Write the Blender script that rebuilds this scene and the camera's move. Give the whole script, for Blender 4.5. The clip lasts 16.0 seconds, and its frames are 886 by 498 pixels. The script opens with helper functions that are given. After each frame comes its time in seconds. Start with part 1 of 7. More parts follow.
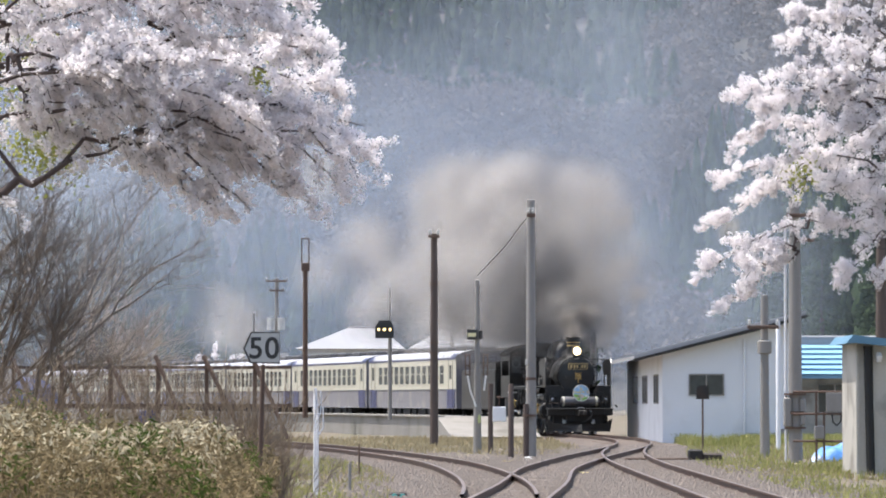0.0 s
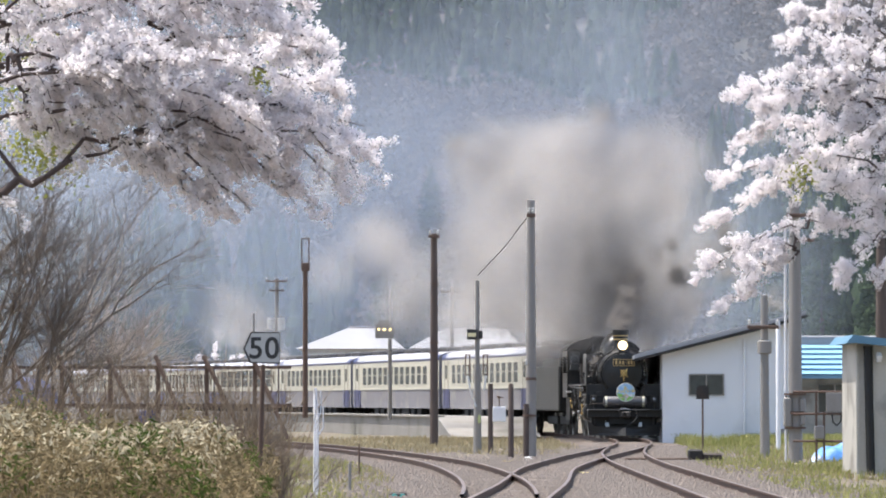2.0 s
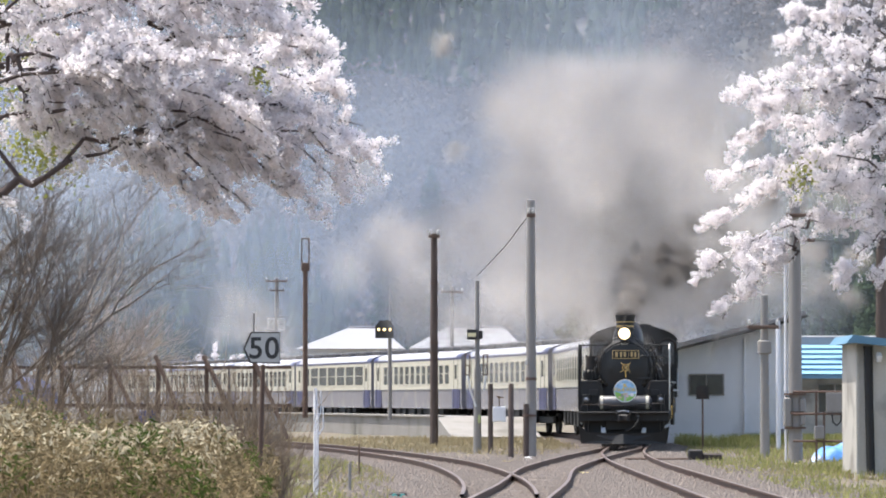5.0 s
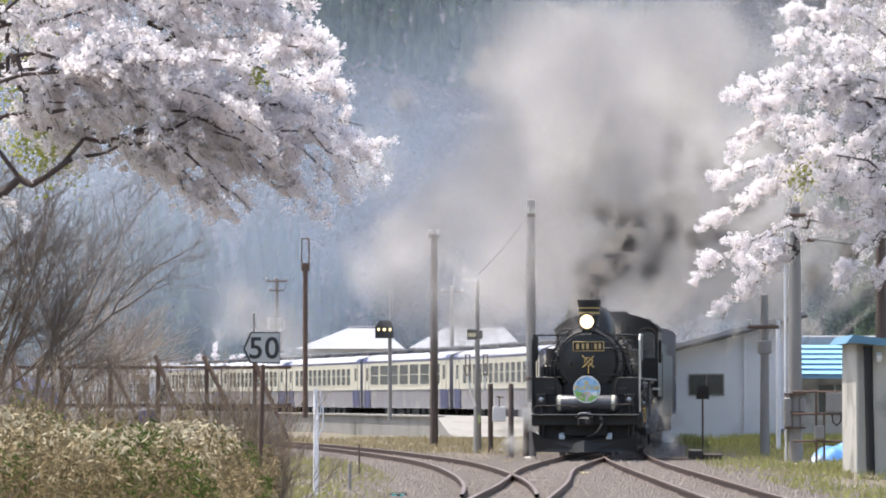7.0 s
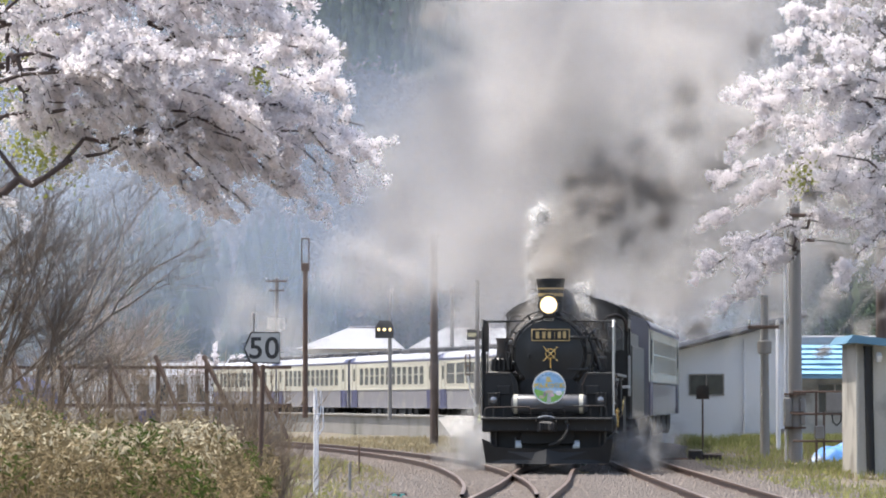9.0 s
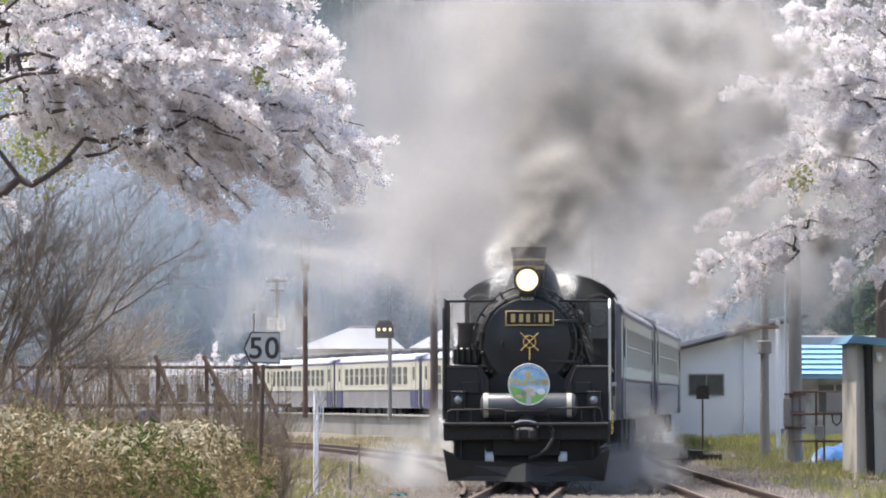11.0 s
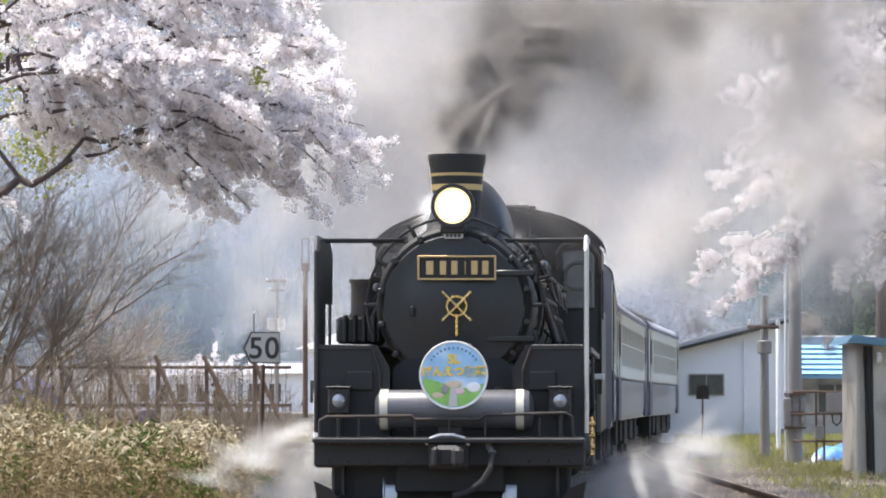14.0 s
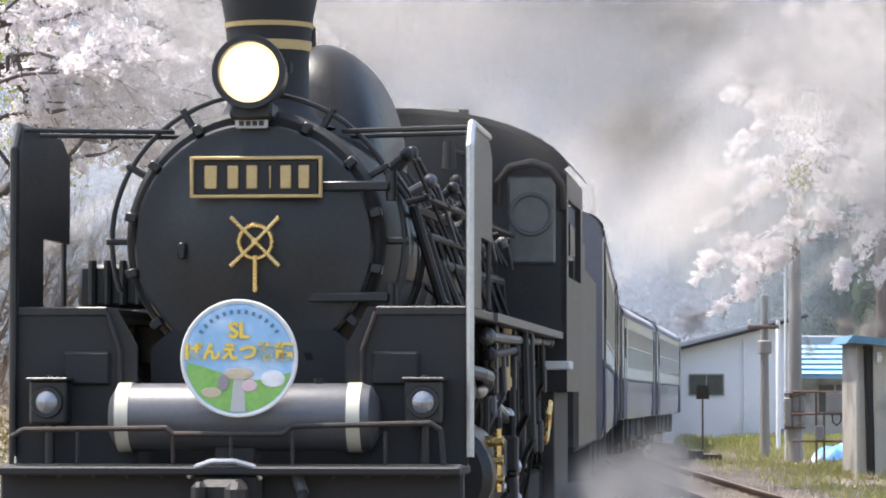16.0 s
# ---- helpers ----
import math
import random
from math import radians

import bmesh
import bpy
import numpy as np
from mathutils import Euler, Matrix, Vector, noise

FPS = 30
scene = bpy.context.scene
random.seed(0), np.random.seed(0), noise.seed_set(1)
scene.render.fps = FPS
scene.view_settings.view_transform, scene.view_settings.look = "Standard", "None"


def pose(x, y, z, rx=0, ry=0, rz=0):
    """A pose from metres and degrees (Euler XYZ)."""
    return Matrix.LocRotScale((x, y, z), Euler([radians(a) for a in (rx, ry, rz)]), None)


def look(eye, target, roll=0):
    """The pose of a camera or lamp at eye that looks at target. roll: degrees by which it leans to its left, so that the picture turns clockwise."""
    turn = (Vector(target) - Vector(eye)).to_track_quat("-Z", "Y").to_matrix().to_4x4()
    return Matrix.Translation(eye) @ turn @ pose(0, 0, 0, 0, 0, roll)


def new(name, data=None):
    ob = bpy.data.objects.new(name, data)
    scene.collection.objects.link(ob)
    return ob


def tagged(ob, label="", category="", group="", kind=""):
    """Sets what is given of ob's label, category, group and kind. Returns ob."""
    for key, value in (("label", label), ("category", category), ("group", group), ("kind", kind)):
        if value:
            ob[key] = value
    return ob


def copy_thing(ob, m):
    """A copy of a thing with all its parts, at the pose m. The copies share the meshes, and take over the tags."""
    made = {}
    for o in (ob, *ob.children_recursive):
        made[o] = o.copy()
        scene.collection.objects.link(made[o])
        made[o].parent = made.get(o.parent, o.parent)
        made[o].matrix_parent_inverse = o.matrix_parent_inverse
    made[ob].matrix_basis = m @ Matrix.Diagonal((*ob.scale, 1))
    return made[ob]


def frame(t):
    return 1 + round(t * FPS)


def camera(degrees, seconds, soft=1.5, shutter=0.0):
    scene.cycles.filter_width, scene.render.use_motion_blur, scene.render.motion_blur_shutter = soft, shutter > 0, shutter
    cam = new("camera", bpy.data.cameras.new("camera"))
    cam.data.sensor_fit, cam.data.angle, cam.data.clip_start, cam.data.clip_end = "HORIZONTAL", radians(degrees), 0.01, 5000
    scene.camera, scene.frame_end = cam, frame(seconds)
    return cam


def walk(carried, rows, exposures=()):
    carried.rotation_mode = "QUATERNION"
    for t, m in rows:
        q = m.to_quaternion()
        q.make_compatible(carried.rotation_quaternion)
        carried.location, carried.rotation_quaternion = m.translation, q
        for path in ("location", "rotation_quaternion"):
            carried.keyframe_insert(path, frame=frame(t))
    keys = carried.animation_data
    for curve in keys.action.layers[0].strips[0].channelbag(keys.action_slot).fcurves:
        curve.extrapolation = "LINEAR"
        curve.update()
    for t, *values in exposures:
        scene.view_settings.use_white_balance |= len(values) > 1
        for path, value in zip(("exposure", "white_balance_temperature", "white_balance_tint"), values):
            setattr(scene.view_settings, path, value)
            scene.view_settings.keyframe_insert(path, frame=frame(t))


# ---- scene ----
# Station throat in spring: a steam train pulls out past cherry trees. Camera stands still with a long lens.
# x to the right, y away from the camera, z = 0 at the top of the rails.
EYE = 1.44
cam = camera(13.55, 16.0, soft=1.9)
STAND = pose(0, 0, EYE, 92.30, 0, 0)
walk(cam, [(0.0, STAND), (16.0, STAND)], [(0.0, 0.86), (3.0, 0.96), (7.0, 0.97), (9.0, 0.95), (11.5, 0.96), (12.5, 1.1), (14.5, 1.24), (16.0, 1.34)])

# ---- world, sun, exposure ----
SUN_FROM = Vector((-0.33, 0.1, 1.0)).normalized()
world = bpy.data.worlds.new("sky")
world.use_nodes = True
scene.world = world
sky = world.node_tree.nodes.new("ShaderNodeTexSky")
sky.sky_type = "NISHITA"
sky.sun_disc = False
sky.sun_elevation = math.asin(SUN_FROM.z)
sky.sun_rotation = math.atan2(SUN_FROM.x, SUN_FROM.y)
sky.dust_density = 3.0
sky.air_density = 1.0
world.node_tree.links.new(sky.outputs[0], world.node_tree.nodes["Background"].inputs[0])
world.node_tree.nodes["Background"].inputs[1].default_value = 0.15
sun = new("sun", bpy.data.lights.new("sun", "SUN"))
sun.data.energy, sun.data.angle, sun.data.color = 3.4, radians(1.5), (1.0, 0.955, 0.89)
sun.matrix_world = look(SUN_FROM * 200, (0, 0, 0))
scene.cycles.transparent_max_bounces = 96
scene.cycles.max_bounces, scene.cycles.diffuse_bounces, scene.cycles.transmission_bounces = 5, 4, 4


# ---- materials ----
def mat(name, color, rough=0.7, metal=0.0, vary=0.12, scale=3.0, fine=40.0, bump=0.0, dirt=None, dirt_scale=0.8,
        per_object=0.0, emit=None, power=0.0, spec=0.5, stretch=(1, 1, 1), dirt_edge=(0.5, 0.7)):
    """A surface with two scales of variation, stains and fine relief."""
    m = bpy.data.materials.new(name)
    m.use_nodes = True
    n, l = m.node_tree.nodes, m.node_tree.links
    b = n["Principled BSDF"]
    tc = n.new("ShaderNodeTexCoord")
    mp = n.new("ShaderNodeMapping")
    mp.inputs["Scale"].default_value = stretch
    l.new(tc.outputs["Object"], mp.inputs[0])
    big, small = n.new("ShaderNodeTexNoise"), n.new("ShaderNodeTexNoise")
    big.inputs["Scale"].default_value, small.inputs["Scale"].default_value = scale, fine
    big.inputs["Detail"].default_value, small.inputs["Detail"].default_value = 5, 4
    for k in (big, small):
        l.new(mp.outputs[0], k.inputs["Vector"])
    add = n.new("ShaderNodeMath")
    add.operation = "ADD"
    l.new(big.outputs["Fac"], add.inputs[0])
    l.new(small.outputs["Fac"], add.inputs[1])
    val = n.new("ShaderNodeMapRange")
    val.inputs["From Min"].default_value, val.inputs["From Max"].default_value = 0.6, 1.4
    val.inputs["To Min"].default_value, val.inputs["To Max"].default_value = 1 - vary, 1 + vary
    l.new(add.outputs[0], val.inputs["Value"])
    last = val.outputs["Result"]
    if per_object:
        info, pr = n.new("ShaderNodeObjectInfo"), n.new("ShaderNodeMapRange")
        pr.inputs["To Min"].default_value, pr.inputs["To Max"].default_value = 1 - per_object, 1 + per_object
        l.new(info.outputs["Random"], pr.inputs["Value"])
        mul = n.new("ShaderNodeMath")
        mul.operation = "MULTIPLY"
        l.new(last, mul.inputs[0])
        l.new(pr.outputs["Result"], mul.inputs[1])
        last = mul.outputs[0]
    sc = n.new("ShaderNodeVectorMath")
    sc.operation = "SCALE"
    sc.inputs[0].default_value = color
    l.new(last, sc.inputs["Scale"])
    col = sc.outputs[0]
    if dirt:
        dn, dr, mx = n.new("ShaderNodeTexNoise"), n.new("ShaderNodeMapRange"), n.new("ShaderNodeMix")
        dn.inputs["Scale"].default_value, dn.inputs["Detail"].default_value = dirt_scale, 8
        l.new(mp.outputs[0], dn.inputs["Vector"])
        dr.inputs["From Min"].default_value, dr.inputs["From Max"].default_value = dirt_edge
        l.new(dn.outputs["Fac"], dr.inputs["Value"])
        mx.data_type = "RGBA"
        l.new(dr.outputs["Result"], mx.inputs["Factor"])
        l.new(col, mx.inputs["A"])
        mx.inputs["B"].default_value = (*dirt, 1)
        col = mx.outputs["Result"]
    l.new(col, b.inputs["Base Color"])
    rr = n.new("ShaderNodeMapRange")
    rr.inputs["To Min"].default_value, rr.inputs["To Max"].default_value = max(rough - 0.12, 0.03), min(rough + 0.12, 1)
    l.new(small.outputs["Fac"], rr.inputs["Value"])
    l.new(rr.outputs["Result"], b.inputs["Roughness"])
    b.inputs["Metallic"].default_value = metal
    b.inputs["Specular IOR Level"].default_value = spec
    if bump:
        bp = n.new("ShaderNodeBump")
        bp.inputs["Strength"].default_value, bp.inputs["Distance"].default_value = 0.7, bump
        l.new(small.outputs["Fac"], bp.inputs["Height"])
        l.new(bp.outputs[0], b.inputs["Normal"])
    if emit:
        b.inputs["Emission Color"].default_value = (*emit, 1)
        b.inputs["Emission Strength"].default_value = power
    return m


def leaf_mat(name, color, color2, through_light=0.35):
    """Thin petals or leaves: two tints by island, part of the light goes through."""
    m = bpy.data.materials.new(name)
    m.use_nodes = True
    n, l = m.node_tree.nodes, m.node_tree.links
    n.remove(n["Principled BSDF"])
    geo, mx = n.new("ShaderNodeNewGeometry"), n.new("ShaderNodeMix")
    mx.data_type = "RGBA"
    l.new(geo.outputs["Random Per Island"], mx.inputs["Factor"])
    mx.inputs["A"].default_value, mx.inputs["B"].default_value = (*color, 1), (*color2, 1)
    d, t, mix = n.new("ShaderNodeBsdfDiffuse"), n.new("ShaderNodeBsdfTranslucent"), n.new("ShaderNodeMixShader")
    l.new(mx.outputs["Result"], d.inputs[0])
    l.new(mx.outputs["Result"], t.inputs[0])
    mix.inputs[0].default_value = through_light
    l.new(d.outputs[0], mix.inputs[1])
    l.new(t.outputs[0], mix.inputs[2])
    l.new(mix.outputs[0], n["Material Output"].inputs["Surface"])
    return m


def vapour_mat(name, color, dense):
    """Smoke, steam or stand-in haze: thin soft flakes, dense in the middle and clear at the rim, by their own UV."""
    m = bpy.data.materials.new(name)
    m.use_nodes = True
    n, l = m.node_tree.nodes, m.node_tree.links
    n.remove(n["Principled BSDF"])
    uv = n.new("ShaderNodeUVMap")
    ln = n.new("ShaderNodeVectorMath")
    ln.operation = "LENGTH"
    l.new(uv.outputs[0], ln.inputs[0])
    fall = n.new("ShaderNodeMapRange")
    fall.interpolation_type = "SMOOTHERSTEP"
    fall.inputs["From Min"].default_value, fall.inputs["From Max"].default_value = 1.0, 0.0
    fall.inputs["To Min"].default_value, fall.inputs["To Max"].default_value = 0.0, dense
    l.new(ln.outputs["Value"], fall.inputs["Value"])
    tc, nz, nr = n.new("ShaderNodeTexCoord"), n.new("ShaderNodeTexNoise"), n.new("ShaderNodeMapRange")
    l.new(tc.outputs["Object"], nz.inputs["Vector"])
    nz.inputs["Scale"].default_value, nz.inputs["Detail"].default_value = 1.1, 4
    nr.inputs["From Min"].default_value, nr.inputs["From Max"].default_value = 0.3, 0.7
    nr.inputs["To Min"].default_value, nr.inputs["To Max"].default_value = 0.6, 1.35
    l.new(nz.outputs["Fac"], nr.inputs["Value"])
    al = n.new("ShaderNodeMath")
    al.operation = "MULTIPLY"
    al.use_clamp = True
    l.new(fall.outputs["Result"], al.inputs[0])
    l.new(nr.outputs["Result"], al.inputs[1])
    # light scatters evenly whatever way a flake lies, so all flakes shade as one upward surface
    up = n.new("ShaderNodeCombineXYZ")
    up.inputs[0].default_value, up.inputs[1].default_value, up.inputs[2].default_value = -0.25, -0.35, 0.9
    d, clear, out = n.new("ShaderNodeBsdfDiffuse"), n.new("ShaderNodeBsdfTransparent"), n.new("ShaderNodeMixShader")
    d.inputs[0].default_value = (*color, 1)
    l.new(up.outputs[0], d.inputs["Normal"])
    down, tr, both = n.new("ShaderNodeVectorMath"), n.new("ShaderNodeBsdfTranslucent"), n.new("ShaderNodeAddShader")
    down.operation = "SCALE"
    down.inputs["Scale"].default_value = -1
    l.new(up.outputs[0], down.inputs[0])
    l.new(down.outputs[0], tr.inputs["Normal"])
    tr.inputs[0].default_value = (*color, 1)
    l.new(d.outputs[0], both.inputs[0])
    l.new(tr.outputs[0], both.inputs[1])
    l.new(al.outputs[0], out.inputs[0])
    l.new(clear.outputs[0], out.inputs[1])
    l.new(both.outputs[0], out.inputs[2])
    l.new(out.outputs[0], n["Material Output"].inputs["Surface"])
    return m


M = {
    "black": mat("black_paint", (0.021, 0.021, 0.0215), 0.36, 0, 0.3, 2, 30, 0.002, (0.04, 0.036, 0.032), 1.5, dirt_edge=(0.55, 0.8), spec=0.42),
    "soot": mat("sooty_black_iron", (0.012, 0.012, 0.012), 0.65, 0, 0.3, 3, 40, 0.003),
    "dark_iron": mat("dark_iron", (0.03, 0.028, 0.027), 0.6, 0.3, 0.3, 3, 40, 0.003, (0.06, 0.04, 0.03), 2),
    "tank": mat("satin_grey_tank", (0.11, 0.11, 0.117), 0.4, 0.3, 0.15),
    "brass": mat("polished_brass", (0.72, 0.5, 0.2), 0.25, 0.9, 0.1),
    "gold_paint": mat("gold_paint", (0.5, 0.36, 0.16), 0.5, 0.2, 0.15),
    "steel": mat("bright_steel", (0.5, 0.5, 0.5), 0.35, 0.8, 0.15),
    "white_edge": mat("white_painted_edge", (0.7, 0.7, 0.68), 0.5, 0, 0.1),
    "lamp_glow": mat("headlight_glass", (1, 0.95, 0.8), 0.2, emit=(1.0, 0.86, 0.58), power=3.0),
    "lamp_rim": mat("lit_reflector", (0.9, 0.7, 0.4), 0.3, emit=(1.0, 0.72, 0.36), power=0.75),
    "lens": mat("clear_lens", (0.3, 0.31, 0.33), 0.12, 0.5, 0.1),
    "cab_glass": mat("grimy_cab_glass", (0.1, 0.105, 0.11), 0.15, 0, 0.3, 2, 9, spec=0.7),
    "glass": mat("dark_window_glass", (0.05, 0.06, 0.06), 0.08, 0, 0.3, 1, 5, spec=0.8),
    "cream": mat("cream_coach_paint", (0.57, 0.54, 0.44), 0.22, 0, 0.06, 1, 20, dirt=(0.5, 0.47, 0.38), dirt_edge=(0.6, 0.8)),
    "blue": mat("deep_blue_coach_paint", (0.032, 0.038, 0.115), 0.35, 0, 0.1, 1, 20),
    "coach_grey": mat("grey_coach_paint", (0.18, 0.18, 0.21), 0.22, 0, 0.08, 1, 20, dirt=(0.26, 0.25, 0.25)),
    "coach_roof": mat("pale_coach_roof", (0.46, 0.46, 0.49), 0.5, 0, 0.1, 1, 20, dirt=(0.3, 0.3, 0.31)),
    "roof_unit": mat("dark_roof_unit", (0.06, 0.06, 0.066), 0.6, 0, 0.25),
    "under": mat("underframe_grime", (0.03, 0.028, 0.026), 0.8, 0, 0.3),
    "rubber": mat("black_rubber", (0.02, 0.02, 0.02), 0.8),
    "rail": mat("rusty_rail", (0.1, 0.062, 0.046), 0.6, 0.3, 0.25, 2, 30, 0.002),
    "rail_top": mat("worn_rail_head", (0.17, 0.125, 0.1), 0.45, 0.3, 0.25),
    "sleeper": mat("weathered_sleeper", (0.12, 0.095, 0.075), 0.85, 0, 0.3, 4, 40, 0.006, per_object=0.3),
    "ballast": mat("brown_ballast", (0.125, 0.1, 0.083), 0.95, 0, 0.35, 1.5, 9, 0.05, (0.1, 0.08, 0.07), 0.5),
    "stone": mat("ballast_stone", (0.2, 0.17, 0.148), 0.9, 0, 0.35, 9, 40),
    "earth": mat("dry_earth", (0.15, 0.122, 0.09), 0.95, 0, 0.35, 0.4, 6, 0.05, (0.15, 0.15, 0.07), 0.3, dirt_edge=(0.48, 0.75)),
    "concrete": mat("weathered_concrete", (0.25, 0.235, 0.215), 0.85, 0, 0.15, 1.2, 25, 0.004, (0.15, 0.14, 0.12), 0.6),
    "pole_wood": mat("creosoted_wood_pole", (0.1, 0.075, 0.065), 0.85, 0, 0.3, 2, 30, 0.006, stretch=(6, 6, 0.6)),
    "pole_grey": mat("grey_concrete_pole", (0.26, 0.245, 0.23), 0.8, 0, 0.2, 1, 25, 0.003, stretch=(4, 4, 0.5)),
    "wall_white": mat("pale_rendered_wall", (0.78, 0.78, 0.8), 0.85, 0, 0.06, 0.6, 30, 0.002, (0.5, 0.5, 0.5), 0.5, dirt_edge=(0.55, 0.85)),
    "roof_pale": mat("pale_sheet_roof", (0.31, 0.31, 0.32), 0.5, 0, 0.1, 0.5, 8),
    "roof_blue": mat("sky_blue_sheet_roof", (0.22, 0.42, 0.6), 0.5, 0, 0.1, 0.5, 8),
    "roof_teal": mat("blue_edge_board", (0.1, 0.22, 0.32), 0.5, 0, 0.1),
    "shed_wall": mat("beige_shed_panel", (0.48, 0.455, 0.4), 0.8, 0, 0.1, 1, 20, 0.002, (0.22, 0.2, 0.17), 0.9),
    "rust": mat("rusty_steel", (0.13, 0.085, 0.065), 0.8, 0.2, 0.3, 4, 40, 0.003),
    "sign_white": mat("dull_white_sign", (0.5, 0.5, 0.48), 0.6, 0, 0.08, 2, 20),
    "sign_black": mat("black_sign_paint", (0.03, 0.03, 0.03), 0.6),
    "tarp": mat("bright_blue_sheet", (0.12, 0.32, 0.72), 0.5, 0, 0.25, 2, 12, 0.02, (0.6, 0.68, 0.8), 2, dirt_edge=(0.5, 0.6)),
    "yellow": mat("yellow_signal_paint", (0.7, 0.5, 0.1), 0.5),
    "bark": mat("cherry_bark", (0.07, 0.05, 0.045), 0.9, 0, 0.35, 5, 40, 0.01, stretch=(1, 1, 0.4)),
    "twig": mat("bare_twig", (0.15, 0.12, 0.098), 0.9, 0, 0.3, 5, 30),
    "blossom": leaf_mat("cherry_petals", (0.955, 0.905, 0.915), (0.975, 0.945, 0.95), 0.55),
    "young_leaf": leaf_mat("yellow_green_leaves", (0.3, 0.33, 0.06), (0.42, 0.42, 0.12)),
    "dry_leaf": leaf_mat("dry_undergrowth", (0.1, 0.08, 0.045), (0.33, 0.26, 0.155), 0.25),
    "pale_leaf": leaf_mat("bleached_bamboo_leaves", (0.36, 0.3, 0.19), (0.58, 0.52, 0.38), 0.3),
    "green_leaf": leaf_mat("dull_green_leaves", (0.045, 0.07, 0.02), (0.12, 0.15, 0.045), 0.3),
    "grass": leaf_mat("spring_grass", (0.24, 0.26, 0.085), (0.38, 0.36, 0.16), 0.35),
    "straw": leaf_mat("dead_grass", (0.29, 0.24, 0.14), (0.43, 0.37, 0.24), 0.3),
    "cedar": leaf_mat("cedar_needles", (0.03, 0.05, 0.027), (0.06, 0.085, 0.045), 0.2),
    "wood_far": leaf_mat("bare_hill_wood", (0.11, 0.095, 0.088), (0.16, 0.135, 0.122), 0.2),
    "hill": mat("wooded_hill_floor", (0.075, 0.07, 0.062), 0.95, 0, 0.3, 0.02, 0.3),
    "smoke": vapour_mat("coal_smoke", (0.1, 0.094, 0.091), 0.44),
    "smoke_pale": vapour_mat("pale_brown_smoke", (0.165, 0.156, 0.148), 0.3),
    "smoke_thin": vapour_mat("thin_smoke", (0.225, 0.219, 0.218), 0.22),
    "steam": vapour_mat("white_steam", (0.27, 0.268, 0.268), 0.19),
    "jet": vapour_mat("dense_white_steam", (0.45, 0.45, 0.45), 0.32),
    # blue-grey tint imitates distance haze over the mountain
    "haze": vapour_mat("haze_flakes", (0.22, 0.258, 0.32), 0.12),
}


# ---- building helpers ----
def B():
    return bmesh.new()


def box(bm, x0, x1, y0, y1, z0, z1, bevel=0.0, m=None):
    r = bmesh.ops.create_cube(bm, size=1)
    vs = r["verts"]
    for v in vs:
        v.co = Vector((x0 + (v.co.x + 0.5) * (x1 - x0), y0 + (v.co.y + 0.5) * (y1 - y0), z0 + (v.co.z + 0.5) * (z1 - z0)))
    if bevel:
        es = list({e for v in vs for e in v.link_edges})
        out = bmesh.ops.bevel(bm, geom=es, offset=bevel, segments=1, affect="EDGES")
        vs = list({v for f in out["faces"] for v in f.verts} | {v for v in vs if v.is_valid})
    if m is not None:
        bmesh.ops.transform(bm, matrix=m, verts=[v for v in vs if v.is_valid])
    return vs


def rod(bm, a, b, r0, r1=None, n=10, caps=True):
    """A round bar from a to b."""
    a, b = Vector(a), Vector(b)
    r1 = r0 if r1 is None else r1
    d = b - a
    q = d.to_track_quat("Z", "Y").to_matrix().to_4x4()
    bmesh.ops.create_cone(bm, cap_ends=caps, segments=n, radius1=r0, radius2=max(r1, 1e-4), depth=d.length,
                          matrix=Matrix.Translation((a + b) / 2) @ q)


def pipe(bm, pts, r, n=6):
    for a, b in zip(pts, pts[1:]):
        rod(bm, a, b, r, r, n)
    for p in pts[1:-1]:
        bmesh.ops.create_icosphere(bm, subdivisions=1, radius=r * 1.02, matrix=Matrix.Translation(p))


def lathe(bm, prof, n=32, axis="Y", at=(0, 0, 0), start=0.0, end=2 * math.pi):
    """Turn a profile of (along, radius) round an axis."""
    closed = abs(end - start - 2 * math.pi) < 1e-6
    rings = []
    for along, r in prof:
        ring = []
        for i in range(n if closed else n + 1):
            a = start + (end - start) * i / n
            c, s_ = math.cos(a) * r, math.sin(a) * r
            p = {"Y": (c, along, s_), "Z": (c, s_, along), "X": (along, c, s_)}[axis]
            ring.append(bm.verts.new(Vector(p) + Vector(at)))
        rings.append(ring)
    for r0, r1 in zip(rings, rings[1:]):
        k = len(r0)
        for i in range(k if closed else k - 1):
            bm.faces.new((r0[i], r0[(i + 1) % k], r1[(i + 1) % k], r1[i]))
    return rings


def plate(bm, outline, thick, m=None):
    """A flat plate: outline in x, z, thickness along y from 0 to thick."""
    f = [bm.verts.new((x, 0, z)) for x, z in outline]
    g = [bm.verts.new((x, thick, z)) for x, z in outline]
    k = len(f)
    bm.faces.new(f)
    bm.faces.new(g[::-1])
    for i in range(k):
        bm.faces.new((f[i], g[i], g[(i + 1) % k], f[(i + 1) % k]))
    if m is not None:
        bmesh.ops.transform(bm, matrix=m, verts=f + g)


def part(name, bm, material, parent=None, label="", smooth=True, m=None):
    me = bpy.data.meshes.new(name)
    bmesh.ops.recalc_face_normals(bm, faces=bm.faces)
    bm.to_mesh(me)
    bm.free()
    me.materials.append(material)
    if smooth:
        me.shade_smooth()
        me.set_sharp_from_angle(angle=radians(38))
    ob = new(name, me)
    if parent is not None:
        ob.parent = parent
    if m is not None:
        ob.matrix_basis = m
    if label:
        tagged(ob, label)
    return ob


def shared(name, src, parent, m):
    """Another piece on the same mesh."""
    ob = new(name, src.data)
    ob.parent = parent
    ob.matrix_basis = m
    return ob


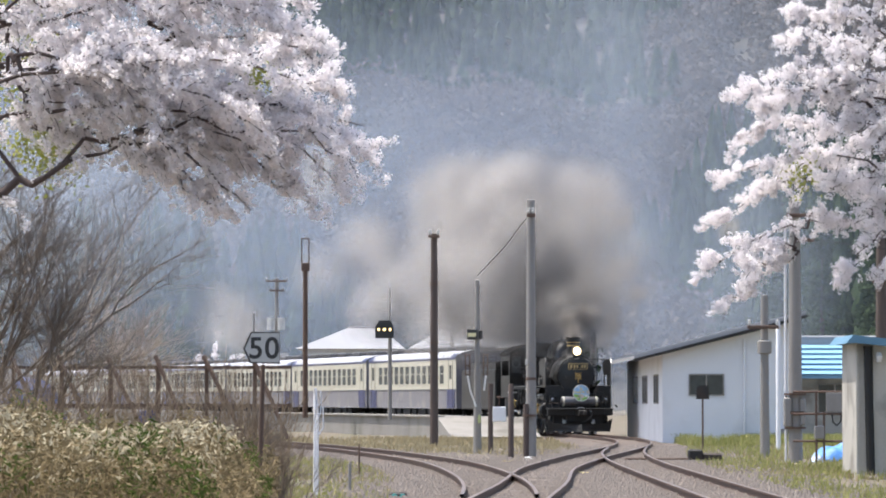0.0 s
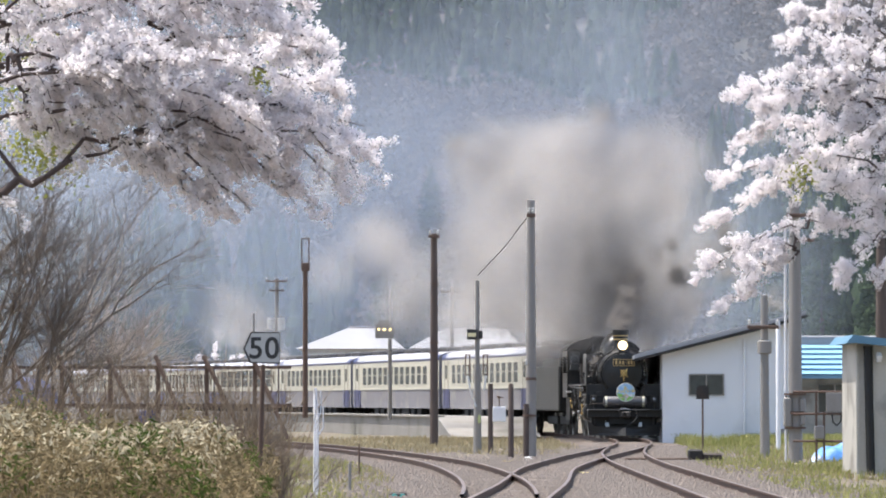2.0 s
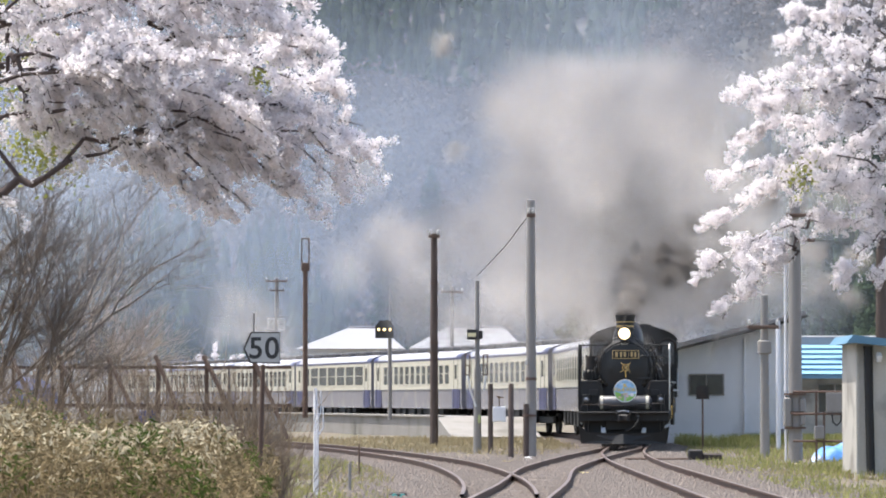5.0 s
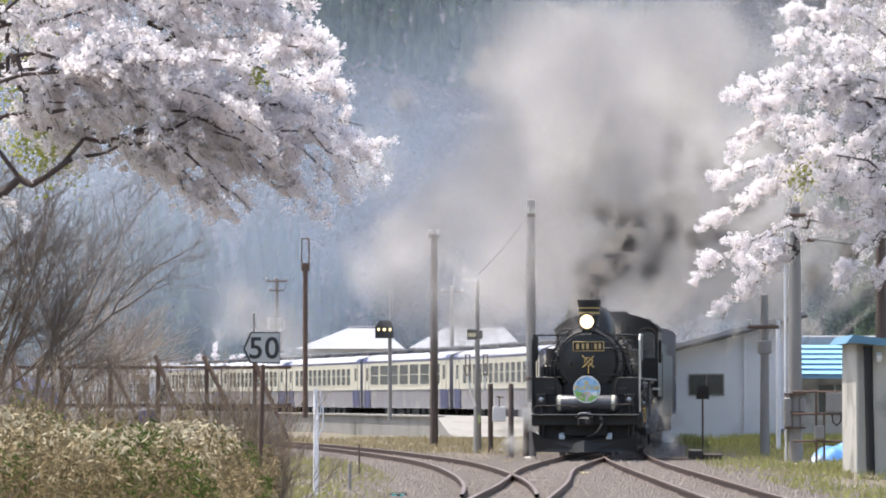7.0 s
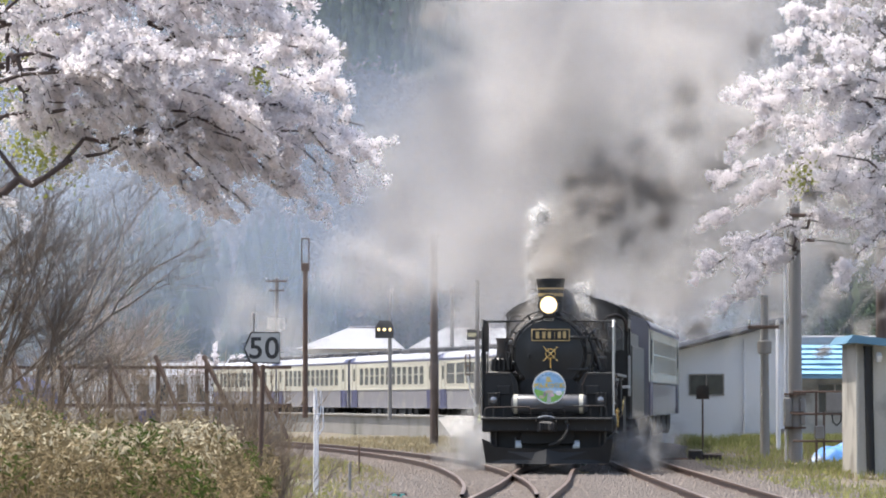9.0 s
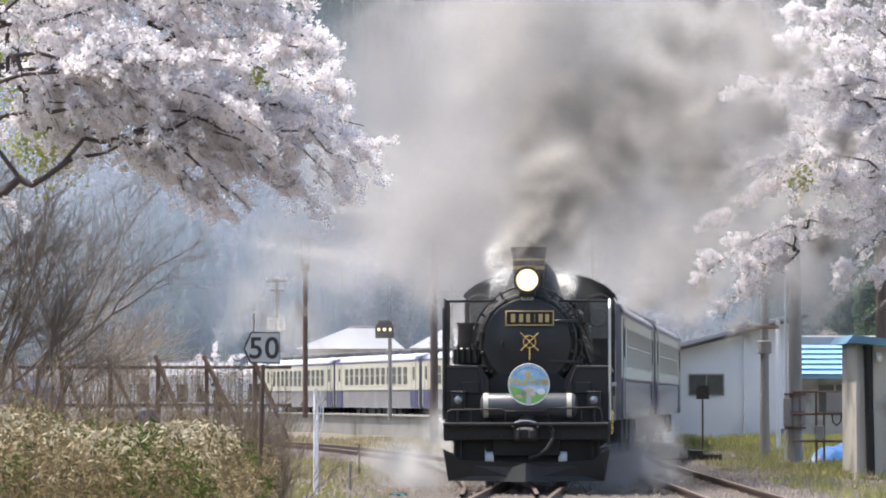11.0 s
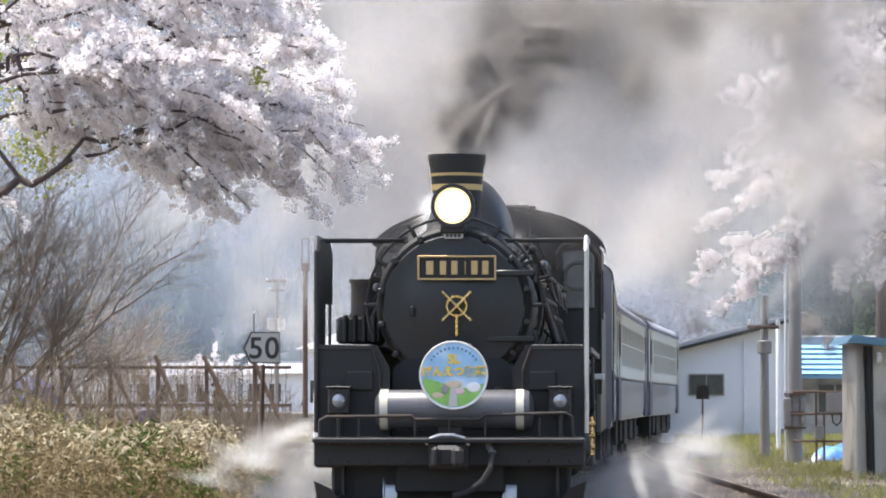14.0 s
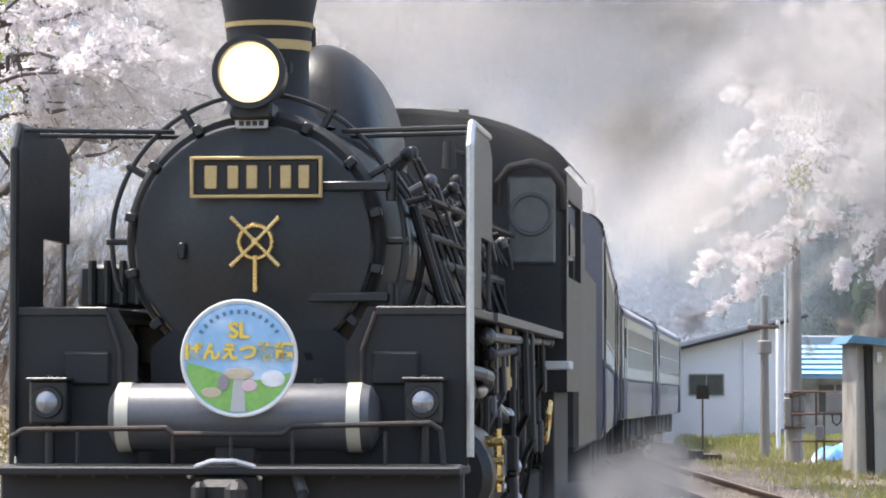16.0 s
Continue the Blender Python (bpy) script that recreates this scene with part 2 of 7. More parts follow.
def thing(name, label, category, group="", m=None, kind=""):
    ob = new(name)
    ob.empty_display_size = 0.3
    if m is not None:
        ob.matrix_basis = m
    return tagged(ob, label, category, group, kind)


def raw(name, verts, faces, material, smooth=False, uvs=None):
    me = bpy.data.meshes.new(name)
    me.from_pydata(verts, [], faces)
    me.materials.append(material)
    if uvs is not None:
        layer = me.uv_layers.new(name="UVMap")
        layer.data.foreach_set("uv", np.asarray(uvs, dtype=np.float32).ravel())
    if smooth:
        me.shade_smooth()
    return new(name, me)


# ---- lines of the tracks ----
def smooth_line(points, step=0.5, blur=9):
    """An even, softened line through plan points."""
    p = np.array(points, float)
    d = np.r_[0, np.cumsum(np.hypot(*np.diff(p, axis=0).T))]
    s = np.arange(0, d[-1], step)
    q = np.c_[np.interp(s, d, p[:, 0]), np.interp(s, d, p[:, 1])]
    for _ in range(3):
        pad = np.r_[q[:1] + (q[:1] - q[1:blur + 1][::-1]), q, q[-1:] + (q[-1:] - q[-blur - 1:-1][::-1])]
        k = np.ones(2 * blur + 1) / (2 * blur + 1)
        q = np.c_[np.convolve(pad[:, 0], k, "valid"), np.convolve(pad[:, 1], k, "valid")]
    d = np.r_[0, np.cumsum(np.hypot(*np.diff(q, axis=0).T))]
    return d, q


MAIN_D, MAIN = smooth_line([(-6.3, -16), (-4.0, -2), (-2.5, 10), (-1.17, 21.9), (-0.47, 29.4), (0.09, 37.1), (0.51, 44.9), (0.84, 52.8), (1.19, 58),
                            (1.68, 66), (2.07, 77.2), (2.8, 85.6), (3.55, 94), (4.4, 102), (5.5, 112), (6.14, 120), (6.6, 128), (6.72, 136),
                            (6.39, 144.5), (5.68, 152.5), (4.5, 161), (0.4, 180), (-4.0, 198), (-8.8, 218), (-21, 266), (-40, 340), (-63, 430)], blur=7)
SIDE_D, SIDE = smooth_line([(0.62, 48.5), (0.9, 56), (0.97, 66), (0.65, 76), (0.1, 87), (-1.9, 104), (-3.9, 117), (-6.4, 128), (-12, 148), (-20, 175), (-34, 230)])
EAST_D, EAST = smooth_line([(6.14, 120), (5.4, 110), (4.75, 100), (4.42, 86), (4.42, 76), (4.42, 50), (4.42, 20), (4.42, -15)])


def on_line(d, dist, line):
    return Vector((np.interp(d, dist, line[:, 0]), np.interp(d, dist, line[:, 1]), 0))


def arc_at(y):
    """Length along the main line at which it passes y."""
    return float(np.interp(y, MAIN[:, 1], MAIN_D))


def vehicle_pose(a, base, z=0.0):
    """Pose of a vehicle whose front pivot is at arc a and whose rear pivot is base metres behind; +y is its front."""
    f, r = on_line(a, MAIN_D, MAIN), on_line(a + base, MAIN_D, MAIN)
    d = f - r
    return pose(f.x, f.y, z, 0, 0, math.degrees(math.atan2(-d.x, d.y)))


def front_arc(t):
    """Arc of the front beam at t seconds."""
    return arc_at(float(np.interp(t, TIMES, FRONTS)))


TIMES = [0, 2, 4, 6.5, 9, 11.5, 14, 16]
FRONTS = [152.2, 136.0, 119.9, 98.0, 76.9, 56.5, 36.9, 21.4]


# ---- ground and tracks ----
def ground_height(x, y):
    return -0.24 + 0.02 * math.sin(x * 0.7 + y * 0.13) + 0.02 * math.sin(y * 0.31 - x * 0.2)


def ground():
    xs = np.r_[np.linspace(-900, -40, 20), np.linspace(-34, 40, 75), np.linspace(60, 900, 20)]
    ys = np.r_[np.linspace(-300, -10, 8), np.linspace(0, 260, 131), np.linspace(300, 1500, 20)]
    verts = [(x, y, ground_height(x, y)) for y in ys for x in xs]
    w = len(xs)
    faces = [(j * w + i, j * w + i + 1, (j + 1) * w + i + 1, (j + 1) * w + i) for j in range(len(ys) - 1) for i in range(w - 1)]
    tagged(raw("ground", verts, faces, M["earth"], True), "dry earth with patches of spring grass", "ground", kind="structure")


def strip(name, dist, line, half, z0, z1, material, label, lo=0.0, hi=1e9):
    """A low bank of ballast along a line."""
    verts, faces, k = [], [], 0
    for d in np.arange(max(lo, 0.1), min(hi, dist[-1] - 0.6), 0.5):
        p, q = on_line(d, dist, line), on_line(d + 0.5, dist, line)
        n = (q - p).normalized().cross(Vector((0, 0, 1)))
        for off, z in ((-half - 0.7, z0), (-half, z1), (-half * 0.35, z1 + 0.03), (half * 0.35, z1 + 0.03), (half, z1), (half + 0.7, z0)):
            v = p + n * off
            wob = 0.05 * noise.noise((v.x * 1.3, v.y * 1.3, off))
            verts.append((v.x + wob * 3, v.y, z + wob))
        if k:
            for i in range(5):
                faces.append((6 * k - 6 + i, 6 * k - 5 + i, 6 * k + 1 + i, 6 * k + i))
        k += 1
    return tagged(raw(name, verts, faces, material, True), label, "ballast", kind="structure")


def rail_mesh(bm_side, bm_top, dist, line, off, lo, hi, step=1.0):
    """One rail: web and foot in one mesh, worn head in the other."""
    ds = np.arange(lo, hi, step)
    prof = [(-0.06, -0.15), (-0.012, -0.125), (-0.012, -0.045), (-0.034, -0.035), (-0.034, -0.002), (0.034, -0.002),
            (0.034, -0.035), (0.012, -0.045), (0.012, -0.125), (0.06, -0.15)]
    last = None
    for d in ds:
        p, q = on_line(d, dist, line), on_line(d + 0.5, dist, line)
        n = (q - p).normalized().cross(Vector((0, 0, 1)))
        ring = [bm_side.verts.new(p + n * (off + a) + Vector((0, 0, z))) for a, z in prof]
        top = [bm_top.verts.new(p + n * (off + a) + Vector((0, 0, z))) for a, z in ((-0.032, -0.002), (-0.026, 0.003), (0.026, 0.003), (0.032, -0.002))]
        if last:
            for i in range(len(prof) - 1):
                bm_side.faces.new((last[0][i], last[0][i + 1], ring[i + 1], ring[i]))
            for i in range(3):
                bm_top.faces.new((last[1][i], last[1][i + 1], top[i + 1], top[i]))
        last = (ring, top)


def track(label, dist, line, lo, hi, sleepers=True):
    th = thing("railway_track", label, "railway track", "tracks", kind="structure")
    for off in (-0.5675, 0.5675):
        a, b = B(), B()
        rail_mesh(a, b, dist, line, off, lo, hi)
        r = part("rail", a, M["rail"], th, "rusty brown steel rail")
        part("rail_head", b, M["rail_top"], r, "worn bright running surface")
    if sleepers:
        src = None
        for d in np.arange(lo, min(hi, lo + 180), 0.64):
            p, q = on_line(d, dist, line), on_line(d + 0.5, dist, line)
            e = q - p
            m = pose(p.x, p.y, -0.21, 0, 0, math.degrees(math.atan2(-e.x, e.y)) + random.uniform(-1, 1))
            if src is None:
                bm = B()
                box(bm, -1.05, 1.05, -0.11, 0.11, -0.06, 0.065, 0.012)
                src = part("sleeper", bm, M["sleeper"], th, smooth=False, m=m)
            else:
                shared("sleeper", src, th, m)
    return th


ground()
strip("ballast_main", MAIN_D, MAIN, 1.45, -0.22, -0.165, M["ballast"], "brown ballast under the main track")
strip("ballast_siding", SIDE_D, SIDE, 1.4, -0.23, -0.172, M["ballast"], "brown ballast under the curved siding", lo=9)
strip("ballast_east", EAST_D, EAST, 1.4, -0.23, -0.179, M["ballast"], "brown ballast under the straight siding", lo=9)
track("curving main track with rusty rails on wooden sleepers", MAIN_D, MAIN, 2, MAIN_D[-1] - 2)
track("curved siding joining the main track at the points", SIDE_D, SIDE, 8, SIDE_D[-1] - 2)
track("straight siding leaving the main track at the points", EAST_D, EAST, 8, EAST_D[-1] - 2)


# ---- steam locomotive: +y is its front, y = 0 at the front beam ----
AXLES = (-4.25, -6.15, -8.05)


def arc_pts(r, a0, a1, n, at):
    return [(at[0] + r * math.cos(radians(a0 + (a1 - a0) * i / n)), at[1], at[2] + r * math.sin(radians(a0 + (a1 - a0) * i / n))) for i in range(n + 1)]


def wheel(name, parent, x, y, r, spokes, side):
    w = thing(name, "", "", m=pose(x, y, r))
    w.parent = parent
    bm = B()
    lathe(bm, [(-0.06, r - 0.07), (-0.06, r), (0.06, r), (0.07, r + 0.03), (0.08, r + 0.03), (0.08, r - 0.07), (-0.06, r - 0.07)], 28, "X")
    part("tyre", bm, M["steel"], w, "worn steel tyre")
    bm = B()
    for i in range(spokes):
        a = 2 * math.pi * i / spokes
        rod(bm, (0, 0.1 * math.cos(a), 0.1 * math.sin(a)), (0, (r - 0.06) * math.cos(a), (r - 0.06) * math.sin(a)), 0.045, 0.035, 6)
    lathe(bm, [(-0.08, 0.001), (-0.08, 0.16), (0.09 * 1, 0.16), (0.09, 0.001)], 14, "X")
    part("spokes", bm, M["black"], w)
    if spokes > 10:
        bm = B()
        lathe(bm, [(0, 0.001), (0, 0.09), (side * 0.2, 0.09), (side * 0.2, 0.001)], 10, "X", (0, 0, 0.33))
        part("crank_pin", bm, M["steel"], w)
    return w


def steam_locomotive():
    th = thing("steam_locomotive", "black steam locomotive with round headmark and lit headlight", "steam locomotive")
    zc = 2.40
    # boiler and smokebox
    bm = B()
    lathe(bm, [(-2.55, 0.001), (-2.55, 0.76), (-2.62, 0.785), (-4.2, 0.785), (-4.22, 0.8), (-4.3, 0.8), (-4.32, 0.785), (-6.6, 0.8), (-6.62, 0.815),
               (-6.7, 0.815), (-6.72, 0.8), (-9.6, 0.84), (-9.6, 0.001)], 48, "Y", (0, 0, zc))
    part("boiler", bm, M["black"], th, "black lagged boiler with banded joints")
    bm = B()
    lathe(bm, [(-2.6, 0.8), (-1.28, 0.8), (-1.22, 0.785), (-1.2, 0.76), (-1.2, 0.7)], 56, "Y", (0, 0, zc))
    sb = part("smokebox", bm, M["soot"], th, "matt black smokebox")
    bm = B()
    lathe(bm, [(-1.21, 0.73), (-1.14, 0.73), (-1.12, 0.715), (-1.115, 0.69), (-1.12, 0.66), (-1.05, 0.45), (-1.01, 0.2), (-1.0, 0.001)], 56, "Y", (0, 0, zc - 0.02))
    door = part("smokebox_door", bm, M["black"], th, "domed round black smokebox door")
    for i in range(14):
        a = radians(12 + i * 360 / 14)
        bm = B()
        box(bm, -0.035, 0.035, -1.2, -1.1, -0.028, 0.028, 0.008, Matrix.Translation((0.765 * math.cos(a), 0, zc - 0.02 + 0.765 * math.sin(a))) @ Matrix.Rotation(-a, 4, "Y"))
        part("clamp", bm, M["black"], door)
    for z in (2.72, 2.05):
        bm = B()
        box(bm, -0.83, -0.3, -1.13, -1.06, z - 0.03, z + 0.03, 0.01)
        rod(bm, (-0.84, -1.12, z - 0.09), (-0.84, -1.12, z + 0.09), 0.035)
        part("hinge", bm, M["black"], door)
    bm = B()
    bmesh.ops.create_uvsphere(bm, u_segments=10, v_segments=6, radius=0.03, matrix=Matrix.Translation((0.42, -1.03, 2.33)))
    box(bm, 0.4, 0.44, -1.06, -1.0, 2.28, 2.38, 0.008)
    part("door_lug", bm, M["black"], door)
    # brass wheel and levers of the door
    bm = B()
    pts = arc_pts(0.1, 0, 360, 24, (0, -0.93, 2.36))
    pipe(bm, pts, 0.014)
    for a in (45, 135, 225, 315):
        c, s_ = math.cos(radians(a)), math.sin(radians(a))
        rod(bm, (0.02 * c, -0.94, 2.36 + 0.02 * s_), (0.21 * c, -0.91, 2.36 + 0.21 * s_), 0.012, 0.016, 8)
    rod(bm, (0, -0.92, 2.28), (0, -0.93, 2.06), 0.014, 0.018, 8)
    rod(bm, (0, -1.0, 2.36), (0, -0.9, 2.36), 0.03, 0.02, 10)
    part("door_wheel", bm, M["brass"], th, "polished brass hand wheel with crossed levers", m=pose(-0.04, 0, 0.02))
    # plate with the running number as plain bars
    bm = B()
    box(bm, -0.375, 0.375, -0.99, -0.965, 2.655, 2.865, 0.006)
    pl = part("front_plate", bm, M["soot"], th, "black plate with raised brass rim", m=pose(-0.04, 0, 0.01))
    bm = B()
    for x0, x1, z0, z1 in ((-0.4, 0.4, 2.865, 2.885), (-0.4, 0.4, 2.635, 2.655), (-0.4, -0.38, 2.64, 2.88), (0.38, 0.4, 2.64, 2.88)):
        box(bm, x0, x1, -0.985, -0.945, z0, z1, 0.004)
    part("plate_rim", bm, M["gold_paint"], pl, "brass rim")
    for x, w in ((-0.275, 0.1), (-0.14, 0.09), (-0.025, 0.09), (0.085, 0.035), (0.18, 0.09), (0.29, 0.09)):
        bm = B()
        box(bm, -x - w / 2 + 0.012, -x + w / 2 - 0.012, -0.965, -0.95, 2.69, 2.83, 0.006)
        part("plate_bar", bm, M["gold_paint"], pl, "brass bar")
    # headlight
    bm = B()
    lathe(bm, [(-1.35, 0.001), (-1.33, 0.12), (-1.2, 0.2), (-0.98, 0.215), (-0.93, 0.225), (-0.9, 0.222), (-0.9, 0.185), (-0.98, 0.18)], 36, "Y", (0, 0, 3.40))
    box(bm, -0.13, 0.13, -1.3, -1.0, 3.12, 3.24, 0.02)
    rod(bm, (-0.24, -0.98, 3.4), (-0.24, -0.98, 3.46), 0.015)
    hl = part("headlight", bm, M["black"], th, "round black headlight casing")
    bm = B()
    lathe(bm, [(-0.955, 0.184), (-0.945, 0.15), (-0.94, 0.138)], 32, "Y", (0, 0, 3.40))
    part("reflector_rim", bm, M["lamp_rim"], hl, "warm yellow lit reflector rim")
    bm = B()
    lathe(bm, [(-0.942, 0.15), (-0.935, 0.1), (-0.925, 0.001)], 32, "Y", (0, 0, 3.40))
    part("headlight_glass", bm, M["lamp_glow"], hl, "glowing warm white lens")
    bm = B()
    box(bm, -0.1, 0.1, -1.06, -1.04, 3.07, 3.13, 0.01)
    lp = part("lamp_plate", bm, M["sign_white"], hl, "small pale plate")
    for i in range(4):
        bm = B()
        box(bm, -0.075 + i * 0.04, -0.045 + i * 0.04, -1.041, -1.036, 3.085, 3.115)
        part("plate_mark", bm, M["sign_black"], lp)
    # chimney with gold bands
    bm = B()
    lathe(bm, [(3.12, 0.42), (3.2, 0.3), (3.28, 0.255), (3.55, 0.25), (3.8, 0.275), (3.93, 0.3), (3.97, 0.3), (3.97, 0.25), (3.6, 0.2), (3.3, 0.2)], 40, "Z", (0, -1.8, 0))
    ch = part("chimney", bm, M["soot"], th, "flared black chimney")
    for z, h, r in ((3.745, 0.03, 0.275), (3.6, 0.06, 0.263)):
        bm = B()
        lathe(bm, [(z, r - 0.02), (z, r), (z + h, r + 0.004), (z + h, r - 0.02)], 40, "Z", (0, -1.8, 0))
        part("chimney_band", bm, M["gold_paint"], ch, "thin gold band")
    # dome
    bm = B()
    n = 20
    rows = []
    for i in range(n + 1):
        u = i / n
        y = -3.75 - 2.3 * u
        k = (1 - abs(2 * u - 1) ** 4) ** 0.5
        rows.append([bm.verts.new((0.5 * math.cos(a) * (0.55 + 0.45 * k), y, 2.95 + (0.12 + 0.84 * k) * max(math.sin(a), 0) ** 0.8)) for a in np.linspace(0, math.pi, 25)])
    for r0, r1 in zip(rows, rows[1:]):
        for i in range(24):
            bm.faces.new((r0[i], r0[i + 1], r1[i + 1], r1[i]))
    bm.faces.new(rows[0])
    bm.faces.new(rows[-1][::-1])
    dome = part("dome", bm, M["black"], th, "long rounded black steam dome")
    bm = B()
    rod(bm, (0.05, -4.3, 3.85), (0.05, -4.3, 4.0), 0.03)
    part("valve", bm, M["dark_iron"], dome)
    for x, y in ((-0.12, -6.6), (0.14, -6.6)):
        bm = B()
        lathe(bm, [(3.1, 0.09), (3.45, 0.09), (3.47, 0.06), (3.6, 0.06), (3.6, 0.001)], 12, "Z", (x, y, 0))
        part("safety_valve", bm, M["dark_iron"], th)
    # handrail round the smokebox and along the boiler
    bm = B()
    pipe(bm, arc_pts(0.9, 200, -20, 36, (0, -1.32, zc)), 0.016)
    for a in range(0, 181, 30):
        c, s_ = math.cos(radians(a)), math.sin(radians(a))
        rod(bm, (0.8 * c, -1.32, zc + 0.8 * s_), (0.93 * c, -1.32, zc + 0.93 * s_), 0.022, 0.022, 6)
    part("smokebox_rail", bm, M["black"], th)
    for sx in (-1, 1):
        bm = B()
        pipe(bm, [(sx * 0.93, -2.4, 2.72), (sx * 0.97, -9.4, 2.78)], 0.02)
        for y in np.arange(-2.6, -9.3, -1.1):
            rod(bm, (sx * 0.78, y, 2.7), (sx * 0.96, y, 2.74), 0.02, 0.02, 6)
        part("boiler_handrail", bm, M["dark_iron"], th)
    # pipes down the boiler's flanks
    for sx in (-1, 1):
        for k, (ya, yb, r) in enumerate(((-2.7, -8.8, 0.035), (-3.1, -7.9, 0.028), (-3.6, -9.0, 0.04), (-2.9, -6.4, 0.022))):
            a = radians(18 - 11 * k)
            bm = B()
            rr = 0.86 + 0.02 * k
            p0 = (sx * rr * math.cos(a), ya, zc + rr * math.sin(a))
            p1 = (sx * rr * math.cos(a), yb, zc + rr * math.sin(a) + 0.05)
            drop = (sx * 1.0, ya - 0.05 - 0.1 * k, 2.05)
            pipe(bm, [drop, p0, p1, (p1[0], p1[1] - 0.2, p1[2] - 0.2)], r, 8)
            part("boiler_pipe", bm, M["dark_iron"], th)
        for k in range(9):
            y = -3.0 - 0.62 * k
            bm = B()
            pipe(bm, [(sx * 0.55, y, 3.02), (sx * 0.84, y - 0.1, 2.6), (sx * (0.98 + 0.02 * (k % 3)), y - 0.22, 2.1)], 0.018 + 0.008 * (k % 2), 6)
            part("sand_pipe", bm, M["dark_iron"], th)
    # pump and lubricators
    bm = B()
    box(bm, 0.82, 1.3, -2.9, -2.3, 2.02, 2.3, 0.03)
    for x in (1.2, 1.1, 1.0, 0.9):
        rod(bm, (x, -2.28, 2.04), (x, -2.28, 2.32), 0.028, 0.028, 8)
    rod(bm, (0.96, -2.4, 2.3), (0.96, -2.4, 2.38), 0.03)
    part("lubricator", bm, M["black"], th, "black lubricator box")
    for sx, y in ((1, -4.4),):
        bm = B()
        for z0, z1, r in ((1.85, 2.25, 0.17), (2.25, 2.35, 0.09), (2.35, 2.75, 0.19)):
            rod(bm, (sx * 1.12, y, z0), (sx * 1.12, y, z1), r, r, 18)
        for z in (1.85, 2.24, 2.36, 2.74):
            lathe(bm, [(z - 0.02, 0.15), (z - 0.02, 0.21), (z + 0.02, 0.21), (z + 0.02, 0.15)], 18, "Z", (sx * 1.12, y, 0))
        part("air_pump", bm, M["dark_iron"], th, "ribbed iron air pump")
    # smoke deflectors
    for sx in (-1, 1):
        bm = B()
        out = [(-0.62, 1.98), (-0.62, 2.92), (-0.74, 3.06), (-1.95, 3.06), (-2.2, 2.95), (-2.2, 2.42), (-1.35, 2.42), (-1.35, 1.98)]
        v0 = [bm.verts.new((sx * 1.33, y, z)) for y, z in out]
        v1 = [bm.verts.new((sx * 1.365, y, z)) for y, z in out]
        bm.faces.new(v0)
        bm.faces.new(v1)
        for i in range(len(out)):
            j = (i + 1) % len(out)
            bm.faces.new((v0[i], v0[j], v1[j], v1[i]))
        df = part("smoke_deflector", bm, M["black"], th, "upright black smoke deflector plate", smooth=False)
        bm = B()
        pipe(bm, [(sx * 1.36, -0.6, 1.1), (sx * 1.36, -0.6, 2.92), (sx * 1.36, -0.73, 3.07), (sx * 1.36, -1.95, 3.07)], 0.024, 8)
        # bright steel on the -x edge paints in its sunlit rim; the twin is black
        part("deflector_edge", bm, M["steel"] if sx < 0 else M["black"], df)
        for y in (-0.78, -1.25):
            bm = B()
            rod(bm, (sx * 0.52, y - 0.55, 3.07), (sx * 1.34, y, 3.05), 0.015, 0.015, 6)
            part("deflector_stay", bm, M["black"], df)
        bm = B()
        rod(bm, (sx * 1.35, -2.1, 2.0), (sx * 1.35, -2.1, 2.45), 0.018, 0.018, 6)
        part("deflector_post", bm, M["black"], df)
    # running boards
    for sx in (-1, 1):
        bm = B()
        box(bm, min(sx * 0.8, sx * 1.36), max(sx * 0.8, sx * 1.36), -9.5, -0.62, 1.93, 1.985, 0.008)
        rb = part("running_board", bm, M["black"], th, smooth=False)
        bm = B()
        box(bm, min(sx * 1.362, sx * 1.385), max(sx * 1.362, sx * 1.385), -9.4, -2.4, 1.93, 1.985)
        part("board_edge", bm, M["tank"], rb, "pale painted edge strip", smooth=False)
    # front deck, apron plates, saddle
    bm = B()
    box(bm, -1.35, 1.35, -0.75, -0.02, 1.0, 1.05, 0.01)
    part("front_deck", bm, M["soot"], th, smooth=False)
    for sx in (-1, 1):
        bm = B()
        x0, x1 = sorted((sx * 0.62, sx * 1.345))
        plate(bm, [(x0, 1.05), (x1, 1.05), (x1, 1.98), (sx * 0.75, 1.98), (sx * 0.62, 1.75)] if sx > 0 else
              [(x1, 1.05), (x0, 1.05), (x0, 1.98), (sx * 0.75, 1.98), (sx * 0.62, 1.75)], 0.03, pose(0, -0.66, 0))
        ap = part("apron_plate", bm, M["soot"], th, smooth=False)
        bm = B()
        box(bm, *sorted((sx * 0.78, sx * 1.06)), -0.66, -0.6, 1.52, 1.72, 0.015)
        part("step_recess", bm, M["soot"], ap, smooth=False)
        bm = B()
        pipe(bm, [(sx * 0.72, -0.62, 1.2), (sx * 0.72, -0.6, 1.72), (sx * 0.8, -0.62, 1.95)], 0.014)
        part("apron_pipe", bm, M["dark_iron"], ap)
    bm = B()
    plate(bm, [(-0.62, 1.0), (0.62, 1.0), (0.62, 1.75), (0.5, 1.85), (-0.5, 1.85), (-0.62, 1.75)], 1.4, pose(0, -2.5, 0))
    part("saddle", bm, M["soot"], th, smooth=False)
    # air tank with bands
    bm = B()
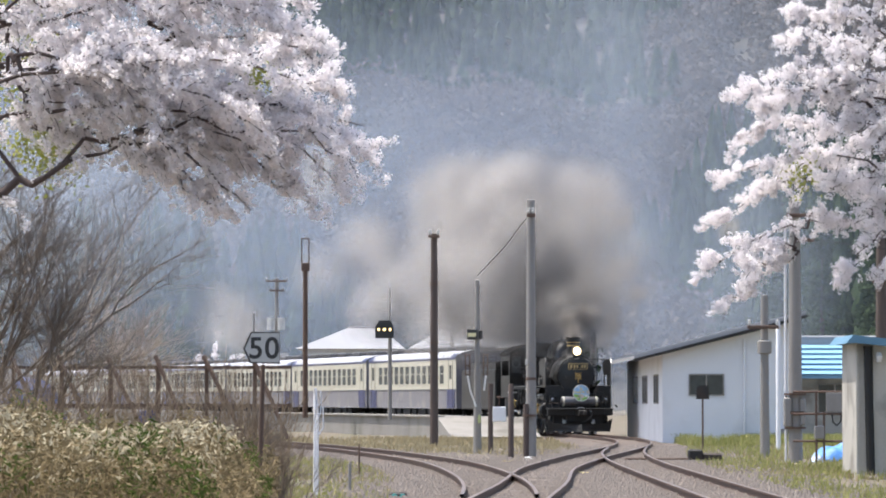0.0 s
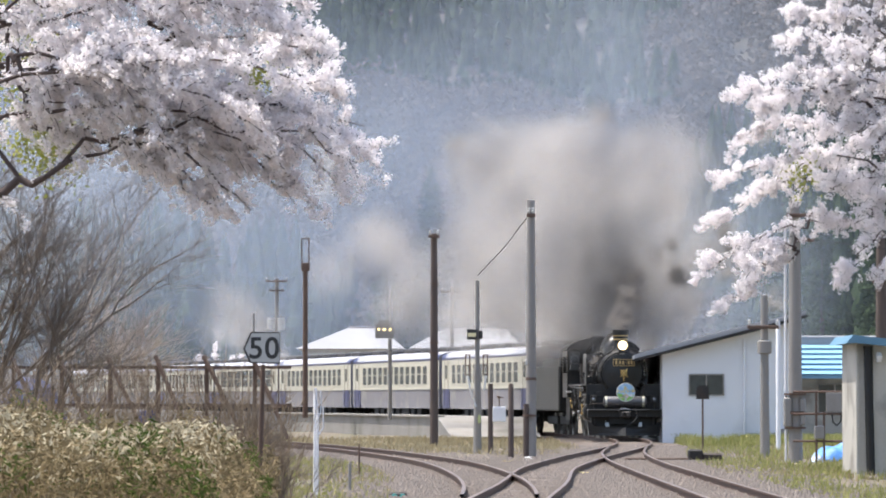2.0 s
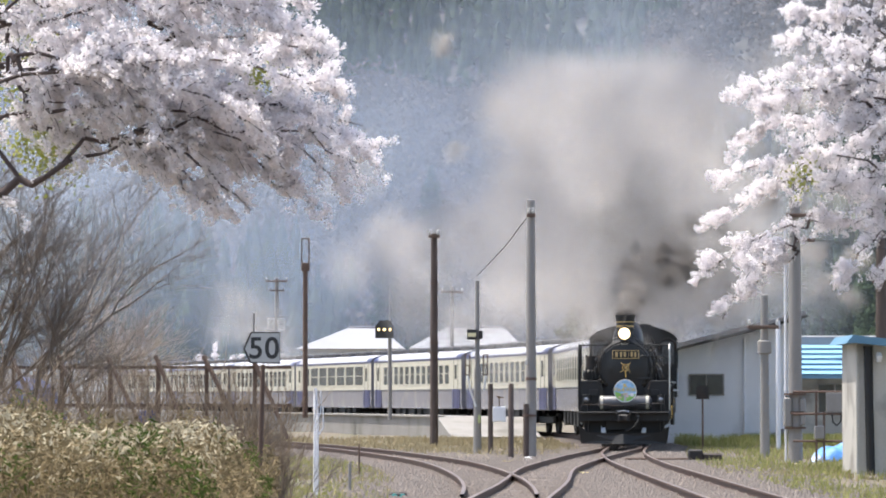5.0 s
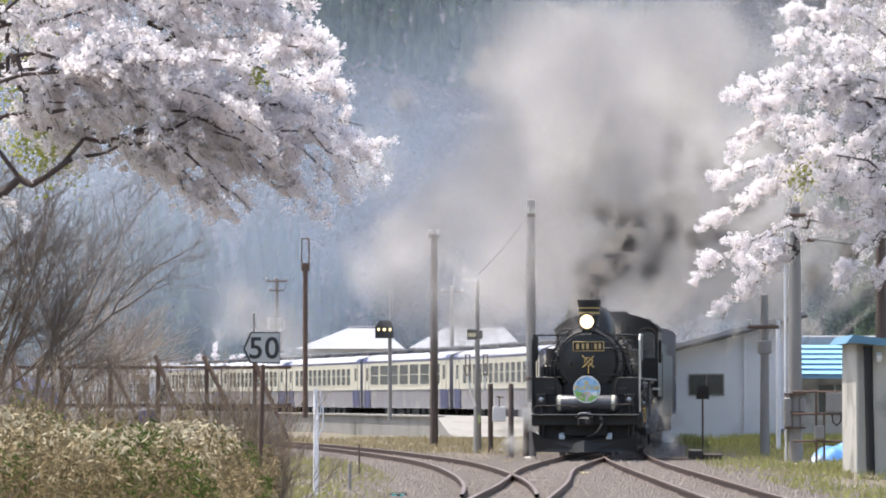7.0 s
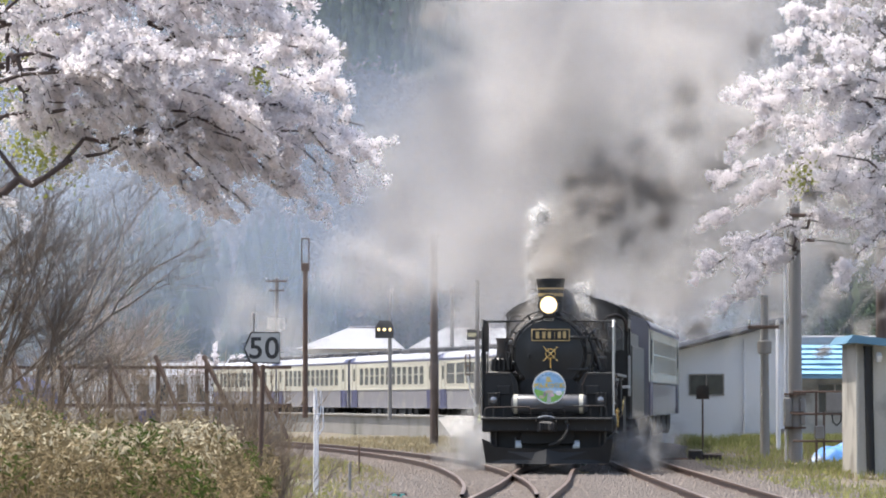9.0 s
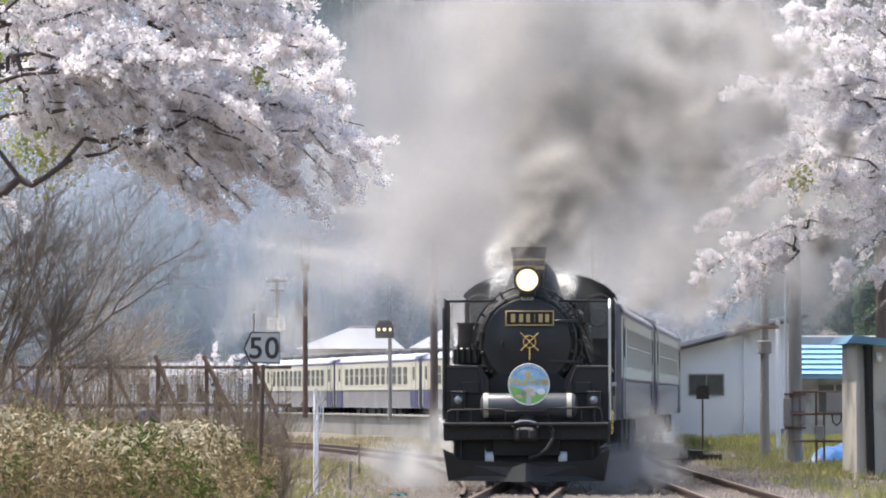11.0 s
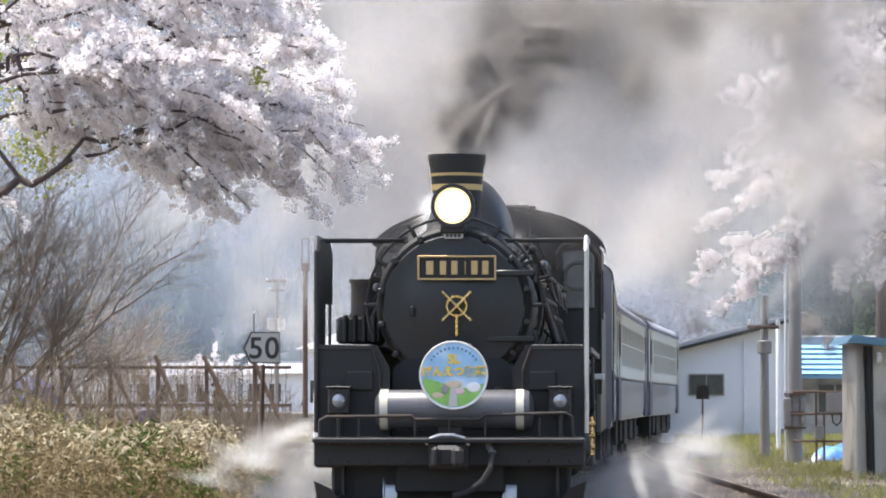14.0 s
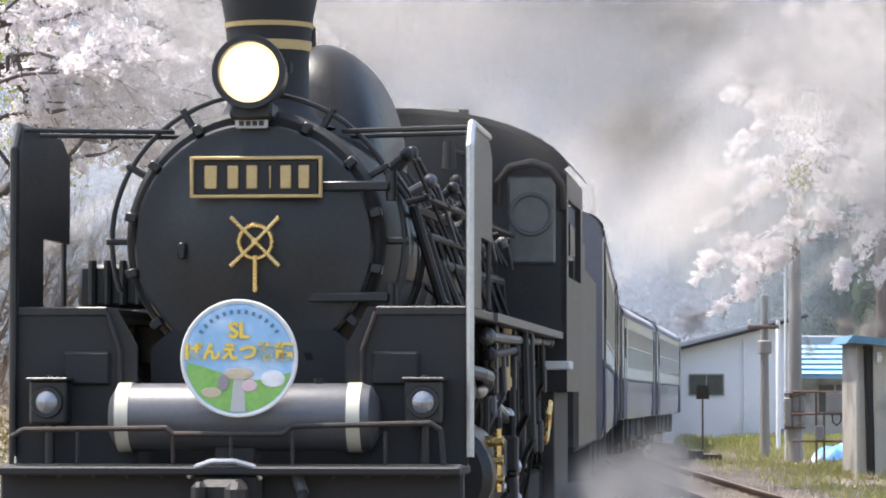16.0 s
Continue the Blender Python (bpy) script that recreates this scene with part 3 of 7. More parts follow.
    lathe(bm, [(-0.8, 0.001), (-0.79, 0.12), (-0.75, 0.185), (-0.7, 0.2), (0.7, 0.2), (0.75, 0.185), (0.79, 0.12), (0.8, 0.001)], 32, "X", (-0.04, -0.5, 1.33))
    tank = part("air_tank", bm, M["tank"], th, "grey cylindrical air tank across the front")
    for x in (0.66, -0.7):
        bm = B()
        lathe(bm, [(-0.04, 0.198), (-0.04, 0.206), (0.04, 0.206), (0.04, 0.198)], 32, "X", (x, -0.5, 1.33))
        part("tank_band", bm, M["cream"], tank, "cream painted band")
    bm = B()
    rod(bm, (-0.48, -0.5, 1.52), (-0.48, -0.5, 1.56), 0.03)
    part("tank_plug", bm, M["dark_iron"], tank)
    bm = B()
    box(bm, -0.12, 0.12, -0.62, -0.38, 1.04, 1.16, 0.01)
    part("tank_saddle", bm, M["dark_iron"], tank)
    # round headmark
    hm = thing("headmark", "", "")
    hm.parent = th
    hm.matrix_basis = pose(-0.045, -0.24, 1.675)
    bm = B()
    lathe(bm, [(-0.05, 0.001), (-0.05, 0.335), (-0.01, 0.342), (0.005, 0.335), (0.005, 0.315), (0.0, 0.31), (0.0, 0.001)], 56, "Y")
    part("disc", bm, mat("headmark_sky", (0.32, 0.55, 0.8), 0.4, 0, 0.15, 3, 12, dirt=(0.75, 0.82, 0.9), dirt_scale=3), hm, "round sky-blue board")
    bm = B()
    lathe(bm, [(-0.02, 0.343), (0.008, 0.343), (0.012, 0.335), (0.008, 0.322), (-0.0, 0.32)], 56, "Y")
    part("rim", bm, M["white_edge"], hm, "pale rim")
    bm = B()
    pts = [(0.318 * math.cos(radians(a)), 0.318 * math.sin(radians(a))) for a in range(196, 345, 4)]
    hill = [(x, -0.075 - 0.05 * math.sin((x + 0.32) * 7)) for x in np.linspace(0.3, -0.3, 15)]
    plate(bm, pts + hill, 0.004, pose(0, 0.001, 0))
    part("green_field", bm, mat("headmark_green", (0.25, 0.5, 0.12), 0.5, 0, 0.2, 8, 30), hm, "painted green hills", smooth=False)
    bm = B()
    plate(bm, [(-0.04, -0.31), (0.05, -0.31), (0.03, -0.12), (-0.03, -0.12)], 0.004, pose(0, 0.006, 0))
    part("pale_path", bm, M["sign_white"], hm, "pale painted path", smooth=False)
    pal = {"grey": (0.3, 0.27, 0.28), "pink": (0.7, 0.5, 0.52), "tan": (0.6, 0.5, 0.36), "white": (0.8, 0.8, 0.8)}
    for x, z, w, h, c in ((0.0, -0.09, 0.09, 0.035, "tan"), (-0.09, -0.14, 0.035, 0.05, "grey"), (0.06, -0.16, 0.05, 0.035, "pink"), (0.2, -0.12, 0.07, 0.05, "white"), (-0.16, -0.2, 0.06, 0.03, "tan")):
        bm = B()
        lathe(bm, [(0, 1.0), (0.005, 0.9), (0.006, 0.001)], 14, "Y")
        bmesh.ops.transform(bm, matrix=pose(-x, 0.007, z) @ Matrix.Diagonal((w, 1, h, 1)), verts=bm.verts)
        part("painted_patch", bm, mat("headmark_" + c, pal[c], 0.5), hm)
    gold = mat("headmark_gold", (0.85, 0.6, 0.1), 0.4, 0.1)
    for txt, size, z in (("SL", 0.125, 0.12), ("\u3070\u3093\u3048\u3064\u7269\u8a9e", 0.107, 0.0)):
        cu = bpy.data.curves.new("lettering", "FONT")
        cu.body, cu.size, cu.extrude, cu.offset, cu.align_x = txt, size, 0.004, 0.005, "CENTER"
        cu.materials.append(gold)
        ob = new("lettering", cu)
        ob.parent = hm
        ob.matrix_basis = pose(0, 0.009, z, 90, 0, 180)
        tagged(ob, "gold lettering")
    for i in range(13):
        a = radians(145 - i * 9.2)
        bm = B()
        box(bm, -0.009, 0.009, 0.001, 0.006, -0.012, 0.012)
        part("small_writing", bm, M["roof_teal"], hm, m=Matrix.Translation((0.27 * math.cos(a), 0, 0.27 * math.sin(a))) @ Matrix.Rotation(math.pi / 2 - a, 4, "Y"))
    # beam, rails, coupler, lamps
    bm = B()
    box(bm, -1.35, 1.35, -0.16, 0.0, 0.77, 1.06, 0.015)
    beam = part("front_beam", bm, M["soot"], th, "heavy black front beam", smooth=False, m=pose(0, -0.2, 0))
    for x in np.linspace(-1.2, 1.2, 13):
        for z in (0.82, 1.0):
            bm = B()
            bmesh.ops.create_uvsphere(bm, u_segments=6, v_segments=4, radius=0.018, matrix=Matrix.Translation((x, 0.0, z)))
            part("rivet", bm, M["black"], beam)
    bm = B()
    pipe(bm, [(1.29, -0.03, 1.04), (1.29, -0.03, 1.22), (1.22, -0.03, 1.26), (0.38, -0.03, 1.27), (0.34, -0.03, 1.235), (-0.3, -0.03, 1.235), (-0.36, -0.03, 1.28),
              (-1.16, -0.03, 1.3), (-1.22, -0.03, 1.26), (-1.24, -0.03, 1.04)], 0.016, 8)
    for x in (-0.36, 0.0, 0.34, 0.9, -0.9):
        rod(bm, (x, -0.03, 1.04), (x, -0.03, 1.25), 0.012, 0.012, 6)
    part("front_handrail", bm, M["dark_iron"], th, "thin bent iron handrail", m=pose(0, -0.2, 0))
    bm = B()
    box(bm, -0.2, 0.2, -0.05, 0.12, 0.74, 1.02, 0.03)
    box(bm, -0.13, 0.13, 0.1, 0.42, 0.76, 0.98, 0.04)
    box(bm, -0.17, -0.05, 0.38, 0.6, 0.77, 0.97, 0.04)
    box(bm, 0.07, 0.15, 0.36, 0.52, 0.77, 0.97, 0.03)
    cp = part("coupler", bm, M["dark_iron"], th, "heavy knuckle coupler", smooth=False, m=pose(0, -0.2, 0))
    bm = B()
    pipe(bm, [(-0.2, 0.14, 0.98), (-0.16, 0.16, 1.05), (-0.05, 0.17, 1.08), (0.08, 0.17, 1.08), (0.17, 0.16, 1.05), (0.22, 0.14, 0.99)], 0.017, 8)
    part("coupler_lever", bm, M["steel"], cp, "bright uncoupling bar")
    bm = B()
    pipe(bm, [(-0.4, 0.03, 0.98), (-0.44, 0.12, 0.9), (-0.42, 0.2, 0.75), (-0.34, 0.22, 0.62), (-0.2, 0.2, 0.52), (-0.05, 0.2, 0.48)], 0.032, 8)
    hose = part("brake_hose", bm, M["rubber"], th, "hanging brake hose", m=pose(0, -0.2, 0))
    bm = B()
    rod(bm, (-0.395, 0.03, 0.99), (-0.44, 0.12, 0.9), 0.036, 0.036, 10)
    part("hose_cock", bm, M["steel"], hose)
    for x in (1.12, -1.1):
        bm = B()
        lathe(bm, [(-0.42, 0.001), (-0.42, 0.085), (-0.24, 0.085), (-0.22, 0.095), (-0.2, 0.09), (-0.2, 0.07)], 20, "Y", (x, 0, 1.42))
        rod(bm, (x, -0.32, 1.05), (x, -0.32, 1.35), 0.03)
        rod(bm, (x, -0.32, 1.5), (x, -0.32, 1.58), 0.04, 0.02, 10)
        ml = part("marker_lamp", bm, M["black"], th, "small black marker lamp", m=pose(0, -0.2, 0))
        bm = B()
        lathe(bm, [(-0.21, 0.072), (-0.19, 0.05), (-0.18, 0.001)], 16, "Y", (x, 0, 1.42))
        part("marker_lens", bm, M["lens"], ml, "unlit clear lens")
        bm = B()
        box(bm, x - 0.11, x + 0.11, -0.42, -0.235, 1.29, 1.55, 0.015)
        box(bm, x - 0.125, x + 0.125, -0.43, -0.2, 1.545, 1.565, 0.006)
        part("lamp_case", bm, M["black"], ml, "square black lamp case", smooth=False)
    # snow plough
    bm = B()
    for sx in (-1, 1):
        q = [(0, 0.45, 0.1), (sx * 1.28, -0.25, 0.1), (sx * 1.36, -0.15, 0.62), (sx * 1.2, -0.12, 0.55), (sx * 1.1, -0.1, 0.44), (0, 0.32, 0.4)]
        a = [bm.verts.new(p) for p in q]
        b = [bm.verts.new((p[0], p[1] - 0.05, p[2])) for p in q]
        bm.faces.new(a)
        bm.faces.new(b[::-1])
        for i in range(6):
            bm.faces.new((a[i], b[i], b[(i + 1) % 6], a[(i + 1) % 6]))
    part("snow_plough", bm, M["soot"], th, "black wedge-shaped rail guard", smooth=False, m=pose(0, -0.2, 0))
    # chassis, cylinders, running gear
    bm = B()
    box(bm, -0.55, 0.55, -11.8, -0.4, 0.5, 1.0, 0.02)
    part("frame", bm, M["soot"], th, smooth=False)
    # added black block that stands in for the deep shade under the beam
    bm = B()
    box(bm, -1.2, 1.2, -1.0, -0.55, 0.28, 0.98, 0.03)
    part("shade_block", bm, M["soot"], th, "added black block darkening the gap behind the front beam", smooth=False)
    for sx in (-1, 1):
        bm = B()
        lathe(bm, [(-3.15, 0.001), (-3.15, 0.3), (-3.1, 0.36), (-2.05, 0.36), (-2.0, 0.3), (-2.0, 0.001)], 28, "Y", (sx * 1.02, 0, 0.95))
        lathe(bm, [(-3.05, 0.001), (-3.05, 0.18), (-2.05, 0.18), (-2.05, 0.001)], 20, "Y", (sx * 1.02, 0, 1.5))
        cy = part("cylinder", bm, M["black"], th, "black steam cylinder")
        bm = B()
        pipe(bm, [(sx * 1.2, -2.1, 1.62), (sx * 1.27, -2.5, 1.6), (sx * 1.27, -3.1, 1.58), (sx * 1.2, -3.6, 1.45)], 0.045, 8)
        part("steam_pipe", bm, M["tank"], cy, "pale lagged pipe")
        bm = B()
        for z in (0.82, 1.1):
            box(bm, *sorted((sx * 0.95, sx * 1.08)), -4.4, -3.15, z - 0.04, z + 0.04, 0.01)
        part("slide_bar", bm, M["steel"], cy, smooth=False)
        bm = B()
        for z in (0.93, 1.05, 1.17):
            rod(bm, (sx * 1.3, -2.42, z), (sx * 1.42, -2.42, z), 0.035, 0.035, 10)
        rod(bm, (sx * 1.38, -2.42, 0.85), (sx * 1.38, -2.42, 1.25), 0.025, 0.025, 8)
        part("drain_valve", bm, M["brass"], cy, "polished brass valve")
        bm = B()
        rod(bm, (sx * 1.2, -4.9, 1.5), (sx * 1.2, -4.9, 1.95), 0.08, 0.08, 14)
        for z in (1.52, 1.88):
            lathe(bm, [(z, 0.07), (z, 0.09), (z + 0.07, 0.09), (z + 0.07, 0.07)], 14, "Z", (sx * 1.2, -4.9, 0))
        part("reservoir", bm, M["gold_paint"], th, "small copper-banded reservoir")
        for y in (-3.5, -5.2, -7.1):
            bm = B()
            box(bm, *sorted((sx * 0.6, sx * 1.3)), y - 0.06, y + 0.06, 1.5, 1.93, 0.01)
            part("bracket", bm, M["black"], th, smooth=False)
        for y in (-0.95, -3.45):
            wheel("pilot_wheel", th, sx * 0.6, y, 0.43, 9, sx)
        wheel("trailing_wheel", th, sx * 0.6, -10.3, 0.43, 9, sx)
        # steps
        bm = B()
        for z in (0.45, 0.75):
            box(bm, *sorted((sx * 1.05, sx * 1.34)), -0.7, -0.4, z, z + 0.03)
        box(bm, *sorted((sx * 1.06, sx * 1.09)), -0.7, -0.4, 0.45, 1.0)
        part("front_step", bm, M["dark_iron"], th, smooth=False)
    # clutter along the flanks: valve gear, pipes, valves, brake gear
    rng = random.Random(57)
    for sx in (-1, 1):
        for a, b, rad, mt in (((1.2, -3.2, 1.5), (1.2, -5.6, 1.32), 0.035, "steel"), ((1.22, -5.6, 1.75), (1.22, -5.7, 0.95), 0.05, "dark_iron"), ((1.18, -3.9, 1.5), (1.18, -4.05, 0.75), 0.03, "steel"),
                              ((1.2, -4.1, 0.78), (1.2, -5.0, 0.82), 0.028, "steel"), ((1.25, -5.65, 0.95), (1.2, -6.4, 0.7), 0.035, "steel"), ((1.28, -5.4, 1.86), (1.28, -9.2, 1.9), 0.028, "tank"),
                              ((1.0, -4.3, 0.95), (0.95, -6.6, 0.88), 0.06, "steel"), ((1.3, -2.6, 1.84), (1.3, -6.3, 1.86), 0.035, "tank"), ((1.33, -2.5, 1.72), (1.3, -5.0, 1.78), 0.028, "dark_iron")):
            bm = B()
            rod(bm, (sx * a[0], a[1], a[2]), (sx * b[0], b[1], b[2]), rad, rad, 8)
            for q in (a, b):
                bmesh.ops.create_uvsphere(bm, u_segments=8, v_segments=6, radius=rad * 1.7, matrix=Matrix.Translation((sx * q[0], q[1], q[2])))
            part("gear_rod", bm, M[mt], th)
        for k in range(22):
            y, x, z = -3.3 - 0.27 * k + rng.uniform(-0.1, 0.1), rng.uniform(1.05, 1.34), rng.uniform(1.0, 1.6)
            bm = B()
            pipe(bm, [(sx * x, y, 1.92), (sx * (x + 0.02), y + 0.03, z + 0.12), (sx * (x - 0.05), y - 0.12, z), (sx * (x - 0.12), y - 0.3, z - rng.uniform(0.1, 0.5))], rng.choice((0.016, 0.02, 0.028)), 6)
            part("drain_pipe", bm, M[rng.choice(("dark_iron", "black", "dark_iron", "tank"))], th)
        for k in range(9):
            y, z = -3.4 - 0.66 * k, rng.uniform(1.05, 1.75)
            bm = B()
            box(bm, *sorted((sx * 1.12, sx * rng.uniform(1.24, 1.33))), y - rng.uniform(0.08, 0.18), y + 0.08, z - rng.uniform(0.08, 0.2), z + 0.1, 0.02)
            rod(bm, (sx * 1.26, y, z + 0.1), (sx * 1.26, y, z + 0.24), 0.025, 0.025, 8)
            part("valve_box", bm, M["dark_iron"], th, smooth=False)
        bm = B()
        pipe(bm, [(sx * (1.3 + 0.02 * math.sin(a)), -8.7 + 0.1 * math.cos(a), 1.25 + 0.16 * math.sin(a)) for a in np.linspace(0.4, 5.6, 15)], 0.025, 8)
        part("brass_hose", bm, M["brass"], th, "coiled brass pipe")
        # fittings on the boiler's shoulder
        for k in range(11):
            y, a = -2.9 - 0.58 * k, radians(rng.uniform(12, 52))
            c, s_ = math.cos(a), math.sin(a)
            bm = B()
            rod(bm, (sx * 0.78 * c, y, zc + 0.78 * s_), (sx * 0.98 * c, y, zc + 0.98 * s_), 0.035, 0.03, 8)
            bmesh.ops.create_uvsphere(bm, u_segments=8, v_segments=6, radius=0.05, matrix=Matrix.Translation((sx * 0.98 * c, y, zc + 0.98 * s_)))
            pipe(bm, [(sx * 0.98 * c, y, zc + 0.98 * s_), (sx * 1.0 * c, y - 0.35, zc + 0.95 * s_), (sx * 0.98, y - 0.5, zc + 0.1)], 0.015, 6)
            part("boiler_fitting", bm, M[("dark_iron", "tank", "black")[k % 3]], th)
        for y in (-3.4, -5.0, -7.4, -8.6):
            bm = B()
            lathe(bm, [(y - 0.04, 0.8), (y - 0.04, 0.832), (y + 0.04, 0.832), (y + 0.04, 0.8)], 48, "Y", (0, 0, zc))
            if sx > 0:
                part("boiler_band", bm, M["black"], th)
            else:
                bm.free()
        bm = B()
        lathe(bm, [(-0.34, 0.001), (-0.32, 0.16), (0.32, 0.16), (0.34, 0.001)], 20, "Y", (sx * 1.08, -7.3, 1.62))
        part("side_reservoir", bm, M["black"], th, "black air reservoir below the running board")
        bm = B()
        rod(bm, (sx * 0.5, -8.8, 3.3), (sx * 0.5, -8.8, 3.52), 0.06, 0.05, 12)
        pipe(bm, [(sx * 0.5, -8.8, 3.45), (sx * 0.62, -8.9, 3.42), (sx * 0.7, -9.3, 3.2)], 0.02, 6)
        part("turret_valve", bm, M["dark_iron"], th)
    # cab
    bm = B()
    roof = [(1.42 * math.cos(a), 3.18 + 0.62 * math.sin(a)) for a in np.linspace(0.22, math.pi - 0.22, 21)]
    plate(bm, [(-1.4, 1.75), (1.4, 1.75), (1.4, 3.28)] + roof + [(-1.4, 3.28)], 0.06, pose(0, -9.56, 0))
    cab = part("cab_front", bm, M["black"], th, "black cab wall with round window screens", smooth=False)
    bm = B()
    up = [bm.verts.new((1.04 * x, -9.38, z + 0.04)) for x, z in roof]
    dn = [bm.verts.new((1.04 * x, -12.3, z + 0.04)) for x, z in roof]
    u2 = [bm.verts.new((1.0 * x, -9.38, z)) for x, z in roof]
    d2 = [bm.verts.new((1.0 * x, -12.3, z)) for x, z in roof]
    for i in range(len(roof) - 1):
        bm.faces.new((up[i], up[i + 1], dn[i + 1], dn[i]))
        bm.faces.new((u2[i], u2[i + 1], d2[i + 1], d2[i]))
        bm.faces.new((up[i], up[i + 1], u2[i + 1], u2[i]))
    part("cab_roof", bm, M["soot"], th, "curved black cab roof")
    for sx in (-1, 1):
        bm = B()
        x0, x1 = sorted((sx * 1.36, sx * 1.41))
        box(bm, x0, x1, -11.9, -9.5, 1.5, 2.45)
        box(bm, x0, x1, -9.75, -9.5, 2.45, 3.3)
        box(bm, x0, x1, -11.9, -11.6, 2.45, 3.3)
        box(bm, x0, x1, -11.6, -9.75, 3.1, 3.3)
        part("cab_side", bm, M["black"], th, smooth=False)
        bm = B()
        box(bm, sx * 1.12 - 0.2, sx * 1.12 + 0.2, -9.5, -9.46, 2.55, 3.28, 0.02)
        wd = part("cab_window", bm, M["cab_glass"], th, "dark spectacle window", smooth=False)
        bm = B()
        pipe(bm, arc_pts(0.165, 0, 360, 24, (sx * 1.12, -9.44, 2.96)), 0.018)
        part("window_ring", bm, M["tank"], wd, "round clear-view screen ring")
        bm = B()
        pipe(bm, [(sx * 0.84, -9.42, 3.05), (sx * 0.85, -9.36, 3.22), (sx * 0.95, -9.34, 3.34), (sx * 1.14, -9.33, 3.38), (sx * 1.28, -9.34, 3.33), (sx * 1.37, -9.36, 3.2), (sx * 1.38, -9.42, 3.0)], 0.035, 8)
        part("window_hood", bm, M["dark_iron"], wd)
        bm = B()
        box(bm, *sorted((sx * 1.1, sx * 1.44)), -9.9, -9.35, 1.68, 1.75, 0.008)
        part("cab_step", bm, M["white_edge"], th, "white edged cab sill", smooth=False)
        bm = B()
        box(bm, *sorted((sx * 1.2, sx * 1.3)), -11.5, -9.6, 0.6, 1.5, 0.01)
        part("cab_apron", bm, M["dark_iron"], th, smooth=False)
    bm = B()
    rod(bm, (-0.55, -9.6, 3.68), (-0.55, -9.6, 3.84), 0.03, 0.045, 10)
    box(bm, -0.5, 0.4, -11.2, -10.0, 3.78, 3.88, 0.03)
    part("roof_vent", bm, M["black"], th, smooth=False)
    drivers = []
    for y in AXLES:
        for sx in (-1, 1):
            drivers.append(wheel("driving_wheel", th, sx * 0.6, y, 0.875, 15, sx))
    rods = []
    for sx in (-1, 1):
        bm = B()
        box(bm, -0.03, 0.03, -3.9, 0.1, -0.06, 0.06, 0.01)
        rods.append((sx, part("coupling_rod", bm, M["steel"], th, "bright steel side rod", smooth=False)))
    return th, drivers, rods


def tender():
    th = thing("tender", "black coal tender coupled behind the locomotive", "tender")
    bm = B()
    box(bm, -1.38, 1.38, -7.3, -0.3, 0.95, 2.75, 0.05)
    part("water_tank", bm, M["black"], th, smooth=False)
    bm = B()
    box(bm, -1.3, -1.24, -5.6, -0.5, 2.7, 3.05)
    box(bm, 1.24, 1.3, -5.6, -0.5, 2.7, 3.05)
    box(bm, -1.3, 1.3, -5.66, -5.6, 2.7, 3.05)
    part("coal_boards", bm, M["black"], th, smooth=False)
    vs, fs = [], []
    for k in range(420):
        c = Vector((random.uniform(-1.15, 1.15), random.uniform(-5.4, -0.7), 0))
        c.z = 2.75 + 0.32 * (1 - (c.x / 1.25) ** 2) * random.uniform(0.7, 1)
        r = random.uniform(0.07, 0.14)
        o = len(vs)
        vs += [c + Vector(p) * r * random.uniform(0.7, 1.2) for p in ((1, 0, 0), (0, 1, 0), (-1, 0, 0), (0, -1, 0), (0, 0, 1), (0, 0, -1))]
        fs += [tuple(o + i for i in f) for f in ((0, 1, 4), (1, 2, 4), (2, 3, 4), (3, 0, 4), (1, 0, 5), (2, 1, 5), (3, 2, 5), (0, 3, 5))]
    coal = raw("coal", vs, fs, M["soot"])
    coal.parent = th
    for y in (-1.2, -2.8, -4.8, -6.4):
        for sx in (-1, 1):
            wheel("tender_wheel", th, sx * 0.58, y, 0.43, 8, sx)
    for sx in (-1, 1):
        bm = B()
        box(bm, *sorted((sx * 0.75, sx * 0.9)), -3.4, -0.7, 0.4, 0.75, 0.03)
        box(bm, *sorted((sx * 0.75, sx * 0.9)), -7.0, -4.2, 0.4, 0.75, 0.03)
        part("bogie_frame", bm, M["under"], th, smooth=False)
    return th


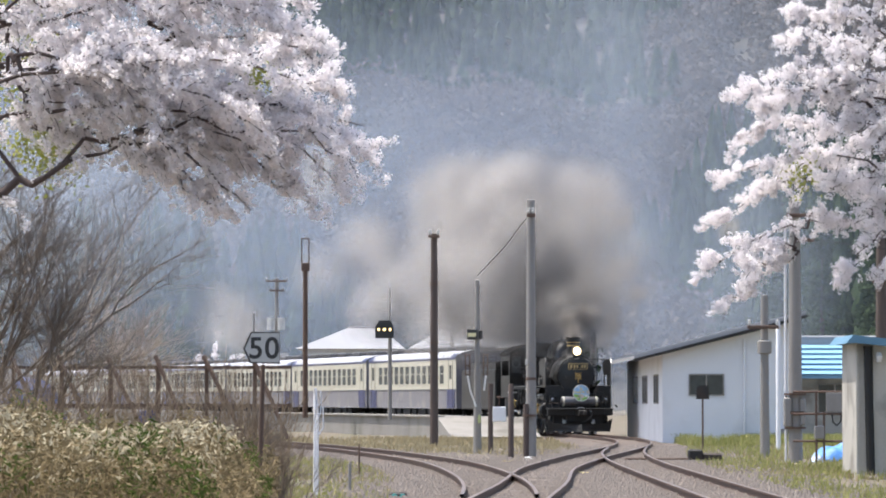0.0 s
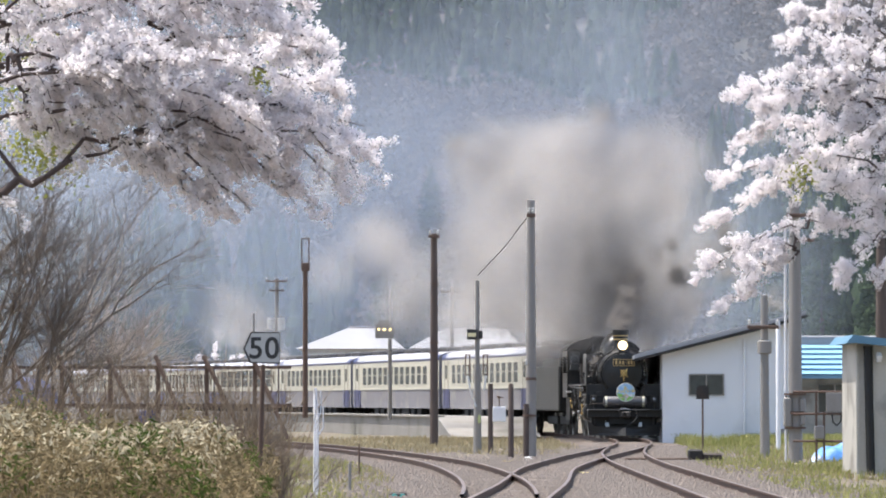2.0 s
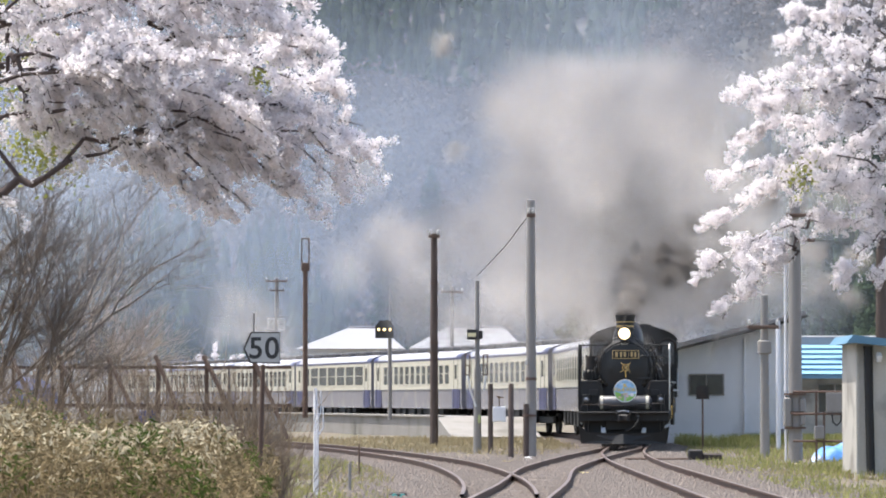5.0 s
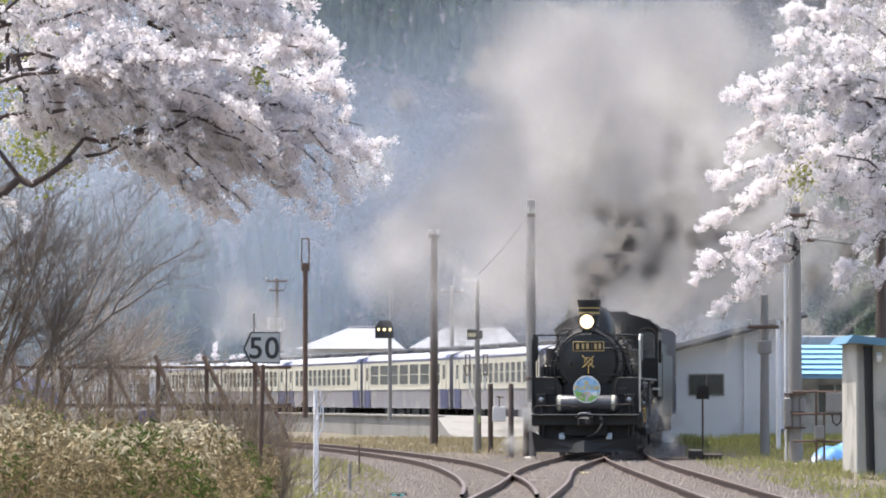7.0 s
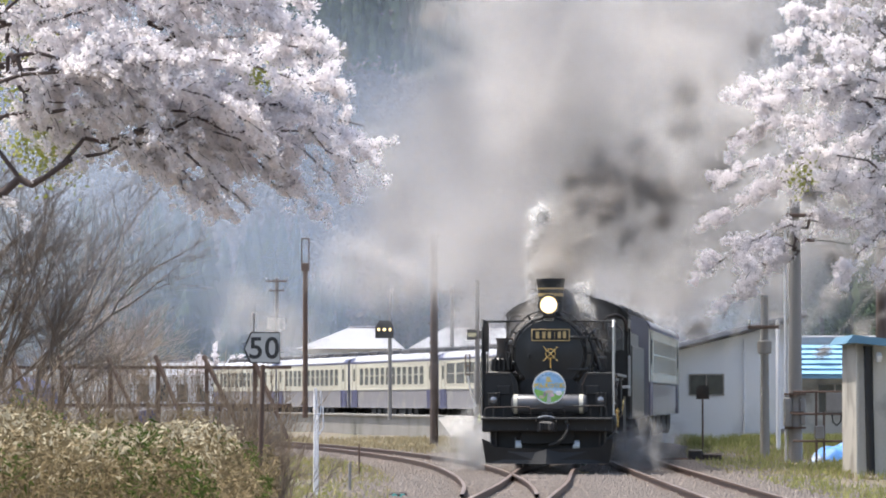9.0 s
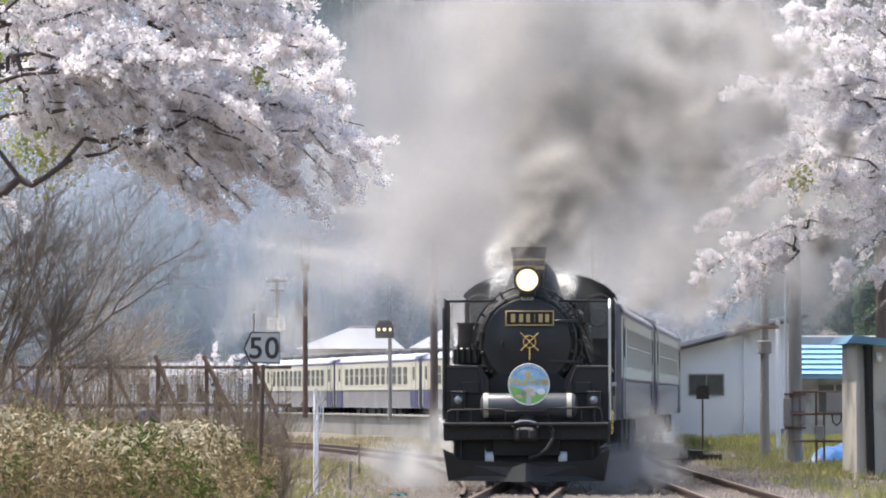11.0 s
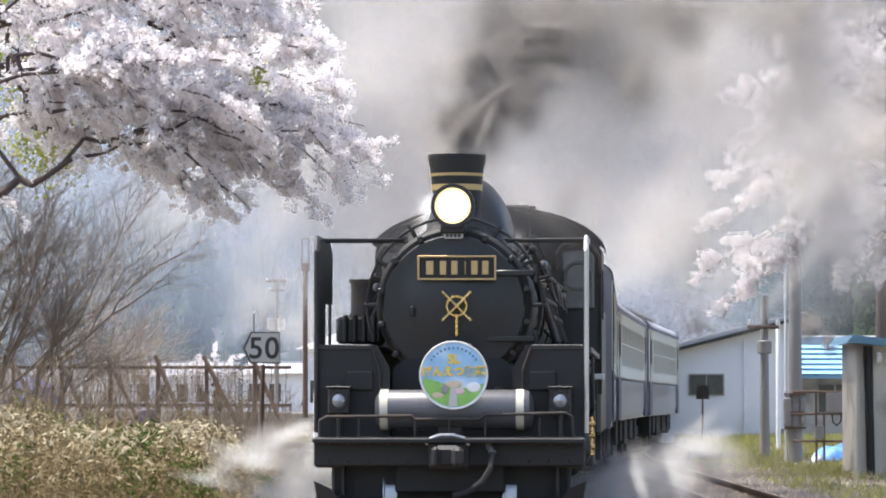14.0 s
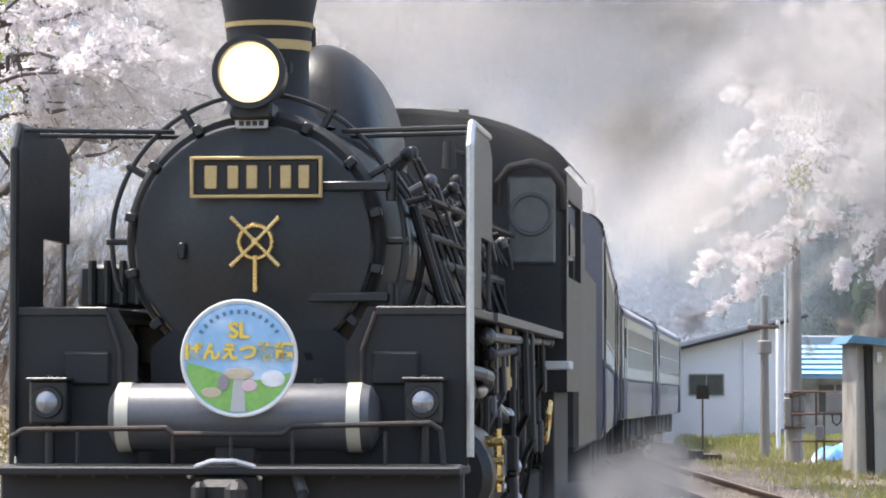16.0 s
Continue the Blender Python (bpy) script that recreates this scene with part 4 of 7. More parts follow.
# ---- coaches ----
def coach(label, wide=False):
    """A 19.5 m passenger coach; y = 0 at its leading end."""
    th = thing("passenger_coach", label, "railway coach", "coaches of the train")
    L = 19.5
    sec = [(-1.42, 0.98), (-1.45, 1.2), (-1.45, 3.3)] + [(-1.45 * math.cos(a) * (1 if a > 0.3 else 1), 3.3 + 0.42 * math.sin(a) ** 0.85) for a in np.linspace(0.12, math.pi - 0.12, 17)] + [(1.45, 3.3), (1.45, 1.2), (1.42, 0.98)]

    def skin(bm, pts, y0, y1, caps=False):
        a = [bm.verts.new((x, y0, z)) for x, z in pts]
        b = [bm.verts.new((x, y1, z)) for x, z in pts]
        for i in range(len(pts) - 1):
            bm.faces.new((a[i], a[i + 1], b[i + 1], b[i]))
        if caps:
            bm.faces.new(a)
            bm.faces.new(b[::-1])
    bm = B()
    skin(bm, sec, -L, 0, True)
    part("body_shell", bm, M["coach_grey"], th, "grey painted body and end walls")
    bm = B()
    top = [(x * 1.004, z + 0.006) for x, z in sec if z >= 3.3]
    skin(bm, [p for p in top if p[1] > 3.52 or abs(p[0]) < 1.2], -L + 0.03, -0.03)
    part("roof", bm, M["coach_roof"], th, "pale weathered roof")
    for sx in (-1, 1):
        x0, x1 = sorted((sx * 1.45, sx * 1.462))
        bm = B()
        box(bm, x0, x1, -L + 0.02, -0.02, 1.88, 3.33)
        cb = part("cream_band", bm, M["cream"], th, "cream window band", smooth=False)
        bm = B()
        side = [(-sx * x if sx > 0 else x, z) for x, z in sec[2:6]]
        skin(bm, [(x * 1.012, z + 0.008) for x, z in side], -L + 0.01, -0.01)
        part("eaves_band", bm, M["coach_roof"], th, "pale rounded eaves")
        bm = B()
        box(bm, *sorted((sx * 1.45, sx * 1.475)), -L + 0.02, -0.02, 3.26, 3.34)
        part("gutter", bm, M["blue"], th, "thin deep blue gutter line", smooth=False)
        bm = B()
        for e in ((-0.95, -0.01), (-L + 0.01, -L + 0.95)):
            skin(bm, [(x * 1.018, z + 0.014) for x, z in side], *e)
        part("blue_corner", bm, M["blue"], th, "deep blue eaves at the coach ends")
        bm = B()
        box(bm, *sorted((sx * 1.45, sx * 1.466)), -L + 0.02, -0.02, 1.83, 1.885)
        part("waist_line", bm, M["roof_unit"], th, "dark line below the cream band", smooth=False)
        xg0, xg1 = sorted((sx * 1.455, sx * 1.468))
        ys = np.linspace(-2.9, -L + 2.9, 7 if wide else 12)
        ww = 1.9 if wide else 0.86
        for y in ys:
            bm = B()
            box(bm, xg0, xg1, y - ww / 2, y + ww / 2, 2.15, 3.0 if not wide else 3.1)
            wn = part("window", bm, M["glass"], cb, "dark glazed window", smooth=False)
            bm = B()
            xf0, xf1 = sorted((sx * 1.462, sx * 1.478))
            for a, b, c, d in ((y - ww / 2 - 0.04, y + ww / 2 + 0.04, 2.11, 2.15), (y - ww / 2 - 0.04, y + ww / 2 + 0.04, 3.0 if not wide else 3.1, 3.05 if not wide else 3.14),
                               (y - ww / 2 - 0.04, y - ww / 2, 2.15, 3.0), (y + ww / 2, y + ww / 2 + 0.04, 2.15, 3.0), (y - ww / 2, y + ww / 2, 2.6, 2.63)):
                box(bm, xf0, xf1, a, b, c, d)
            part("window_frame", bm, M["cream"], wn, smooth=False)
        for yd in (-1.1, -L + 1.1):
            bm = B()
            xd0, xd1 = sorted((sx * 1.455, sx * 1.472))
            box(bm, xd0, xd1, yd - 0.75, yd + 0.75, 1.0, 1.88)
            part("blue_end_panel", bm, M["blue"], th, "deep blue panel by the door", smooth=False)
            bm = B()
            box(bm, *sorted((sx * 1.456, sx * 1.47)), yd - 0.42, yd + 0.42, 1.9, 3.2)
            dr = part("door", bm, M["cream"], th, "cream passenger door", smooth=False)
            for o in (-0.43, 0.4):
                bm = B()
                box(bm, *sorted((sx * 1.46, sx * 1.476)), yd + o, yd + o + 0.04, 1.0, 3.22)
                part("door_seam", bm, M["rubber"], dr, smooth=False)
            bm = B()
            box(bm, *sorted((sx * 1.465, sx * 1.474)), yd - 0.18, yd + 0.18, 2.35, 3.0, 0.02)
            part("door_pane", bm, M["glass"], dr, smooth=False)
        for k in range(9):
            y = -5 - 1.15 * k
            bm = B()
            box(bm, *sorted((sx * 0.9, sx * (1.25 + 0.05 * (k % 3)))), y - 0.45, y + 0.4, 0.42 + 0.08 * (k % 2), 0.97, 0.02)
            part("underfloor_box", bm, M["under"], th, smooth=False)
        for y in (-2.0, -4.1, -L + 4.1, -L + 2.0):
            bm = B()
            lathe(bm, [(-0.06, 0.001), (-0.06, 0.43), (0.07, 0.43), (0.07, 0.001)], 20, "X", (sx * 0.6, y, 0.43))
            part("wheel", bm, M["under"], th)
        for y in (-3.05, -L + 3.05):
            bm = B()
            box(bm, *sorted((sx * 0.78, sx * 0.95)), y - 1.6, y + 1.6, 0.42, 0.72, 0.04)
            part("bogie_frame", bm, M["under"], th, smooth=False)
    for k in range(5):
        y = -2.2 - k * 3.75
        bm = B()
        box(bm, -0.75, 0.75, y - 1.0, y + 1.0, 3.66, 3.92, 0.08)
        ac = part("roof_unit", bm, M["roof_unit"], th, "low dark roof air unit", smooth=False)
        bm = B()
        for j in range(4):
            box(bm, -0.76, 0.76, y - 0.8 + j * 0.42, y - 0.55 + j * 0.42, 3.74, 3.85)
        part("vent_grille", bm, M["under"], ac, smooth=False)
    for y in (0.0, -L):
        bm = B()
        s_ = 1 if y == 0 else -1
        box(bm, -0.5, 0.5, min(y, y + s_ * 0.26), max(y, y + s_ * 0.26), 1.1, 3.15, 0.04)
        part("gangway", bm, M["rubber"], th, "black ribbed gangway bellows", smooth=False)
        bm = B()
        box(bm, -0.12, 0.12, min(y, y + s_ * 0.28), max(y, y + s_ * 0.28), 0.78, 0.98, 0.03)
        part("coach_coupler", bm, M["under"], th, smooth=False)
    return th


LOCO, DRIVERS, RODS = steam_locomotive()
TENDER = tender()
plain = coach("cream and deep blue passenger coach with a row of dark windows")
COACHES = [plain] + [copy_thing(plain, pose(0, 30 * i, 0)) for i in range(1, 3)]
COACHES.append(coach("cream and blue lounge coach with large picture windows", True))
COACHES += [copy_thing(plain, pose(0, 30 * i, 0)) for i in range(4, 7)]


# ---- platform, poles, signs, buildings ----
def platform():
    th = thing("station_platform", "low weathered concrete station platform with sloping end", "platform", kind="structure")
    a0, a1 = arc_at(156.5), arc_at(330)
    verts, faces, k = [], [], 0
    for a in np.r_[a0 - 5.0, np.arange(a0, a1, 3.0)]:
        p, q = on_line(a, MAIN_D, MAIN), on_line(a + 0.5, MAIN_D, MAIN)
        n = (q - p).normalized().cross(Vector((0, 0, 1)))
        z = 0.68 if a >= a0 else -0.1
        for off, zz in ((-1.72, -0.3), (-1.72, z), (-5.4, z), (-5.4, -0.3)):
            v = p + n * off
            verts.append((v.x, v.y, zz))
        if k:
            for i in range(3):
                faces.append((4 * k - 4 + i, 4 * k - 3 + i, 4 * k + 1 + i, 4 * k + i))
        k += 1
    body = raw("platform_slab", verts, faces, M["concrete"])
    body.parent = th
    src = None
    for a in np.arange(a0, a0 + 60, 1.5):
        p, q = on_line(a, MAIN_D, MAIN), on_line(a + 0.5, MAIN_D, MAIN)
        e = q - p
        n = e.normalized().cross(Vector((0, 0, 1)))
        c = p + n * -5.3
        m = pose(c.x, c.y, 0.70, 0, 0, math.degrees(math.atan2(-e.x, e.y)))
        if src is None:
            bm = B()
            box(bm, -0.22, 0.22, -0.02, 1.46, -0.05, 0.04, 0.012)
            src = part("edge_stone", bm, M["concrete"], th, smooth=False, m=m)
        else:
            shared("edge_stone", src, th, m)


platform()


def utility_pole(x, y, top, r, label, material, base=-0.25, arms=(), insul=True):
    """A pole with cross-arms at (height, left end, right end)."""
    th = thing("utility_pole", label, "pole", m=pose(x, y, base))
    bm = B()
    lathe(bm, [(0, r), (top * 0.4, r * 0.92), (top - base, r * 0.72), (top - base + 0.02, 0.001)], 16, "Z")
    part("shaft", bm, material, th)
    for z, a, b in arms:
        bm = B()
        box(bm, a, b, -r - 0.09, -r - 0.01, z - base - 0.05, z - base + 0.05, 0.01)
        arm = part("crossarm", bm, M["rust"], th, smooth=False)
        if insul:
            for u in (a + 0.06, b - 0.06):
                bm = B()
                lathe(bm, [(0, 0.02), (0.06, 0.05), (0.1, 0.03), (0.14, 0.045), (0.17, 0.001)], 10, "Z", (u, -r - 0.05, z - base + 0.05))
                part("insulator", bm, M["sign_white"], arm)
    return th


pole_b = utility_pole(-0.31, 129, 7.15, 0.15, "dark creosoted wooden pole by the siding", M["pole_wood"], arms=((7.05, -0.2, 0.2),))
for z in (3.0, 3.35, 5.4):
    bm = B()
    lathe(bm, [(z, 0.13), (z, 0.165), (z + 0.05, 0.165), (z + 0.05, 0.13)], 16, "Z", (0, 0, 0.25))
    part("iron_strap", bm, M["rust"], pole_b)
pole_c = utility_pole(2.43, 103, 6.92, 0.15, "tall weathered wooden pole with mended foot", M["pole_grey"], arms=((6.5, -0.12, 0.12),))
bm = B()
rod(bm, (-0.14, -0.1, 0.0), (-0.14, -0.1, 1.55), 0.085, 0.075, 12)
part("splint", bm, M["pole_wood"], pole_c, "brown wooden splint at the foot")
bm = B()
lathe(bm, [(2.2, 0.13), (2.2, 0.15), (2.28, 0.15), (2.28, 0.13)], 14, "Z")
lathe(bm, [(1.2, 0.13), (1.2, 0.19), (1.26, 0.19), (1.26, 0.13)], 14, "Z", (-0.05, -0.04, 0))
part("iron_strap", bm, M["rust"], pole_c)
bm = B()
box(bm, -0.16, -0.1, -0.16, -0.12, 2.62, 2.78, 0.01)
part("white_tag", bm, M["sign_white"], pole_c, smooth=False)
utility_pole(6.85, 170, 11.2, 0.16, "tall grey concrete pole beyond the track", M["pole_grey"], arms=((10.9, -0.35, 0.1),))
utility_pole(0.5, 205, 7.6, 0.14, "pale concrete pole near the station", M["pole_grey"], arms=((7.3, -0.6, 0.6),))
far_pole = utility_pole(-10.7, 240, 9.2, 0.16, "pale concrete pole carrying a transformer", M["pole_grey"], arms=((9.0, -0.7, 0.7), (8.4, -0.5, 0.5)))
for x in (-0.35, 0.3):
    bm = B()
    rod(bm, (x, -0.3, 6.1), (x, -0.3, 6.9), 0.25, 0.25, 14)
    part("transformer", bm, M["sign_white"], far_pole, "pale transformer can")
utility_pole(14.1, 120, 7.0, 0.2, "dark wooden pole behind the shed", M["pole_wood"], arms=((5.2, -0.3, 0.3),))
utility_pole(-6.6, 130, 4.4, 0.05, "thin pale lineside post beside bare bushes", M["pole_grey"])
pole_w = utility_pole(9.05, 105, 4.35, 0.14, "worn greyish wooden pole with one cross-arm", M["pole_grey"], arms=((3.45, -0.5, 0.4),))
bm = B()
lathe(bm, [(2.95, 0.15), (2.98, 0.2), (3.3, 0.2), (3.33, 0.15)], 14, "Z")
part("pole_cap_band", bm, M["pole_grey"], pole_w)
pole_d = utility_pole(9.25, 98, 6.7, 0.19, "thick grey concrete pole with a cross-arm and cable box", M["pole_grey"], arms=((6.25, -0.25, 1.15), (5.6, 0.0, 0.5)))
bm = B()
box(bm, -0.31, -0.12, -0.24, 0.05, 0.95, 1.72, 0.03)
part("cable_box", bm, M["pole_grey"], pole_d, "grey cable box", smooth=False)
bm = B()
box(bm, 0.1, 0.26, -0.2, 0.1, 1.0, 1.7, 0.03)
part("cable_box", bm, M["pole_grey"], pole_d, "grey cable box", smooth=False)
for z in (0.9, 1.3, 1.78):
    bm = B()
    lathe(bm, [(z, 0.18), (z, 0.29), (z + 0.06, 0.29), (z + 0.06, 0.18)], 16, "Z")
    part("clamp_ring", bm, M["rust"], pole_d)
for dx, h in ((-0.24, 6.2),):
    bm = B()
    rod(bm, (dx, 0.1, 0), (dx, 0.1, h), 0.035, 0.035, 8)
    part("conduit", bm, M["wall_white"], pole_d, "pale cable conduit")


def far_lamp_post(x, y, top):
    th = thing("lamp_post", "slender pale lamp post far behind the house", "lamp post", m=pose(x, y, -0.25))
    bm = B()
    rod(bm, (0, 0, 0), (0, 0, top), 0.13, 0.09, 10)
    part("pole", bm, M["pole_grey"], th)
    bm = B()
    box(bm, -0.45, 0.3, -0.12, 0.12, top - 0.12, top, 0.03)
    box(bm, -0.2, 0.12, -0.15, 0.15, top - 0.42, top - 0.12, 0.04)
    part("lamp_head", bm, M["white_edge"], th, "pale lamp head", smooth=False)


far_lamp_post(8.06, 200, 13.5)


def portal_pole():
    th = thing("lamp_pole", "thin dark platform pole with an open frame on top", "pole", m=pose(-6.5, 176, 0.55))
    bm = B()
    rod(bm, (0, 0, 0), (0, 0, 7.3), 0.13, 0.11, 12)
    part("shaft", bm, M["rust"], th)
    bm = B()
    box(bm, -0.2, 0.2, -0.12, 0.12, 6.9, 7.3, 0.03)
    part("top_collar", bm, M["rust"], th, smooth=False)
    bm = B()
    pipe(bm, [(-0.17, 0, 7.3), (-0.17, 0, 8.45), (0.17, 0, 8.45), (0.17, 0, 7.3)], 0.035)
    part("open_frame", bm, M["rust"], th)


def signal():
    th = thing("railway_signal", "black repeater signal with three small yellow lights on a grey post", "railway signal", m=pose(-2.25, 158, 0.55))
    bm = B()
    rod(bm, (0, 0, 0), (0, 0, 3.9), 0.09, 0.08, 12)
    rod(bm, (0, 0, 3.9), (0, 0, 5.6), 0.03, 0.02, 8)
    part("post", bm, M["pole_grey"], th)
    bm = B()
    plate(bm, [(-0.62, 3.45), (0.16, 3.45), (0.16, 3.95), (0.02, 4.2), (-0.44, 4.2), (-0.62, 3.95)], 0.12, pose(0, -0.24, 0))
    hd = part("head", bm, M["sign_black"], th, "black board with clipped corners", smooth=False)
    glow = mat("signal_glow", (1, 0.75, 0.3), 0.3, emit=(1, 0.72, 0.3), power=2.5)
    for x in (-0.47, -0.23, 0.01):
        bm = B()
        lathe(bm, [(-0.2, 0.055), (-0.25, 0.05), (-0.255, 0.001)], 12, "Y", (x, -0.0, 3.82))
        part("lamp", bm, glow, hd, "small yellow light")
        bm = B()
        lathe(bm, [(-0.24, 0.08), (-0.42, 0.08), (-0.42, 0.07), (-0.24, 0.07)], 12, "Y", (x, 0, 3.83), 0.2, math.pi - 0.2)
        part("hood", bm, M["sign_black"], hd)


def signal_post():
    th = thing("signal_post", "grey post with a small striped lamp box and ladder brackets", "railway signal", m=pose(1.05, 114, -0.25))
    bm = B()
    rod(bm, (0, 0, 0), (0, 0, 2.6), 0.13, 0.1, 12)
    rod(bm, (0, 0, 2.6), (0, 0, 5.3), 0.075, 0.06, 12)
    part("post", bm, M["pole_grey"], th)
    bm = B()
    box(bm, -0.32, -0.02, -0.2, 0.1, 3.5, 3.82, 0.02)
    lb = part("lamp_box", bm, M["sign_black"], th, "black lamp box", smooth=False)
    bm = B()
    box(bm, -0.3, -0.04, -0.215, -0.2, 3.58, 3.7)
    part("lamp_stripe", bm, mat("lamp_cream", (0.75, 0.68, 0.4), 0.5), lb, "pale yellow stripe", smooth=False)
    bm = B()
    box(bm, 0.04, 0.16, -0.15, 0.1, 3.52, 3.78, 0.02)
    part("lamp_back", bm, M["sign_black"], lb, smooth=False)
    for x in (-0.3, 0.24):
        bm = B()
        for u in (0, 0.13):
            rod(bm, (x + u - 0.06, -0.05, 2.4), (x + u - 0.06, -0.05, 3.05), 0.022, 0.022, 6)
        for z in (2.42, 2.7, 3.03):
            rod(bm, (x - 0.06, -0.05, z), (x + 0.07, -0.05, z), 0.018, 0.018, 6)
        part("bracket", bm, M["rust"], th)
    for p in ([(-0.3, -0.1, 2.4), (-0.22, -0.1, 1.95), (-0.04, -0.1, 1.45)], [(0.26, -0.1, 2.4), (0.2, -0.1, 1.95)]):
        bm = B()
        pipe(bm, p, 0.028)
        part("stay", bm, M["white_edge"], th, "white painted stay")
    bm = B()
    box(bm, 0.02, 0.1, -0.16, -0.1, 0.95, 1.2, 0.01)
    part("tag", bm, mat("pale_green_tag", (0.5, 0.55, 0.25), 0.6), th, smooth=False)


def relay_box():
    th = thing("relay_box", "white steel box on a dark post beside the track", "equipment box", m=pose(1.44, 113, -0.25))
    bm = B()
    rod(bm, (0, 0, 0), (0, 0, 2.15), 0.085, 0.08, 10)
    part("post", bm, M["pole_wood"], th)
    bm = B()
    box(bm, 0.06, 0.46, -0.14, 0.12, 1.0, 1.45, 0.02)
    part("case", bm, M["wall_white"], th, "white painted case", smooth=False)
    bm = B()
    pipe(bm, [(0.26, 0, 1.45), (0.26, 0, 1.7), (0.2, 0, 1.75), (0.4, 0, 1.72)], 0.02)
    part("bent_pipe", bm, M["rust"], th)


def short_post(x, y, top, r, label, material):
    th = thing("lineside_post", label, "post", m=pose(x, y, -0.25))
    bm = B()
    lathe(bm, [(0, r), (top + 0.25 - 0.05, r * 0.9), (top + 0.25, r * 0.6), (top + 0.25, 0.001)], 12, "Z")
    part("shaft", bm, material, th)
    return th


portal_pole()
signal()
signal_post()
relay_box()
short_post(1.83, 100.5, 1.85, 0.08, "weathered wooden post beside the track", M["pole_wood"])
for x, y, t_, r in ((-2.12, 62, 1.62, 0.035), (-2.05, 61, 1.35, 0.02)):
    mp = short_post(x, y, t_, r, "thin white marker post in the grass", M["wall_white"])
    bm = B()
    pipe(bm, [(0, 0, t_ * 0.8), (0.09, 0, t_ * 0.9), (0.09, 0, t_ + 0.2)], 0.012)
    part("side_rod", bm, M["wall_white"], mp)
short_post(10.6, 118, 3.9, 0.075, "slim white post before the pale house", M["wall_white"])
short_post(-1.6, 64, 0.35, 0.03, "short grey stake in the grass", M["pole_grey"])
short_post(-1.75, 78, 0.5, 0.02, "short rusty stake in the grass", M["rust"])


def speed_sign():
    th = thing("speed_sign", "rusty post with a pointed white board reading 50", "sign", m=pose(-2.45, 50.8, -0.3))
    bm = B()
    rod(bm, (-0.06, 0, 0), (0.0, 0, 2.2), 0.035, 0.03, 10)
    part("post", bm, M["rust"], th, "rusty brown pipe post")
    out = [(-0.27, 2.42), (-0.18, 2.225), (0.235, 2.215), (0.235, 2.65), (-0.17, 2.65)]
    bm = B()
    plate(bm, out, 0.02, pose(0, -0.06, 0))
    bd = part("board", bm, M["sign_black"], th, "black edged back plate", smooth=False)
    bm = B()
    plate(bm, [(0.0 + (x + 0.01) * 0.93, 2.436 + (z - 2.436) * 0.92) for x, z in out], 0.006, pose(0, -0.066, 0))
    part("face", bm, M["sign_white"], bd, "dull white face", smooth=False)
    for digit, x in (("5", -0.095), ("0", 0.125)):
        cu = bpy.data.curves.new("numeral", "FONT")
        cu.body, cu.size, cu.extrude, cu.offset, cu.align_x = digit, 0.41, 0.002, 0.006, "CENTER"
        cu.materials.append(M["sign_black"])
        ob = new("numeral", cu)
        ob.parent = bd
        ob.matrix_basis = pose(x, -0.07, 2.292, 90, 0, 0)
        tagged(ob, "black painted numeral")


def box_sign():
    th = thing("lineside_sign", "dark weathered square board on a thin post", "sign", m=pose(8.0, 115, -0.25))
    bm = B()
    rod(bm, (0, 0, 0), (0, 0, 1.9), 0.03, 0.03, 8)
    part("post", bm, M["rust"], th)
    bm = B()
    plate(bm, [(-0.2, 1.68), (0.2, 1.68), (0.2, 2.02), (0.12, 2.1), (-0.12, 2.1), (-0.2, 2.02)], 0.03, pose(0, -0.05, 0))
    part("board", bm, M["dark_iron"], th, "dull dark board", smooth=False)


speed_sign()
box_sign()


